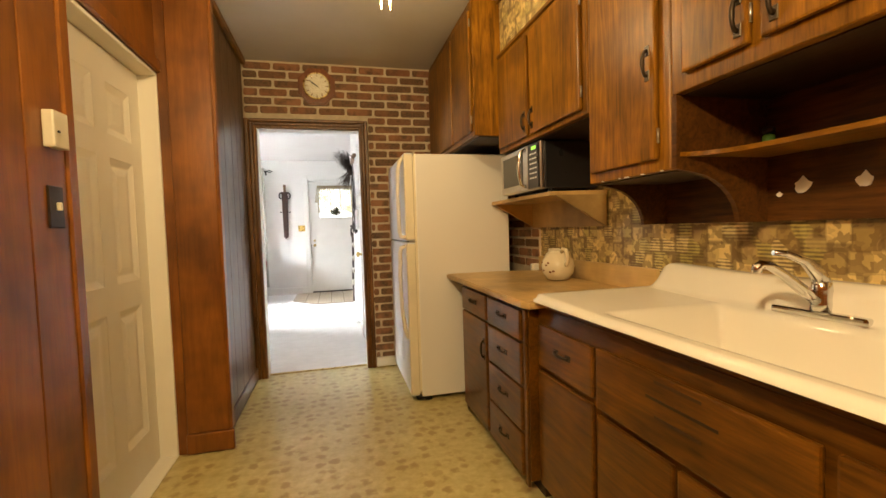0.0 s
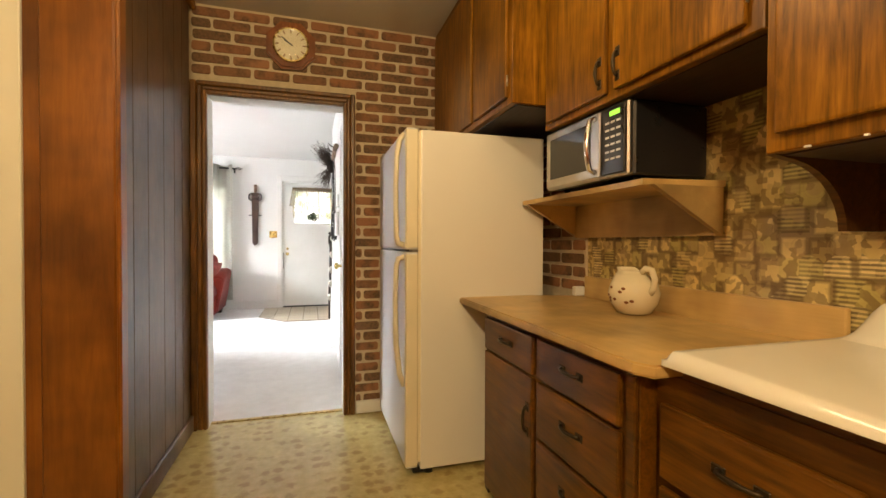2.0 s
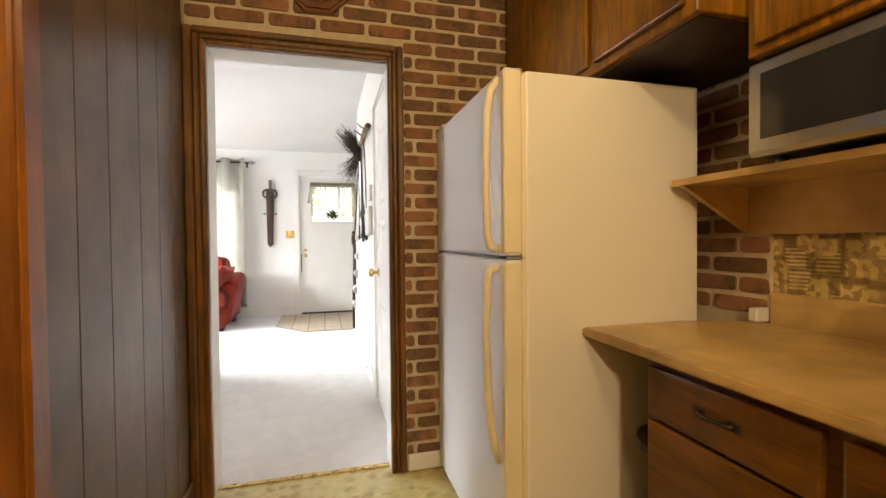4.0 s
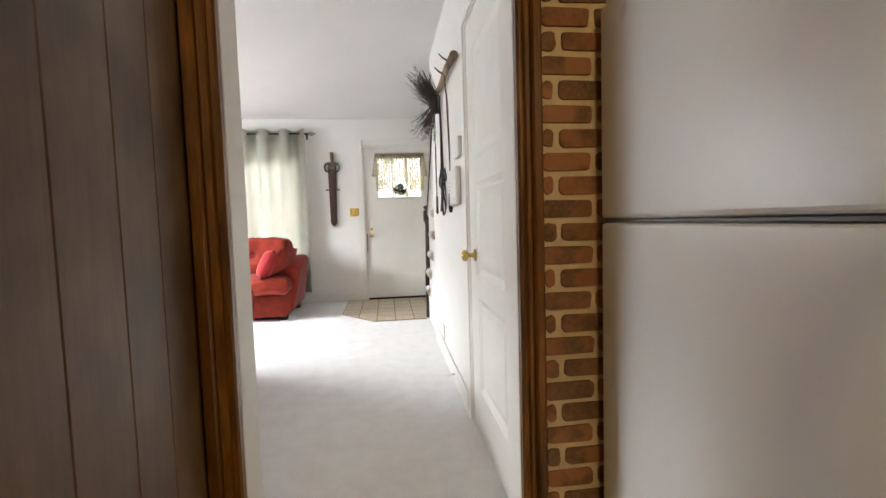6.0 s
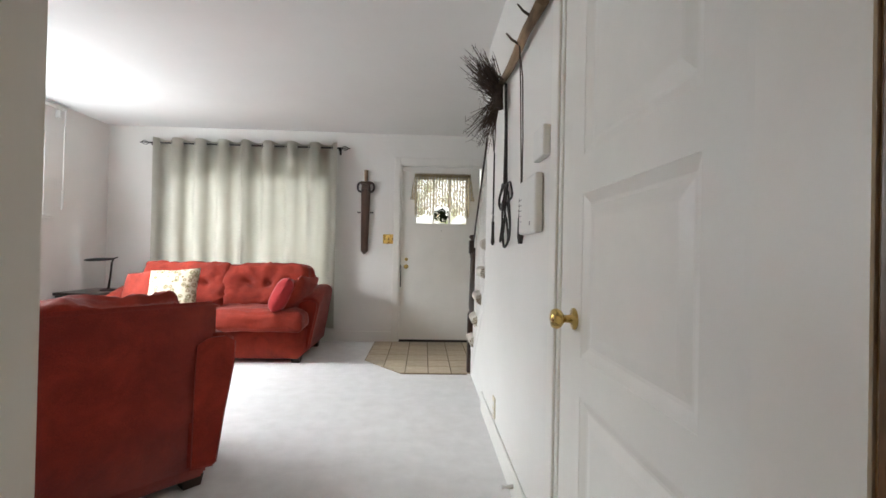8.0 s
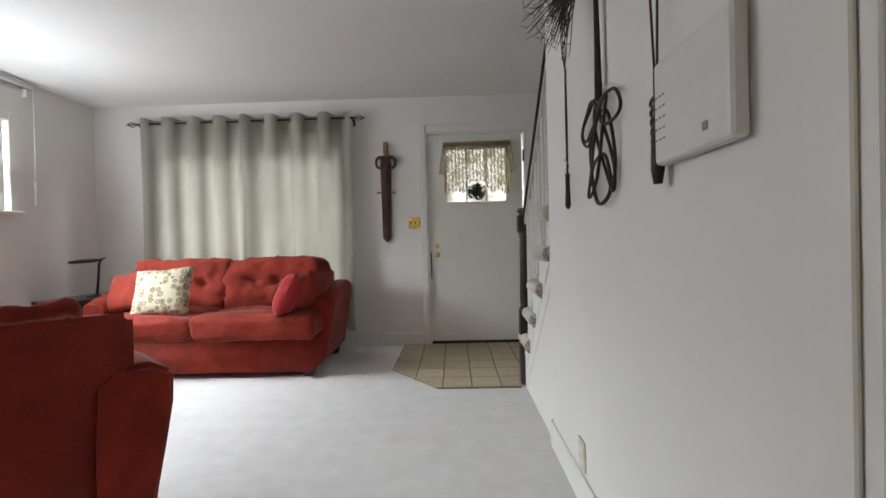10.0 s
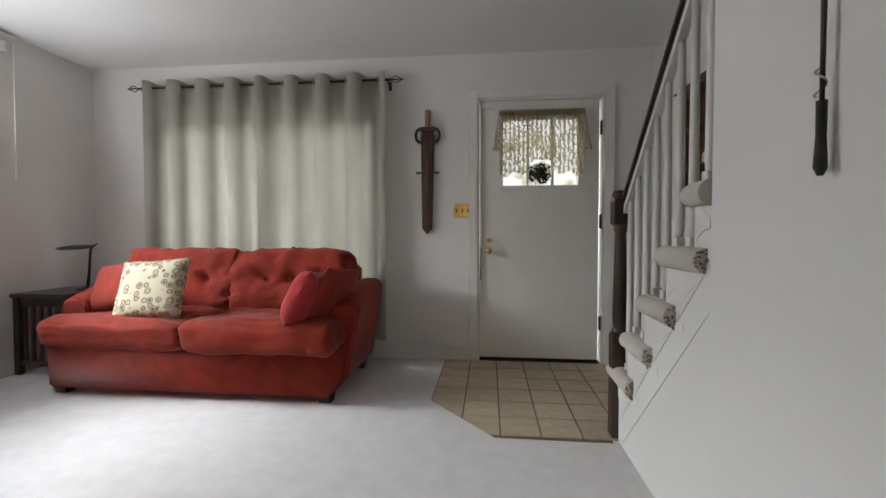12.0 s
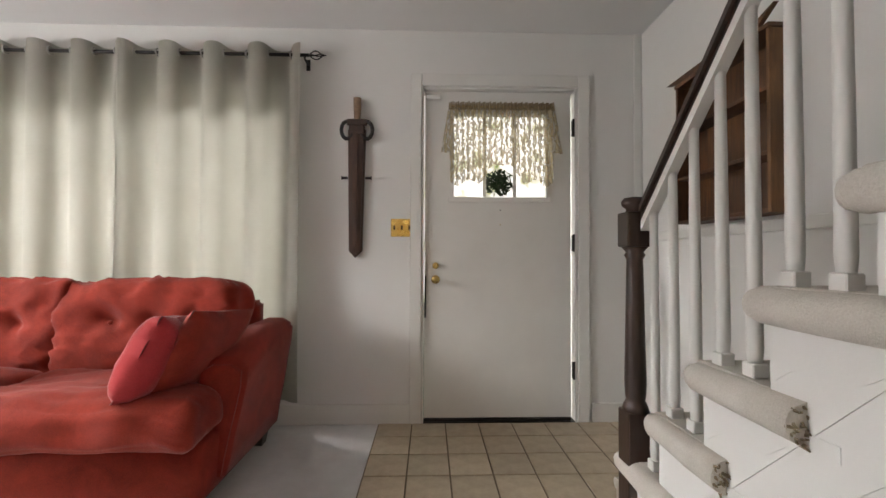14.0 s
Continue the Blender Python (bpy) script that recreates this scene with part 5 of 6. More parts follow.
for s_ in (-1, 1):
    bm = bmesh.new()
    tube(bm, [(0.36, 1.62, 2.255), (0.36 + s_ * 0.06, 1.62, 2.235), (0.36 + s_ * 0.11, 1.62, 2.25), (0.36 + s_ * 0.12, 1.62, 2.28)], 0.006, 8)
    part("arm", bm, "brass", cl)
    bm = bmesh.new()
    lathe(bm, [(0.012, 2.28), (0.026, 2.30), (0.034, 2.335), (0.026, 2.37), (0.004, 2.385)], (0.36 + s_ * 0.12, 1.62, 0), 16)
    part("bulb", bm, "bulb", cl, "glowing warm bulb")
    bm = bmesh.new()
    lathe(bm, [(0.002, 2.235), (0.006, 2.20), (0.009, 2.13), (0.005, 2.08), (0.001, 2.06)], (0.36 + s_ * 0.02, 1.62, 0), 8)
    part("glass_drop", bm, "china", cl)

# unseen pendant lamp, added to go with the kitchen's fill bulb
pdl = thing("unseen_pendant_lamp", (-0.30, -0.45, 2.15), "added brass ceiling lamp on a short rod, out of view", "lamp")
bm = bmesh.new()
tube(bm, [(-0.30, -0.45, CEIL - 0.001), (-0.30, -0.45, 2.30)], 0.006, 8)
part("rod", bm, "brass", pdl)
bm = bmesh.new()
lathe(bm, [(0.02, 2.26), (0.15, 2.28), (0.16, 2.29), (0.02, 2.32)], (-0.30, -0.45, 0), 24)
part("shade", bm, "brass", pdl)

# ---- living room things ----


def couch(name, loc, rz, width, label, seats=2, low=0.0, inset=0.17, back_top=0.79):
    """A stuffed sofa, front towards -y of its own: base, flared arms, loose seat and back cushions, block feet."""
    c = thing(name, loc, label, "sofa", group="red living room seating", local=True, rz=rz)
    w, d = width, 0.95
    hw = w / 2
    bm = bmesh.new()
    prism(bm, [(-hw + 0.12, 0.044), (hw - 0.12, 0.044), (hw - 0.105, 0.31), (-hw + 0.105, 0.31)], "y", -d / 2 + 0.045, d / 2 - 0.06)
    bmesh.ops.bevel(bm, geom=bm.edges[:], offset=0.018, segments=3, affect="EDGES")
    for f in bm.faces:
        f.smooth = True
    part("base", bm, "red", c)
    # arms flare outward and roll down towards the front
    for s_ in (-1, 1):
        bm = bmesh.new()
        n_, prof = 15, []
        rings = []
        for j in range(n_):
            t = j / (n_ - 1)
            y = -d / 2 + 0.25 + (d - 0.28) * t
            top = 0.580 + 0.110 * math.sin(min(1, t * 1.5 + 0.05) * math.pi / 2)
            ring = []
            for k in range(14):
                a = k / 13
                # cross-section from inside bottom, over the top, to outside bottom
                if a < 0.35:
                    px, pz = 0.21 - 0.02 * a, 0.10 + (top - 0.16) * a / 0.35
                elif a < 0.65:
                    b_ = (a - 0.35) / 0.30 * math.pi
                    px, pz = 0.1025 + 0.1025 * math.cos(b_), top - 0.06 + 0.06 * math.sin(b_)
                else:
                    q = (a - 0.65) / 0.35
                    px, pz = 0.0 + 0.09 * q, (top - 0.06) * (1 - q) + 0.085 * q
                wob = 0.006 * noise.noise((px * 6, y * 5, pz * 5 + s_ * 3))
                ring.append(bm.verts.new((s_ * (hw - px + wob), y, pz)))
            rings.append(ring)
        for r0, r1 in zip(rings, rings[1:]):
            for k in range(13):
                bm.faces.new((r0[k], r0[k + 1], r1[k + 1], r1[k])).smooth = True
            bm.faces.new((r0[13], r0[0], r1[0], r1[13])).smooth = True
        bm.faces.new(rings[0])
        bm.faces.new(rings[-1][::-1])
        bmesh.ops.recalc_face_normals(bm, faces=bm.faces[:])
        bmesh.ops.bevel(bm, geom=[e for e in bm.edges if len(e.link_faces) == 2 and e.calc_face_angle(0) > 1.0], offset=0.014, segments=2, affect="EDGES")
        part("arm", bm, "red", c)
    # back frame
    bm = bmesh.new()
    prism(bm, [(d / 2 - 0.27, 0.28), (d / 2 - 0.16, back_top - 0.02), (d / 2 - 0.03, back_top), (d / 2 - 0.05, 0.08), (d / 2 - 0.27, 0.08)], "x", -hw + inset, hw - inset)
    bmesh.ops.bevel(bm, geom=bm.edges[:], offset=0.02, segments=3, affect="EDGES")
    for f in bm.faces:
        f.smooth = True
    part("back_frame", bm, "red", c)
    sw_ = (w - 0.42) / seats
    tw = (w - 0.20) / seats
    for i in range(seats):
        cx = -w / 2 + 0.21 + sw_ * (i + 0.5)
        bm = bmesh.new()
        soft_box(bm, (tw + 0.006, 0.32, 0.185), 0.06, 20, (0.0, 0.012, 0.018), 0.020, 3.0 + i, Matrix.Translation((-w / 2 + 0.10 + tw * (i + 0.5), -d / 2 + 0.155, 0.392)))
        soft_box(bm, (sw_ + 0.01, 0.50, 0.17), 0.06, 18, (0.0, 0.0, 0.02), 0.022, 3.5 + i, Matrix.Translation((cx, -d / 2 + 0.42, 0.395)))
        part("seat_cushion", bm, "red", c)
        bm = bmesh.new()
        tilt = Matrix.Translation((cx, d / 2 - 0.285, 0.655 - low)) @ Matrix.Rotation(radians(-14), 4, "X")
        soft_box(bm, (sw_ + 0.05, 0.20, 0.48), 0.045, 28, (0.0, 0.045, 0.004), 0.031, 11.0 + i * 5, tilt, [(-0.42, 0.12, 0.055, 0.05), (0.05, 0.12, 0.055, 0.05), (0.5, 0.12, 0.055, 0.05), (-0.42, 0.12, 0.03, 0.11), (0.05, 0.12, 0.03, 0.11)])
        bk = part("back_cushion", bm, "red", c)
        for ux in (-0.42, 0.05, 0.5):
            bm = bmesh.new()
            bmesh.ops.create_icosphere(bm, subdivisions=2, radius=0.012)
            for v in bm.verts:
                v.co = tilt @ Vector((v.co.x + ux * sw_ / 2, v.co.y * 0.6 - 0.085, v.co.z + 0.12 * 0.235))
            part("button", bm, "red", bk)
    for sx in (-1, 1):
        for sy in (-1, 1):
            bm = bmesh.new()
            x_, y_ = sx * (hw - 0.17), sy * (d / 2 - 0.12)
            prism(bm, [(x_ - 0.045, y_ - 0.04), (x_ + 0.045, y_ - 0.04), (x_ + 0.045, y_ + 0.04), (x_ - 0.045, y_ + 0.04)], "z", 0.0, 0.052)
            for v in bm.verts:
                if v.co.z < 0.01:
                    v.co.x = x_ + (v.co.x - x_) * 0.8
                    v.co.y = y_ + (v.co.y - y_) * 0.8
            part("foot", bm, "rubber", c, "dark wooden block foot")
    return c


couch("sofa", (-2.11, 7.67, 0.004), 0, 2.10, "rust-red tufted two-seat sofa under the curtained window")
couch("loveseat", (-1.74, 4.89, 0.004), 228, 1.55, "rust-red loveseat seen from its dark back", low=0.06, inset=0.10, back_top=0.835)


def pillow(name, loc, size, rot, mat, label, knife=0.11):
    bm = bmesh.new()
    n_ = 16
    w, h = size
    for s_ in (-1, 1):
        g_ = []
        for i in range(n_ + 1):
            row = []
            for j in range(n_ + 1):
                u, v = 2 * i / n_ - 1, 2 * j / n_ - 1
                t = max(0.0, (1 - u ** 4) * (1 - v ** 4)) ** 0.55
                ear = 1 - 0.07 * (1 - abs(u)) * (abs(v) > 0.5) - 0.05 * (1 - v * v) * abs(u)
                row.append(bm.verts.new((u * w / 2 * (1 - 0.06 * (1 - v * v) * 0 - 0.05 * (1 - abs(v)) * abs(u)), s_ * (knife / 2 * t + 0.002) + 0.004 * noise.noise((u * 3, v * 3, s_ + loc[0])), v * h / 2 * (1 - 0.06 * (1 - abs(u)) * abs(v)))))
            g_.append(row)
        for i in range(n_):
            for j in range(n_):
                q = (g_[i][j], g_[i + 1][j], g_[i + 1][j + 1], g_[i][j + 1])
                bm.faces.new(q if s_ < 0 else q[::-1]).smooth = True
    bmesh.ops.remove_doubles(bm, verts=bm.verts[:], dist=0.0045)
    ob = new(name, to_mesh(name, bm, mat))
    ob.matrix_world = pose(*loc, *rot)
    return tagged(ob, label, "pillow")


pillow("throw_pillow", (-2.44, 7.40, 0.665), (0.46, 0.42), (-24, -4, 4), "print", "cream throw pillow with olive medallions on the sofa", 0.13)
pillow("throw_pillow", (-2.83, 7.56, 0.66), (0.38, 0.36), (-24, -8, -8), "red", "rust-red throw pillow against the sofa's arm", 0.14)
pillow("throw_pillow", (-1.25, 7.47, 0.645), (0.40, 0.38), (30, 5, 80), "red", "rust-red throw pillow tilted against the sofa's arm", 0.12)
pillow("throw_pillow", (-1.39, 7.37, 0.635), (0.33, 0.35), (26, 6, 100), "red_pillow", "crimson throw pillow tilted on the sofa", 0.17)


def curtain(name, x0, x1, label, seed):
    """One hanging panel with soft folds from grommets down to the hem."""
    c = thing(name, ((x0 + x1) / 2, LY1 - 0.09, 0.17), label, "curtain", group="front window curtains")
    bm = bmesh.new()
    nx, nz, folds = 120, 26, 4
    zt, zb = 2.31, 0.175
    g_ = []
    for i in range(nx + 1):
        row = []
        u = i / nx
        for j in range(nz + 1):
            v = j / nz
            z = zt + (zb - zt) * v
            ph = 2 * math.pi * folds * u
            amp = 0.046 * (1 - 0.25 * v)
            y = LY1 - 0.085 - (0.016 if seed > 2 else 0.0) * max(0.0, 1 - u * 6) - amp * math.cos(ph + 0.25 * math.sin(3 * v + seed)) + 0.014 * noise.noise((u * 9 + seed, v * 2.5, 0)) * v
            slit = math.exp(-((v - 0.19) / 0.09) ** 2) * 0.022
            x = x0 + (x1 - x0) * u - slit * (max(0.0, u * 8 - 7) if seed < 2 else 0.0) + 0.010 * math.sin(2 * ph) * (1 - v * 0.5) + 0.016 * noise.noise((u * 4, v * 2, seed + 3)) * v
            row.append(bm.verts.new((x, y, z + (0.010 * math.cos(ph) if j == 0 else 0))))
        g_.append(row)
    for i in range(nx):
        for j in range(nz):
            bm.faces.new((g_[i][j], g_[i][j + 1], g_[i + 1][j + 1], g_[i + 1][j])).smooth = True
    bmesh.ops.solidify(bm, geom=bm.faces[:], thickness=0.003)
    part("cloth", bm, "curtain", c)
    for k in range(folds * 2):
        u = (k + 0.5) / (folds * 2)
        bm = bmesh.new()
        x_ = x0 + (x1 - x0) * u
        pts = [(x_, LY1 - 0.085 + 0.021 * math.cos(a), 2.262 + 0.021 * math.sin(a)) for a in (2 * math.pi * q / 14 for q in range(15))]
        tube(bm, pts, 0.005, 6, False)
        part("grommet", bm, "steel", c, "steel grommet ring")
    return c


curtain("curtain", -3.13, -2.098, "sage grey-green grommet curtain, closed", 1.0)
curtain("curtain", -2.120, -1.06, "sage grey-green grommet curtain, closed", 4.0)
rd = thing("curtain_rod", (-2.1, LY1 - 0.085, 2.262), "dark iron curtain rod with cage finials", "curtain rod")
bm = bmesh.new()
tube(bm, [(-3.20, LY1 - 0.085, 2.262), (-1.02, LY1 - 0.085, 2.262)], 0.010, 10)
part("rod", bm, "iron", rd)
for s_, x_ in ((-1, -3.20), (1, -1.02)):
    bm = bmesh.new()
    for k in range(4):
        a = k * math.pi / 2
        pts = [(x_ + s_ * 0.085 * t, LY1 - 0.085 + 0.024 * math.sin(math.pi * t) * math.cos(a + t), 2.262 + 0.024 * math.sin(math.pi * t) * math.sin(a + t)) for t in (q / 8 for q in range(9))]
        tube(bm, pts, 0.0035, 6)
    tube(bm, [(x_ + s_ * 0.08, LY1 - 0.085, 2.262), (x_ + s_ * 0.105, LY1 - 0.085, 2.262)], [0.008, 0.002], 8)
    part("finial", bm, "iron", rd)
for x_ in (-3.165, -1.045):
    bm = bmesh.new()
    tube(bm, [(x_, LY1 - 0.001, 2.235), (x_, LY1 - 0.045, 2.235), (x_, LY1 - 0.085, 2.240), (x_, LY1 - 0.085, 2.252)], 0.006, 8)
    box(bm, x_ - 0.012, x_ + 0.012, LY1 - 0.006, LY1 - 0.001, 2.20, 2.27, bev=0.002)
    part("bracket", bm, "iron", rd)

# carved scabbard-like wall piece
sd = thing("wall_ornament", (-0.735, LY1 - 0.02, 1.03), "dark carved wooden sword in its scabbard hung on the wall", "ornament")
bm = bmesh.new()
prism(bm, [(-0.782, 1.075), (-0.744, 1.032), (-0.700, 1.075), (-0.682, 1.83), (-0.792, 1.83)], "y", LY1 - 0.034, LY1 - 0.006)
bmesh.ops.bevel(bm, geom=[e for e in bm.edges if e.verts[0].co.y < LY1 - 0.03 and e.verts[1].co.y < LY1 - 0.03], offset=0.012, segments=2, affect="EDGES")
part("scabbard", bm, "sword_wood", sd)
bm = bmesh.new()
prism(bm, [(-0.757, 1.12), (-0.744, 1.10), (-0.731, 1.12), (-0.727, 1.80), (-0.761, 1.80)], "y", LY1 - 0.042, LY1 - 0.0345)
part("blade_ridge", bm, "sword_wood", sd)
for s_ in (-1, 1):
    bm = bmesh.new()
    pts = [(-0.737 + s_ * (0.060 + 0.036 * math.cos(a)), LY1 - 0.026, 1.825 + 0.055 * math.sin(a)) for a in (2 * math.pi * k / 14 for k in range(15))]
    tube(bm, pts, 0.012, 8, False)
    part("guard_ring", bm, "iron", sd)
    bm = bmesh.new()
    tube(bm, [(-0.737 + s_ * 0.055, LY1 - 0.024, 1.527), (-0.737 + s_ * 0.085, LY1 - 0.024, 1.527), (-0.737 + s_ * 0.092, LY1 - 0.024, 1.527)], [0.008, 0.008, 0.013], 8)
    part("peg", bm, "iron", sd)
bm = bmesh.new()
box(bm, -0.800, -0.674, LY1 - 0.040, LY1 - 0.008, 1.855, 1.895, bev=0.012, seg=2)
box(bm, -0.785, -0.689, LY1 - 0.044, LY1 - 0.008, 1.80, 1.855, bev=0.010, seg=2)
part("cross_guard", bm, "sword_wood", sd)
bm = bmesh.new()
tube(bm, [(-0.735, LY1 - 0.026, 1.89), (-0.735, LY1 - 0.026, 1.95), (-0.735, LY1 - 0.026, 2.025)], [0.020, 0.023, 0.024], 12)
part("hilt", bm, "stick", sd)

# brass triple switch plate
sp_ = thing("switch_plate", (-0.45, LY1, 1.165), "brass triple switch plate beside the front door", "switch")
part_box("plate", "brass", sp_, (-0.525, -0.376, LY1 - 0.008, LY1 - 0.001, 1.165, 1.277), 0.003)
for k in range(3):
    part_box("toggle", "bronze", sp_, (-0.502 + 0.046 * k - 0.006, -0.502 + 0.046 * k + 0.006, LY1 - 0.020, LY1 - 0.0082, 1.207, 1.235), 0.002)

# lace valance and wreath on the front door's window
va = thing("valance", (0.165, LY1 - 0.02, 1.50), "beige lace valance gathered over the door's window", "valance")
bm = bmesh.new()
tube(bm, [(-0.165, LY1 - 0.02, 1.985), (0.50, LY1 - 0.02, 1.985)], 0.006, 8)
part("rod", bm, "brass", va)
bm = bmesh.new()
nx, nz = 130, 16
g_ = []
for i in range(nx + 1):
    u = i / nx
    row = []
    # the hem falls in swags with tails
    hem = 1.50 + 0.13 * math.exp(-((u - 0.5) / 0.13) ** 2) + 0.02 * math.sin(u * 11 * math.pi)
    if u < 0.07 or u > 0.93:
        hem = 1.69
    for j in range(nz + 1):
        v = j / nz
        z = 2.0 + (hem - 2.0) * v
        y = LY1 - 0.022 - 0.011 * math.sin(u * 2 * math.pi * 19) * (0.6 + 0.4 * v) - 0.012 * v
        row.append(bm.verts.new((-0.165 + 0.665 * u + (u - 0.5) * 0.10 * v, y, z)))
    g_.append(row)
for i in range(nx):
    for j in range(nz):
        bm.faces.new((g_[i][j], g_[i][j + 1], g_[i + 1][j + 1], g_[i + 1][j])).smooth = True
part("lace", bm, "lace", va)
bm = bmesh.new()
for i in range(60):
    u = i / 60
    box(bm, -0.165 + 0.665 * u, -0.165 + 0.665 * (u + 0.011), LY1 - 0.030 - 0.006 * (i % 2), LY1 - 0.014, 1.965, 2.005 + 0.004 * (i % 3))
part("gathered_heading", bm, "lace_heading", va, "dark gathered heading")
wr = thing("wreath", (0.16, LY1 + 0.09, 1.46), "dark green wreath hanging outside the door's window", "wreath")
bm = bmesh.new()
rg = random.Random(3)
for k in range(520):
    a, r_ = rg.uniform(0, 2 * math.pi), 0.008 + 0.070 * rg.random()
    c_ = Vector((0.165 + r_ * math.cos(a) * 1.3, LY1 + 0.085 + rg.uniform(-0.015, 0.015), 1.525 + r_ * math.sin(a) * 1.1))
    d1, d2 = Vector((rg.uniform(-1, 1), rg.uniform(-0.4, 0.4), rg.uniform(-1, 1))).normalized() * 0.022, Vector((rg.uniform(-1, 1), rg.uniform(-1, 1), rg.uniform(-1, 1))).normalized() * 0.008
    bm.faces.new([bm.verts.new(c_ - d1), bm.verts.new(c_ + d2), bm.verts.new(c_ + d1), bm.verts.new(c_ - d2)])
part("foliage", bm, "leaf", wr)

# end table and reading lamp beside the sofa
tb = thing("end_table", (-3.47, 7.86, 0.004), "black-brown slatted end table beside the sofa", "table", local=True)
bm = bmesh.new()
box(bm, -0.22, 0.22, -0.30, 0.30, 0.565, 0.595, bev=0.006)
part("tabletop", bm, "table_dark", tb)
bm = bmesh.new()
box(bm, -0.19, 0.19, -0.27, 0.27, 0.50, 0.5645)
part("apron", bm, "table_dark", tb)
for sx in (-1, 1):
    for sy in (-1, 1):
        part_box("leg", "table_dark", tb, (sx * 0.185 - 0.022, sx * 0.185 + 0.022, sy * 0.265 - 0.022, sy * 0.265 + 0.022, 0.0, 0.5645), 0.003)
for k in range(5):
    part_box("slat", "table_dark", tb, (-0.13 + 0.065 * k - 0.012, -0.13 + 0.065 * k + 0.012, -0.272, -0.258, 0.10, 0.4995), 0.002)
part_box("lower_rail", "table_dark", tb, (-0.162, 0.162, -0.276, -0.256, 0.07, 0.10), 0.002)
lp = thing("desk_lamp", (-3.36, 7.86, 0.60), "small black angled reading lamp on the end table", "lamp")
bm = bmesh.new()
lathe(bm, [(0.075, 0), (0.075, 0.012), (0.02, 0.022), (0.010, 0.03)], (-3.36, 7.86, 0.5995), 24)
part("foot", bm, "iron", lp)
bm = bmesh.new()
tube(bm, [(-3.36, 7.86, 0.62), (-3.345, 7.86, 0.72), (-3.335, 7.86, 0.84), (-3.33, 7.86, 0.905)], [0.012, 0.010, 0.009, 0.010], 10)
part("stem", bm, "iron", lp)
bm = bmesh.new()
lathe(bm, [(0.01, -0.016), (0.07, -0.014), (0.098, -0.004), (0.10, 0.004), (0.085, 0.014), (0.03, 0.020), (0.002, 0.021)], (0, 0, 0), 28)
bmesh.ops.transform(bm, verts=bm.verts[:], matrix=Matrix.Translation((-3.46, 7.86, 0.925)) @ Matrix.Rotation(radians(-4), 4, "Y") @ Matrix.Diagonal((1.55, 0.75, 1, 1)))
part("head", bm, "black", lp, "flat oval black lamp head")
bm = bmesh.new()
tube(bm, [(-3.33, 7.86, 0.90), (-3.31, 7.86, 0.94), (-3.27, 7.86, 0.955)], [0.009, 0.008, 0.006], 8)
part("joint", bm, "iron", lp)

# roller shade with wand on the side window
rs = thing("roller_shade", (LX0 + 0.05, 6.9, 2.0), "white shade with a hanging wand in the side window", "shade")
bm = bmesh.new()
tube(bm, [(LX0 + 0.045, 6.22, 2.43), (LX0 + 0.045, 7.62, 2.43)], 0.022, 12)
part("roller", bm, "shade", rs)
bm = bmesh.new()
tube(bm, [(LX0 + 0.06, 7.60, 2.42), (LX0 + 0.058, 7.60, 2.0), (LX0 + 0.056, 7.60, 1.62)], 0.005, 8)
tube(bm, [(LX0 + 0.056, 7.60, 1.62), (LX0 + 0.056, 7.60, 1.45), (LX0 + 0.056, 7.59, 1.42)], [0.010, 0.010, 0.007], 8)
part("wand", bm, "shade", rs)
part_box("bracket", "shade", rs, (LX0 + 0.002, LX0 + 0.05, 7.55, 7.57, 2.33, 2.40), 0.003)

# ---- right wall: branch rack with hanging tools ----
XW = LX1 - 0.001
rk = thing("branch_rack", (XW - 0.03, 4.95, 1.95), "driftwood branch rack with pegs on the white wall", "rack")
bm = bmesh.new()
tube(bm, [(XW - 0.03, 4.54, 1.945), (XW - 0.032, 4.8, 1.962), (XW - 0.03, 5.1, 1.955), (XW - 0.033, 5.4, 1.975), (XW - 0.03, 5.72, 1.965)], [0.021, 0.019, 0.020, 0.017, 0.015], 10)
for v in bm.verts:
    v.co += 0.004 * Vector((noise.noise(v.co * 12), noise.noise(v.co * 12 + Vector((5, 0, 0))), noise.noise(v.co * 12 + Vector((0, 7, 0)))))
part("branch", bm, "stick", rk)
for y_ in (4.66, 4.875, 5.245, 5.62):
    bm = bmesh.new()
    tube(bm, [(XW - 0.04, y_, 1.95), (XW - 0.075, y_ - 0.01, 1.965), (XW - 0.10, y_ - 0.02, 1.985)], [0.006, 0.005, 0.003], 6)
    part("peg", bm, "twig", rk)

# dry twig broom head
bmh = thing("twig_bundle", (XW - 0.06, 5.33, 1.75), "bundle of dry dark twigs hung on the rack", "dried twigs")
bm = bmesh.new()
rg = random.Random(11)
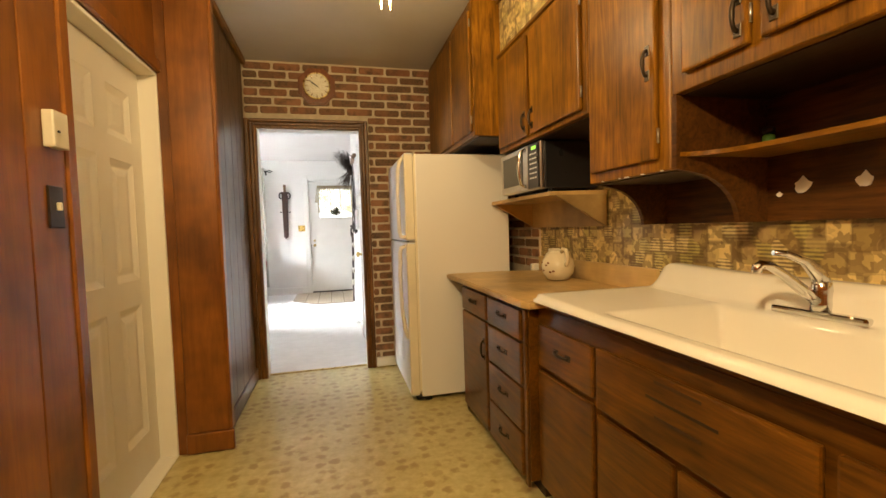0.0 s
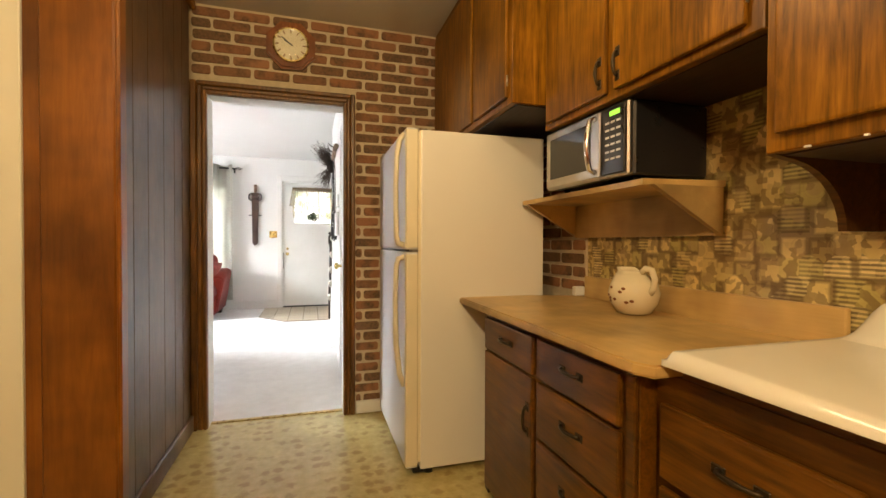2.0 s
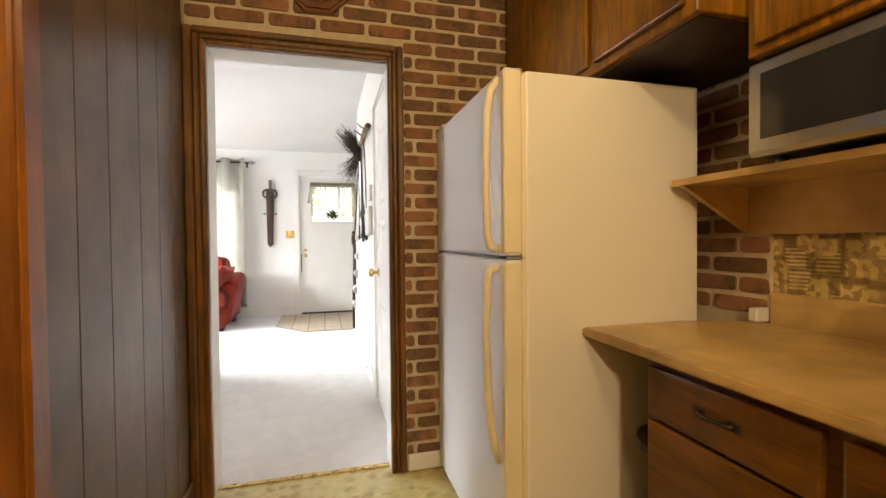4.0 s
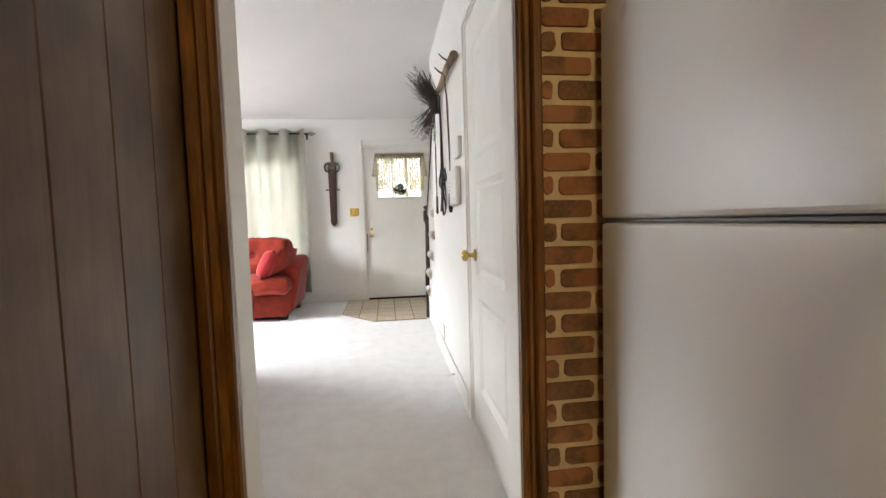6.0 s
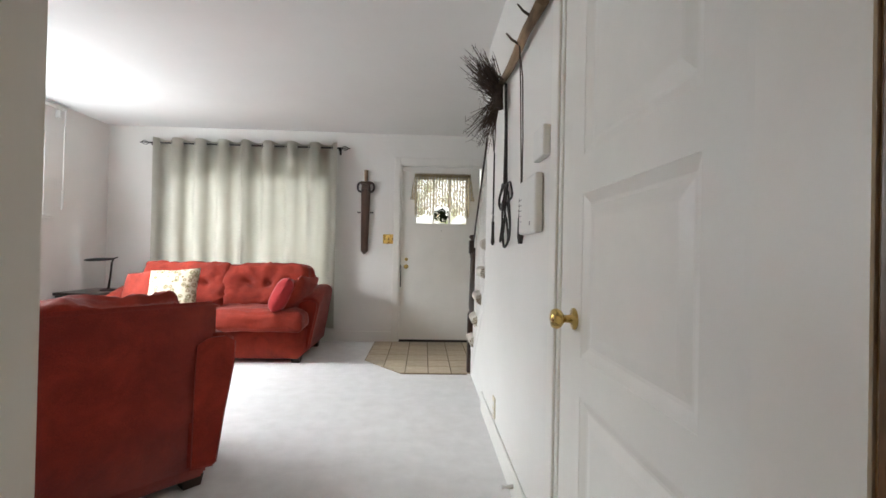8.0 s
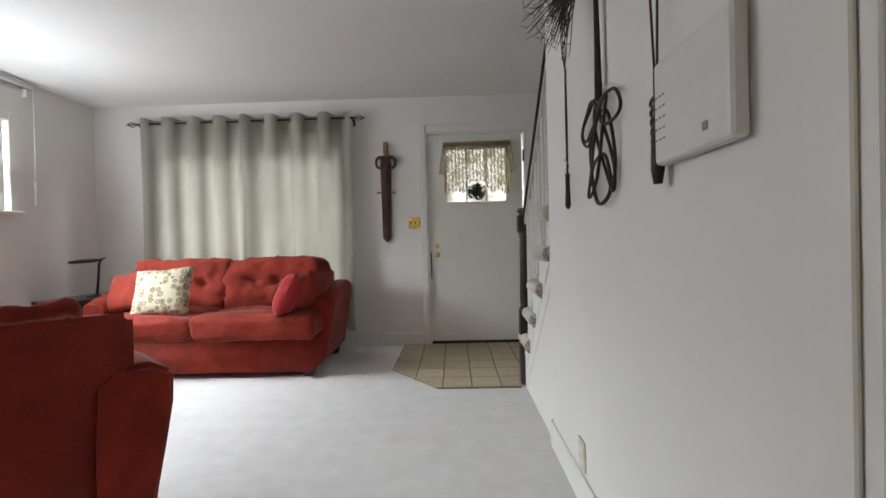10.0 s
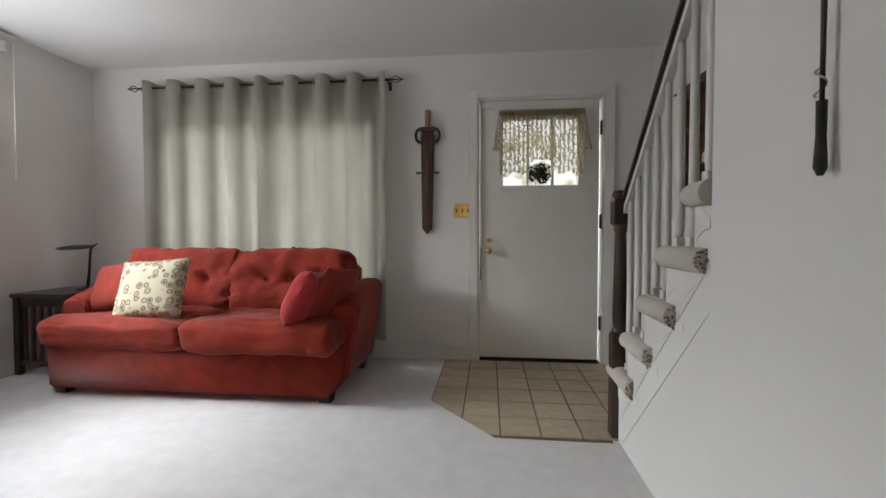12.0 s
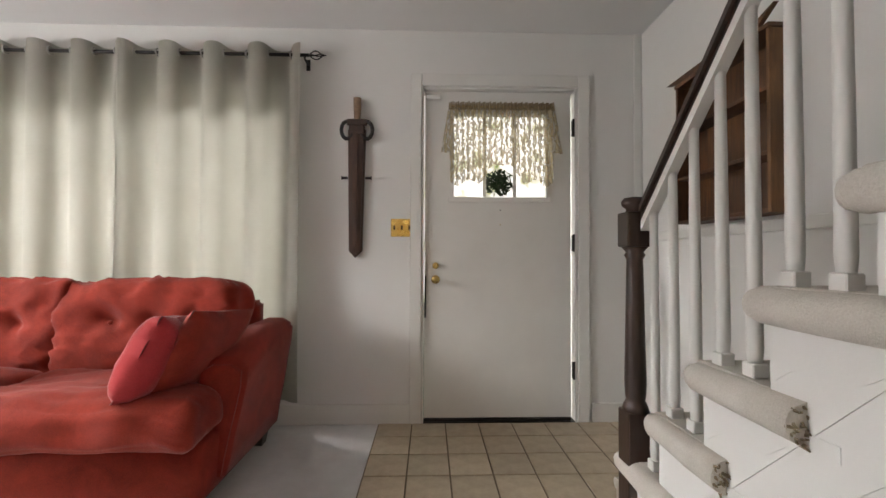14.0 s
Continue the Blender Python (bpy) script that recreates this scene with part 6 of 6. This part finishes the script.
for k in range(230):
    b0 = Vector((XW - 0.05 + rg.uniform(-0.012, 0.012), 5.33 + rg.uniform(-0.02, 0.02), 1.90 + rg.uniform(-0.05, 0.03)))
    up_ = rg.choice((1, 1, -1))
    dv = Vector((-abs(rg.gauss(0.30, 0.2)), rg.gauss(0.28, 0.3), up_ * rg.uniform(0.5, 1.0))).normalized()
    l_ = rg.uniform(0.14, 0.27)
    p1 = b0 + dv * l_ * 0.5 + Vector((rg.uniform(-0.012, 0.012), rg.uniform(-0.012, 0.012), 0))
    p2 = b0 + dv * l_ + Vector((rg.uniform(-0.03, 0.0), rg.uniform(-0.03, 0.03), rg.uniform(-0.015, 0.015)))
    tube(bm, [b0, p1, p2], [0.0028, 0.0021, 0.0011], 4)
    for q in range(3):
        s0 = p1.lerp(p2, rg.random())
        tube(bm, [s0, s0 + Vector((rg.uniform(-0.04, 0.005), rg.uniform(-0.03, 0.03), rg.uniform(-0.03, 0.04)))], [0.0012, 0.0007], 3)
for v in bm.verts:
    v.co.x = min(v.co.x, XW - 0.003)
tagged(part("twig_spray", bm, "twig", bmh), kind="stuff")
bm = bmesh.new()
tube(bm, [(XW - 0.05, 5.33, 1.83), (XW - 0.05, 5.33, 1.95)], [0.030, 0.024], 10)
part("binding", bm, "twig", bmh)


def rug_beater():
    rb = thing("rug_beater", (XW - 0.02, 5.27, 1.11), "black wire rug beater with looped head hung on the wall", "rug beater")
    y0 = 5.245
    bm = bmesh.new()
    tube(bm, [(XW - 0.028, y0, 1.93), (XW - 0.022, y0, 1.70), (XW - 0.020, y0, 1.42)], [0.007, 0.008, 0.012], 8)
    part("handle", bm, "iron", rb)
    loops = [(0.10, 1.385, 0.090, 0.040, -0.45), (-0.075, 1.378, 0.088, 0.046, 0.10), (0.085, 1.370, 0.078, 0.055, -0.62), (0.0, 1.250, 0.105, 0.140, 0.0), (0.0, 1.185, 0.080, 0.074, 0.0), (0.020, 1.280, 0.034, 0.160, 0.50), (-0.020, 1.280, 0.034, 0.160, -0.50)]
    for i, (dy, zc, ry, rz_, an) in enumerate(loops):
        bm = bmesh.new()
        pts = []
        for k in range(29):
            a = 2 * math.pi * k / 28
            u, v = ry * math.cos(a), rz_ * math.sin(a)
            pts.append((XW - 0.014 - 0.004 * (i % 3) - 0.003 * math.sin(3 * a), y0 + dy + u * math.cos(an) - v * math.sin(an), zc + u * math.sin(an) + v * math.cos(an)))
        tube(bm, pts, 0.0050, 7, False)
        part("loop", bm, "iron", rb)


rug_beater()
wk = thing("long_whisk", (XW - 0.02, 5.62, 1.12), "black long-handled wire whisk hung on the wall", "whisk")
bm = bmesh.new()
for k in range(4):
    a = k * math.pi / 4
    pts = [(XW - 0.022 - 0.004 * math.sin(math.pi * t) * math.cos(a), 5.62 + 0.034 * math.sin(math.pi * t) * math.cos(a + 0.4), 1.66 + 0.25 * t) for t in (q / 10 for q in range(11))]
    tube(bm, pts, 0.0018, 5)
part("wires", bm, "iron", wk)
bm = bmesh.new()
tube(bm, [(XW - 0.02, 5.62, 1.665), (XW - 0.02, 5.62, 1.45), (XW - 0.02, 5.62, 1.25)], [0.004, 0.005, 0.004], 8)
part("rod", bm, "iron", wk)
bm = bmesh.new()
pts = [(XW - 0.02 - 0.008 * math.cos(t * 9), 5.625 + 0.010 * math.sin(t * 9), 1.27 + 0.06 * t) for t in (q / 24 for q in range(25))]
tube(bm, pts, 0.0022, 5)
part("coil", bm, "steel", wk)
bm = bmesh.new()
tube(bm, [(XW - 0.02, 5.62, 1.262), (XW - 0.02, 5.62, 1.20), (XW - 0.02, 5.62, 1.14), (XW - 0.02, 5.62, 1.125)], [0.009, 0.0085, 0.0115, 0.005], 10)
part("grip", bm, "iron", wk)

wp = thing("wire_beater", (XW - 0.02, 4.875, 1.11), "wire toasting tool with a black wooden grip hung by a cord", "kitchen tool")
bm = bmesh.new()
for s_ in (-1, 1):
    tube(bm, [(XW - 0.04, 4.875, 1.95), (XW - 0.028, 4.875 + s_ * 0.02, 1.80), (XW - 0.022, 4.875 + s_ * 0.018, 1.55), (XW - 0.020, 4.875 + s_ * 0.006, 1.36)], 0.0028, 6)
part("cord", bm, "twig", wp)
bm = bmesh.new()
for k in range(5):
    pts = [(XW - 0.020 - 0.004 * k * 0.3, 4.875 + (0.028 - 0.004 * k) * math.cos(a), 1.30 - 0.022 * k + 0.012 * math.sin(a)) for a in (2 * math.pi * q / 12 for q in range(13))]
    tube(bm, pts, 0.004, 6, False)
part("coil", bm, "bronze", wp)
bm = bmesh.new()
tube(bm, [(XW - 0.022, 4.873, 1.36), (XW - 0.022, 4.871, 1.24), (XW - 0.022, 4.87, 1.225), (XW - 0.022, 4.87, 1.15), (XW - 0.022, 4.87, 1.12)], [0.005, 0.006, 0.012, 0.014, 0.009], 10)
part("grip", bm, "iron", wp)

# wall keypad, sensor and calendar sheet
kp = thing("wall_phone_box", (XW - 0.02, 4.65, 1.15), "white plastic phone box on the wall", "phone")
part_box("case", "plastic_white", kp, (XW - 0.032, XW, 4.60, 4.865, 1.155, 1.372), 0.014, seg=3)
rg = random.Random(2)
for r_ in range(5):
    for c_ in range(3):
        part_box("key", "ink", kp, (XW - 0.0328, XW - 0.0318, 4.855 - 0.016 * c_ - 0.010, 4.855 - 0.016 * c_ - 0.001, 1.205 + 0.022 * r_, 1.209 + 0.022 * r_))
part_box("mark", "ink", kp, (XW - 0.0328, XW - 0.0318, 4.665, 4.68, 1.185, 1.20))
sn = thing("door_chime", (XW - 0.02, 4.56, 1.41), "small white plastic box above the phone", "sensor")
part_box("case", "plastic_white", sn, (XW - 0.028, XW, 4.52, 4.66, 1.412, 1.520), 0.008, seg=2)
wo = thing("wall_outlet", (XW, 5.56, 0.13), "ivory duplex outlet low on the white wall", "outlet")
part_box("plate", "plastic_ivory", wo, (XW - 0.006, XW, 5.525, 5.60, 0.145, 0.26), 0.002)
for z_ in (0.175, 0.222):
    part_box("socket", "plastic_white", wo, (XW - 0.0085, XW - 0.0062, 5.545, 5.58, z_ - 0.014, z_ + 0.014), 0.001)
ds = thing("door_stop", (XW - 0.05, 4.96, 0.06), "small white spring door stop on the baseboard", "door stop")
bm = bmesh.new()
tube(bm, [(LX1 - 0.0132, 4.96, 0.07), (LX1 - 0.05, 4.96, 0.07), (LX1 - 0.065, 4.96, 0.07)], [0.010, 0.007, 0.011], 10)
part("spring", bm, "plastic_white", ds)

# ---- stairs ----
st = thing("stairs", (0.74, 6.6, 0.004), "white carpeted stairs with open balusters", "stairs", kind="structure")
RISE, GO = 0.2030, 0.2145
N0Y, N0Z = 7.298, 0.168
SKX = LX1 + 0.012
for i in range(11):
    ny, nz = N0Y - GO * i, N0Z + RISE * i
    if nz > 2.3:
        break
    x0 = 0.457 if i == 0 else (SKX + 0.012 if ny > WEND + 0.1 else LX1 + WALLT + 0.002)
    part_box("riser", "stair_carpet", st, (x0, SX1 - 0.002, ny - 0.045, ny - 0.025, max(0.004, nz - RISE), nz - 0.03))
    bm = bmesh.new()
    xe = x0 if i == 0 or ny < WEND + 0.1 else 0.400
    back = max(ny - GO - 0.03, WEND + 0.022) if ny > WEND + 0.1 else ny - GO - 0.03
    n_ = 8
    pts = [(back, nz - 0.03), (back, nz), (ny - 0.02, nz)] + [(ny - 0.02 + 0.022 * math.sin(math.pi * k / n_), nz - 0.022 + 0.022 * math.cos(math.pi * k / n_)) for k in range(1, n_)] + [(ny - 0.02, nz - 0.044)]
    prism(bm, pts, "x", xe if ny > WEND + 0.1 else LX1 + WALLT + 0.002, SX1 - 0.002)
    for v in bm.verts:
        v.co.z += 0.003 * noise.noise(v.co * 9)
    tr_ = part("tread", bm, "stair_carpet", st, "tread wrapped in off-white carpet")
    if 0 < i and ny > WEND + 0.1:
        # carpet rolled round the tread's open end, frayed at its back
        ya = max(ny - 0.335, WEND + 0.024)
        bm = bmesh.new()
        ys_ = [ny + 0.012, ny + 0.004, ny - 0.02, ny - 0.10, (ny - 0.10 + ya) / 2, ya]
        tube(bm, [(0.398, y_, nz - 0.041) for y_ in ys_], [0.014, 0.030, 0.037, 0.039, 0.040, 0.041], 14)
        for v in bm.verts:
            v.co += 0.004 * Vector((noise.noise(v.co * 16), 0, noise.noise(v.co * 16 + Vector((3, 0, 0)))))
        roll = part("carpet_end", bm, "stair_carpet", tr_)
        if ya > WEND + 0.03:
            rf = random.Random(40 + i)
            bm = bmesh.new()
            for k in range(46):
                a_, q = rf.uniform(0, 2 * math.pi), 0.040 * math.sqrt(rf.random())
                p_ = Vector((0.398 + q * math.cos(a_), ya, nz - 0.041 + q * math.sin(a_)))
                tube(bm, [p_ + Vector((0, 0.004, 0)), p_ + Vector((rf.uniform(-0.006, 0.006), -rf.uniform(0.004, 0.014), rf.uniform(-0.008, 0.004)))], [0.0045, 0.0015], 4)
            part("frayed_edge", bm, "fray", st, "frayed brown carpet backing")
# closed side under the treads, stepped at its top
pts = [(WEND + 0.021, 0.004), (6.962, 0.004), (6.962, N0Z + RISE - 0.046)]
for i in range(1, 7):
    ny, nz = N0Y - GO * i, N0Z + RISE * i
    y_r = max(ny - GO - 0.035, WEND + 0.021)
    pts.append((min(pts[-1][0], 6.962), nz - 0.046))
    pts.append((y_r, nz - 0.046))
    if y_r <= WEND + 0.022:
        break
bm = bmesh.new()
prism(bm, pts, "x", SKX, SKX + 0.03)
part("stringer", bm, "wall_white", st, "white stair side")
slope = RISE / GO
for dz_ in (0.055, -0.085):
    bm = bmesh.new()
    z0_ = max(0.02, 0.05 + dz_)
    y0_ = 6.955 - (z0_ - 0.05 - dz_) / slope
    prism(bm, [(y0_, z0_), (y0_, z0_ + 0.012), (WEND + 0.022, z0_ + 0.012 + (y0_ - WEND - 0.022) * slope), (WEND + 0.022, z0_ + (y0_ - WEND - 0.022) * slope)], "x", SKX - 0.003, SKX - 0.0005)
    part("skirt_moulding", bm, "wall_white", st)
for i in range(1, 6):
    # thin scroll-cut bracket below each tread end
    ny, nz = N0Y - GO * i, N0Z + RISE * i
    ya = max(ny - 0.40, WEND + 0.023)
    if ny - 0.12 < ya:
        break
    low = []
    for k in range(25):
        t = k / 24
        y_ = ny - 0.05 - 0.35 * t
        if y_ < ya:
            break
        low.append((y_, nz - 0.185 + 0.11 * t + 0.016 * math.sin(t * math.pi * 3.2)))
    bm = bmesh.new()
    prism(bm, [(low[-1][0], low[-1][1] + 0.03), (low[0][0], nz - 0.065)] + low if low[-1][1] < nz - 0.07 else [(low[0][0], nz - 0.065)] + low, "x", SKX - 0.0022, SKX - 0.0006)
    part("scroll_bracket", bm, "wall_white", st)

# newel, rail and balusters
nw = thing("stair_newel", (0.41, 7.0, 0.004), "dark turned newel post at the foot of the stairs", "newel post")
NX, NY = 0.41, 7.01
part_box("base", "rail_dark", nw, (NX - 0.042, NX + 0.042, NY - 0.042, NY + 0.042, 0.004, 0.525), 0.006, seg=2)
bm = bmesh.new()
lathe(bm, [(0.044, 0.525), (0.038, 0.545), (0.030, 0.56), (0.033, 0.575), (0.035, 0.62), (0.031, 0.80), (0.027, 1.0), (0.026, 1.03), (0.034, 1.045), (0.028, 1.055), (0.042, 1.072)], (NX, NY, 0), 24)
part("turned_shaft", bm, "rail_dark", nw)
part_box("block", "rail_dark", nw, (NX - 0.042, NX + 0.042, NY - 0.042, NY + 0.042, 1.0725, 1.19), 0.008, seg=2)
bm = bmesh.new()
lathe(bm, [(0.030, 1.1902), (0.026, 1.20), (0.040, 1.212), (0.043, 1.225), (0.034, 1.238), (0.004, 1.243)], (NX, NY, 0), 24)
part("cap", bm, "rail_dark", nw)

RY0, RZ0, RSL = 6.965, 1.17, 0.96
RX = 0.425


def rail_z(y):
    return RZ0 + (RY0 - y) * RSL


hr = thing("handrail", (RX, 6.5, 1.16), "dark wooden handrail with a white strip below it", "handrail")
bm = bmesh.new()
ye = 5.9
for s_ in ((-0.028, 0.028, -0.012, 0.040, "rail"),):
    a, b_ = rail_z(RY0), rail_z(ye)
    prism(bm, [(RY0, a - 0.012), (RY0, a + 0.042), (ye, b_ + 0.042), (ye, b_ - 0.012)], "x", RX - 0.028, RX + 0.028)
bmesh.ops.bevel(bm, geom=[e for e in bm.edges if abs(e.verts[0].co.x - e.verts[1].co.x) < 1e-6], offset=0.012, segments=2, affect="EDGES")
part("rail", bm, "rail_dark", hr)
bm = bmesh.new()
prism(bm, [(RY0, a - 0.045), (RY0, a - 0.0125), (ye, b_ - 0.0125), (ye, b_ - 0.045)], "x", RX - 0.016, RX + 0.016)
part("fillet", bm, "trim_white", hr, "white strip under the rail")

bl = None
ymid = []
for i in range(1, 6):
    ny, nz = N0Y - GO * i, N0Z + RISE * i
    for off in (0.060, 0.165):
        y_ = ny - off
        if y_ > 6.94 or y_ < WEND - 0.1:
            continue
        ymid.append((y_, nz))
for y_, nz in ymid:
    b_ = thing("baluster", (RX + 0.005, y_, nz), "slim white painted stair baluster", "baluster", group="stair balusters")
    h = rail_z(y_) - 0.035
    bm = bmesh.new()
    box(bm, RX - 0.013, RX + 0.023, y_ - 0.018, y_ + 0.018, nz - 0.002, nz + 0.03, bev=0.003)
    part("foot_block", bm, "trim_white", b_)
    bm = bmesh.new()
    tube(bm, [(RX + 0.005, y_, nz + 0.029), (RX + 0.005, y_, nz + 0.06), (RX + 0.005, y_, nz + 0.3), (RX + 0.004, y_, h)], [0.014, 0.0165, 0.0155, 0.0125], 12)
    part("shaft", bm, "trim_white", b_)

# curio shelf on the stair wall, peaked roof with pointed ends
cu = thing("curio_shelf", (SX1 - 0.06, 7.43, 1.22), "brown wooden house-shaped curio shelf on the stair wall", "shelf")
CY0, CY1, CZ0, CZ1 = 7.115, 7.695, 1.205, 1.885
part_box("back", "shelf_wood", cu, (SX1 - 0.010, SX1 - 0.001, CY0, CY1, CZ0, CZ1))
part_box("side", "shelf_wood_lit", cu, (SX1 - 0.115, SX1 - 0.0105, CY0 - 0.016, CY0, CZ0, CZ1), 0.002)
part_box("side", "shelf_wood", cu, (SX1 - 0.115, SX1 - 0.0105, CY1, CY1 + 0.016, CZ0, CZ1), 0.002)
for z_ in (CZ0, 1.42, 1.66):
    part_box("shelf", "shelf_wood", cu, (SX1 - 0.112, SX1 - 0.0105, CY0 + 0.0005, CY1 - 0.0005, z_, z_ + 0.016), 0.002)
part_box("top_board", "shelf_wood", cu, (SX1 - 0.120, SX1 - 0.002, CY0 - 0.02, CY1 + 0.02, CZ1 + 0.0005, CZ1 + 0.018), 0.002)
bm = bmesh.new()
prism(bm, [(7.070, 1.962), (7.16, 1.906), (7.69, 1.904), (7.785, 1.928), (7.69, 1.930), (7.16, 1.936)], "x", SX1 - 0.120, SX1 - 0.100)
part("pointed_crest", bm, "shelf_wood", cu, "dark crest board with pointed ends")
fg = thing("figurine", (SX1 - 0.06, 7.45, 1.436), "small black and white bottle figure on the curio shelf", "figurine")
bm = bmesh.new()
lathe(bm, [(0.020, 0), (0.022, 0.01), (0.021, 0.055), (0.012, 0.07)], (SX1 - 0.06, 7.45, 1.4362), 14)
part("body", bm, "plastic_white", fg)
bm = bmesh.new()
lathe(bm, [(0.0115, 0.0705), (0.014, 0.085), (0.010, 0.105), (0.002, 0.115)], (SX1 - 0.06, 7.45, 1.4362), 14)
part("top", bm, "black", fg)
trim("trim_chair_rail", "trim_white", [(SX1 - 0.014, SX1 - 0.001, 6.2, 8.28, 1.14, 1.19)], "white ledge along the stair wall", 0.003)
trim("trim_wall_corner", "trim_white", [(SX1 - 0.055, SX1 - 0.002, LY1 - 0.012, LY1 - 0.001, 0.13, CEIL - 0.001)], "white corner strip beside the stairs", 0.003)

# ---- entry tiles ----
TZ = 0.0085
ent = thing("entry_floor", (0.2, 7.6, 0.004), "square beige ceramic tiles inside the front door", "tiled floor", kind="structure")
bm = bmesh.new()
prism(bm, [(-0.594, 8.283), (-0.594, 7.40), (-0.21, 6.93), (0.365, 6.93), (0.365, 7.06), (0.456, 7.06), (0.456, 7.20), (SX1 - 0.002, 7.20), (SX1 - 0.002, 8.283)], "z", 0.0042, TZ - 0.001)
part("grout_bed", bm, "grout", ent, "brown grout")
TS, TL = 0.2050, 0.2265
cut = lambda x, y: (x + 0.60) * 0.47 + (y - 7.40) * 0.39 >= 0.0
whole = bmesh.new()
box(whole, -TS / 2 + 0.004, TS / 2 - 0.004, -TL / 2 + 0.004, TL / 2 - 0.004, -0.003, 0.003)
bmesh.ops.bevel(whole, geom=[e for e in whole.edges if min(v.co.z for v in e.verts) > 0], offset=0.002, segments=1, affect="EDGES")
tile_mesh = to_mesh("tile", whole, "tile")
for i in range(9):
    for j in range(7):
        x0, y0 = -0.592 + TS * i, 8.3085 - TL * (j + 1)
        x1, y1 = x0 + TS, min(y0 + TL, 8.283)
        xc, yc = x0 + TS / 2, y0 + TL / 2
        lim = 7.20 if xc > 0.456 else 6.93
        xr, yl = min(x1, SX1 - 0.003), max(y0, lim)
        if xr - x0 < 0.03 or y1 - yl < 0.03:
            continue
        quad = [(x0 + 0.004, yl + 0.004), (xr - 0.004, yl + 0.004), (xr - 0.004, y1 - 0.004), (x0 + 0.004, y1 - 0.004)]
        if xr == x1 and yl == y0 and y1 == y0 + TL and all(cut(*q) for q in quad):
            ob = new("tile", tile_mesh)
            ob.location = Vector((xc, yc, TZ + 0.001)) - ORIGIN[ent]
            ob.parent = ent
            continue
        out = []
        for p, q in zip(quad, quad[1:] + quad[:1]):
            cp, cq = (p[0] + 0.60) * 0.47 + (p[1] - 7.40) * 0.39, (q[0] + 0.60) * 0.47 + (q[1] - 7.40) * 0.39
            if cp >= 0:
                out.append(p)
            if cp * cq < 0:
                t = cp / (cp - cq)
                out.append((p[0] + t * (q[0] - p[0]), p[1] + t * (q[1] - p[1])))
        if len(out) >= 3:
            bm = bmesh.new()
            prism(bm, out, "z", TZ - 0.002, TZ + 0.004)
            part("tile", bm, "tile", ent)

# ---- bricks ----
bw = bpy.data.objects["wall_brick_kitchen"]
BL, BH, PX, PZ = 0.2025, 0.0510, 0.2185, 0.0668
brick_meshes = {}


def brick_mesh(length, variant):
    key = (round(length, 3), variant)
    if key not in brick_meshes:
        b = bmesh.new()
        rr = random.Random(variant * 97 + int(length * 1000))
        r_ = 0.012
        h, l_ = BH / 2, length / 2
        pts = []
        for sx, sz in ((1, 1), (-1, 1), (-1, -1), (1, -1)):
            a0 = {(1, 1): 0, (-1, 1): 90, (-1, -1): 180, (1, -1): 270}[(sx, sz)]
            for k in range(3):
                a = radians(a0 + 45 * k)
                pts.append((sx * (l_ - r_) + r_ * math.cos(a) + rr.uniform(-0.002, 0.002), sz * (h - r_) + r_ * math.sin(a) + rr.uniform(-0.002, 0.002)))
        rings = []
        for y, k in ((0.004, 1.0), (-0.0015, 1.0), (-0.0055, 0.955)):
            rings.append([b.verts.new((x * (k if abs(k - 1) < 1e-6 else 1 - (1 - k) * 0.35), y, z * k)) for x, z in pts])
        n = len(pts)
        for r0, r1 in zip(rings, rings[1:]):
            for k in range(n):
                b.faces.new((r0[k], r0[(k + 1) % n], r1[(k + 1) % n], r1[k])).smooth = True
        b.faces.new(rings[-1])
        bmesh.ops.recalc_face_normals(b, faces=b.faces[:])
        brick_meshes[key] = to_mesh("brick", b, "brick")
    return brick_meshes[key]


rg = random.Random(21)
rows = int(CEIL / PZ) + 1
for j in range(rows):
    zc = 0.10 + PZ * j + BH / 2 - 0.10
    if zc + BH / 2 > CEIL or zc < 0.09:
        continue
    x = KX0 + 0.004 - (PX / 2 if j % 2 else 0) + rg.uniform(-0.006, 0.006)
    while x < KX1:
        a, b_ = max(x, KX0 + 0.004), min(x + BL, KX1 - 0.004)
        x += PX
        spans = [(a, b_)]
        if zc < DTOP + 0.105:
            lo_, hi_ = DL - 0.092, DR + 0.078
            spans = [(a, min(b_, lo_)), (max(a, hi_), b_)]
        for s0, s1 in spans:
            if s1 - s0 < 0.03:
                continue
            l_ = round((s1 - s0) / 0.01) * 0.01
            ob = new("brick", brick_mesh(min(l_, s1 - s0 + 0.004), rg.randrange(4)))
            ob.parent = bw
            ob.location = ((s0 + s1) / 2, KY1 + 0.001, zc)
            ob.rotation_euler = (rg.uniform(-0.012, 0.012), rg.uniform(-0.008, 0.008), 0)
# a brick return on the right wall beside the refrigerator
br = structure("wall_brick_return", "mortar", [(KX1 - 0.012, KX1 - 0.0005, 2.405, KY1, 0, 1.66)], "brick facing behind the refrigerator", "brick wall")
for j in range(24):
    zc = 0.86 + PZ * j + BH / 2
    if zc > 1.63:
        break
    for k in range(3):
        yc = 2.41 + 0.105 + PX * k - (PX / 2 if j % 2 else 0)
        l_ = BL
        y0, y1 = max(yc - BL / 2, 2.41), min(yc + BL / 2, 2.9)
        if y1 - y0 < 0.04:
            continue
        ob = new("brick", brick_mesh(round((y1 - y0) / 0.01) * 0.01, rg.randrange(4)))
        ob.parent = br
        ob.location = (KX1 - 0.013, (y0 + y1) / 2, zc)
        ob.rotation_euler = (0, 0, -math.pi / 2)
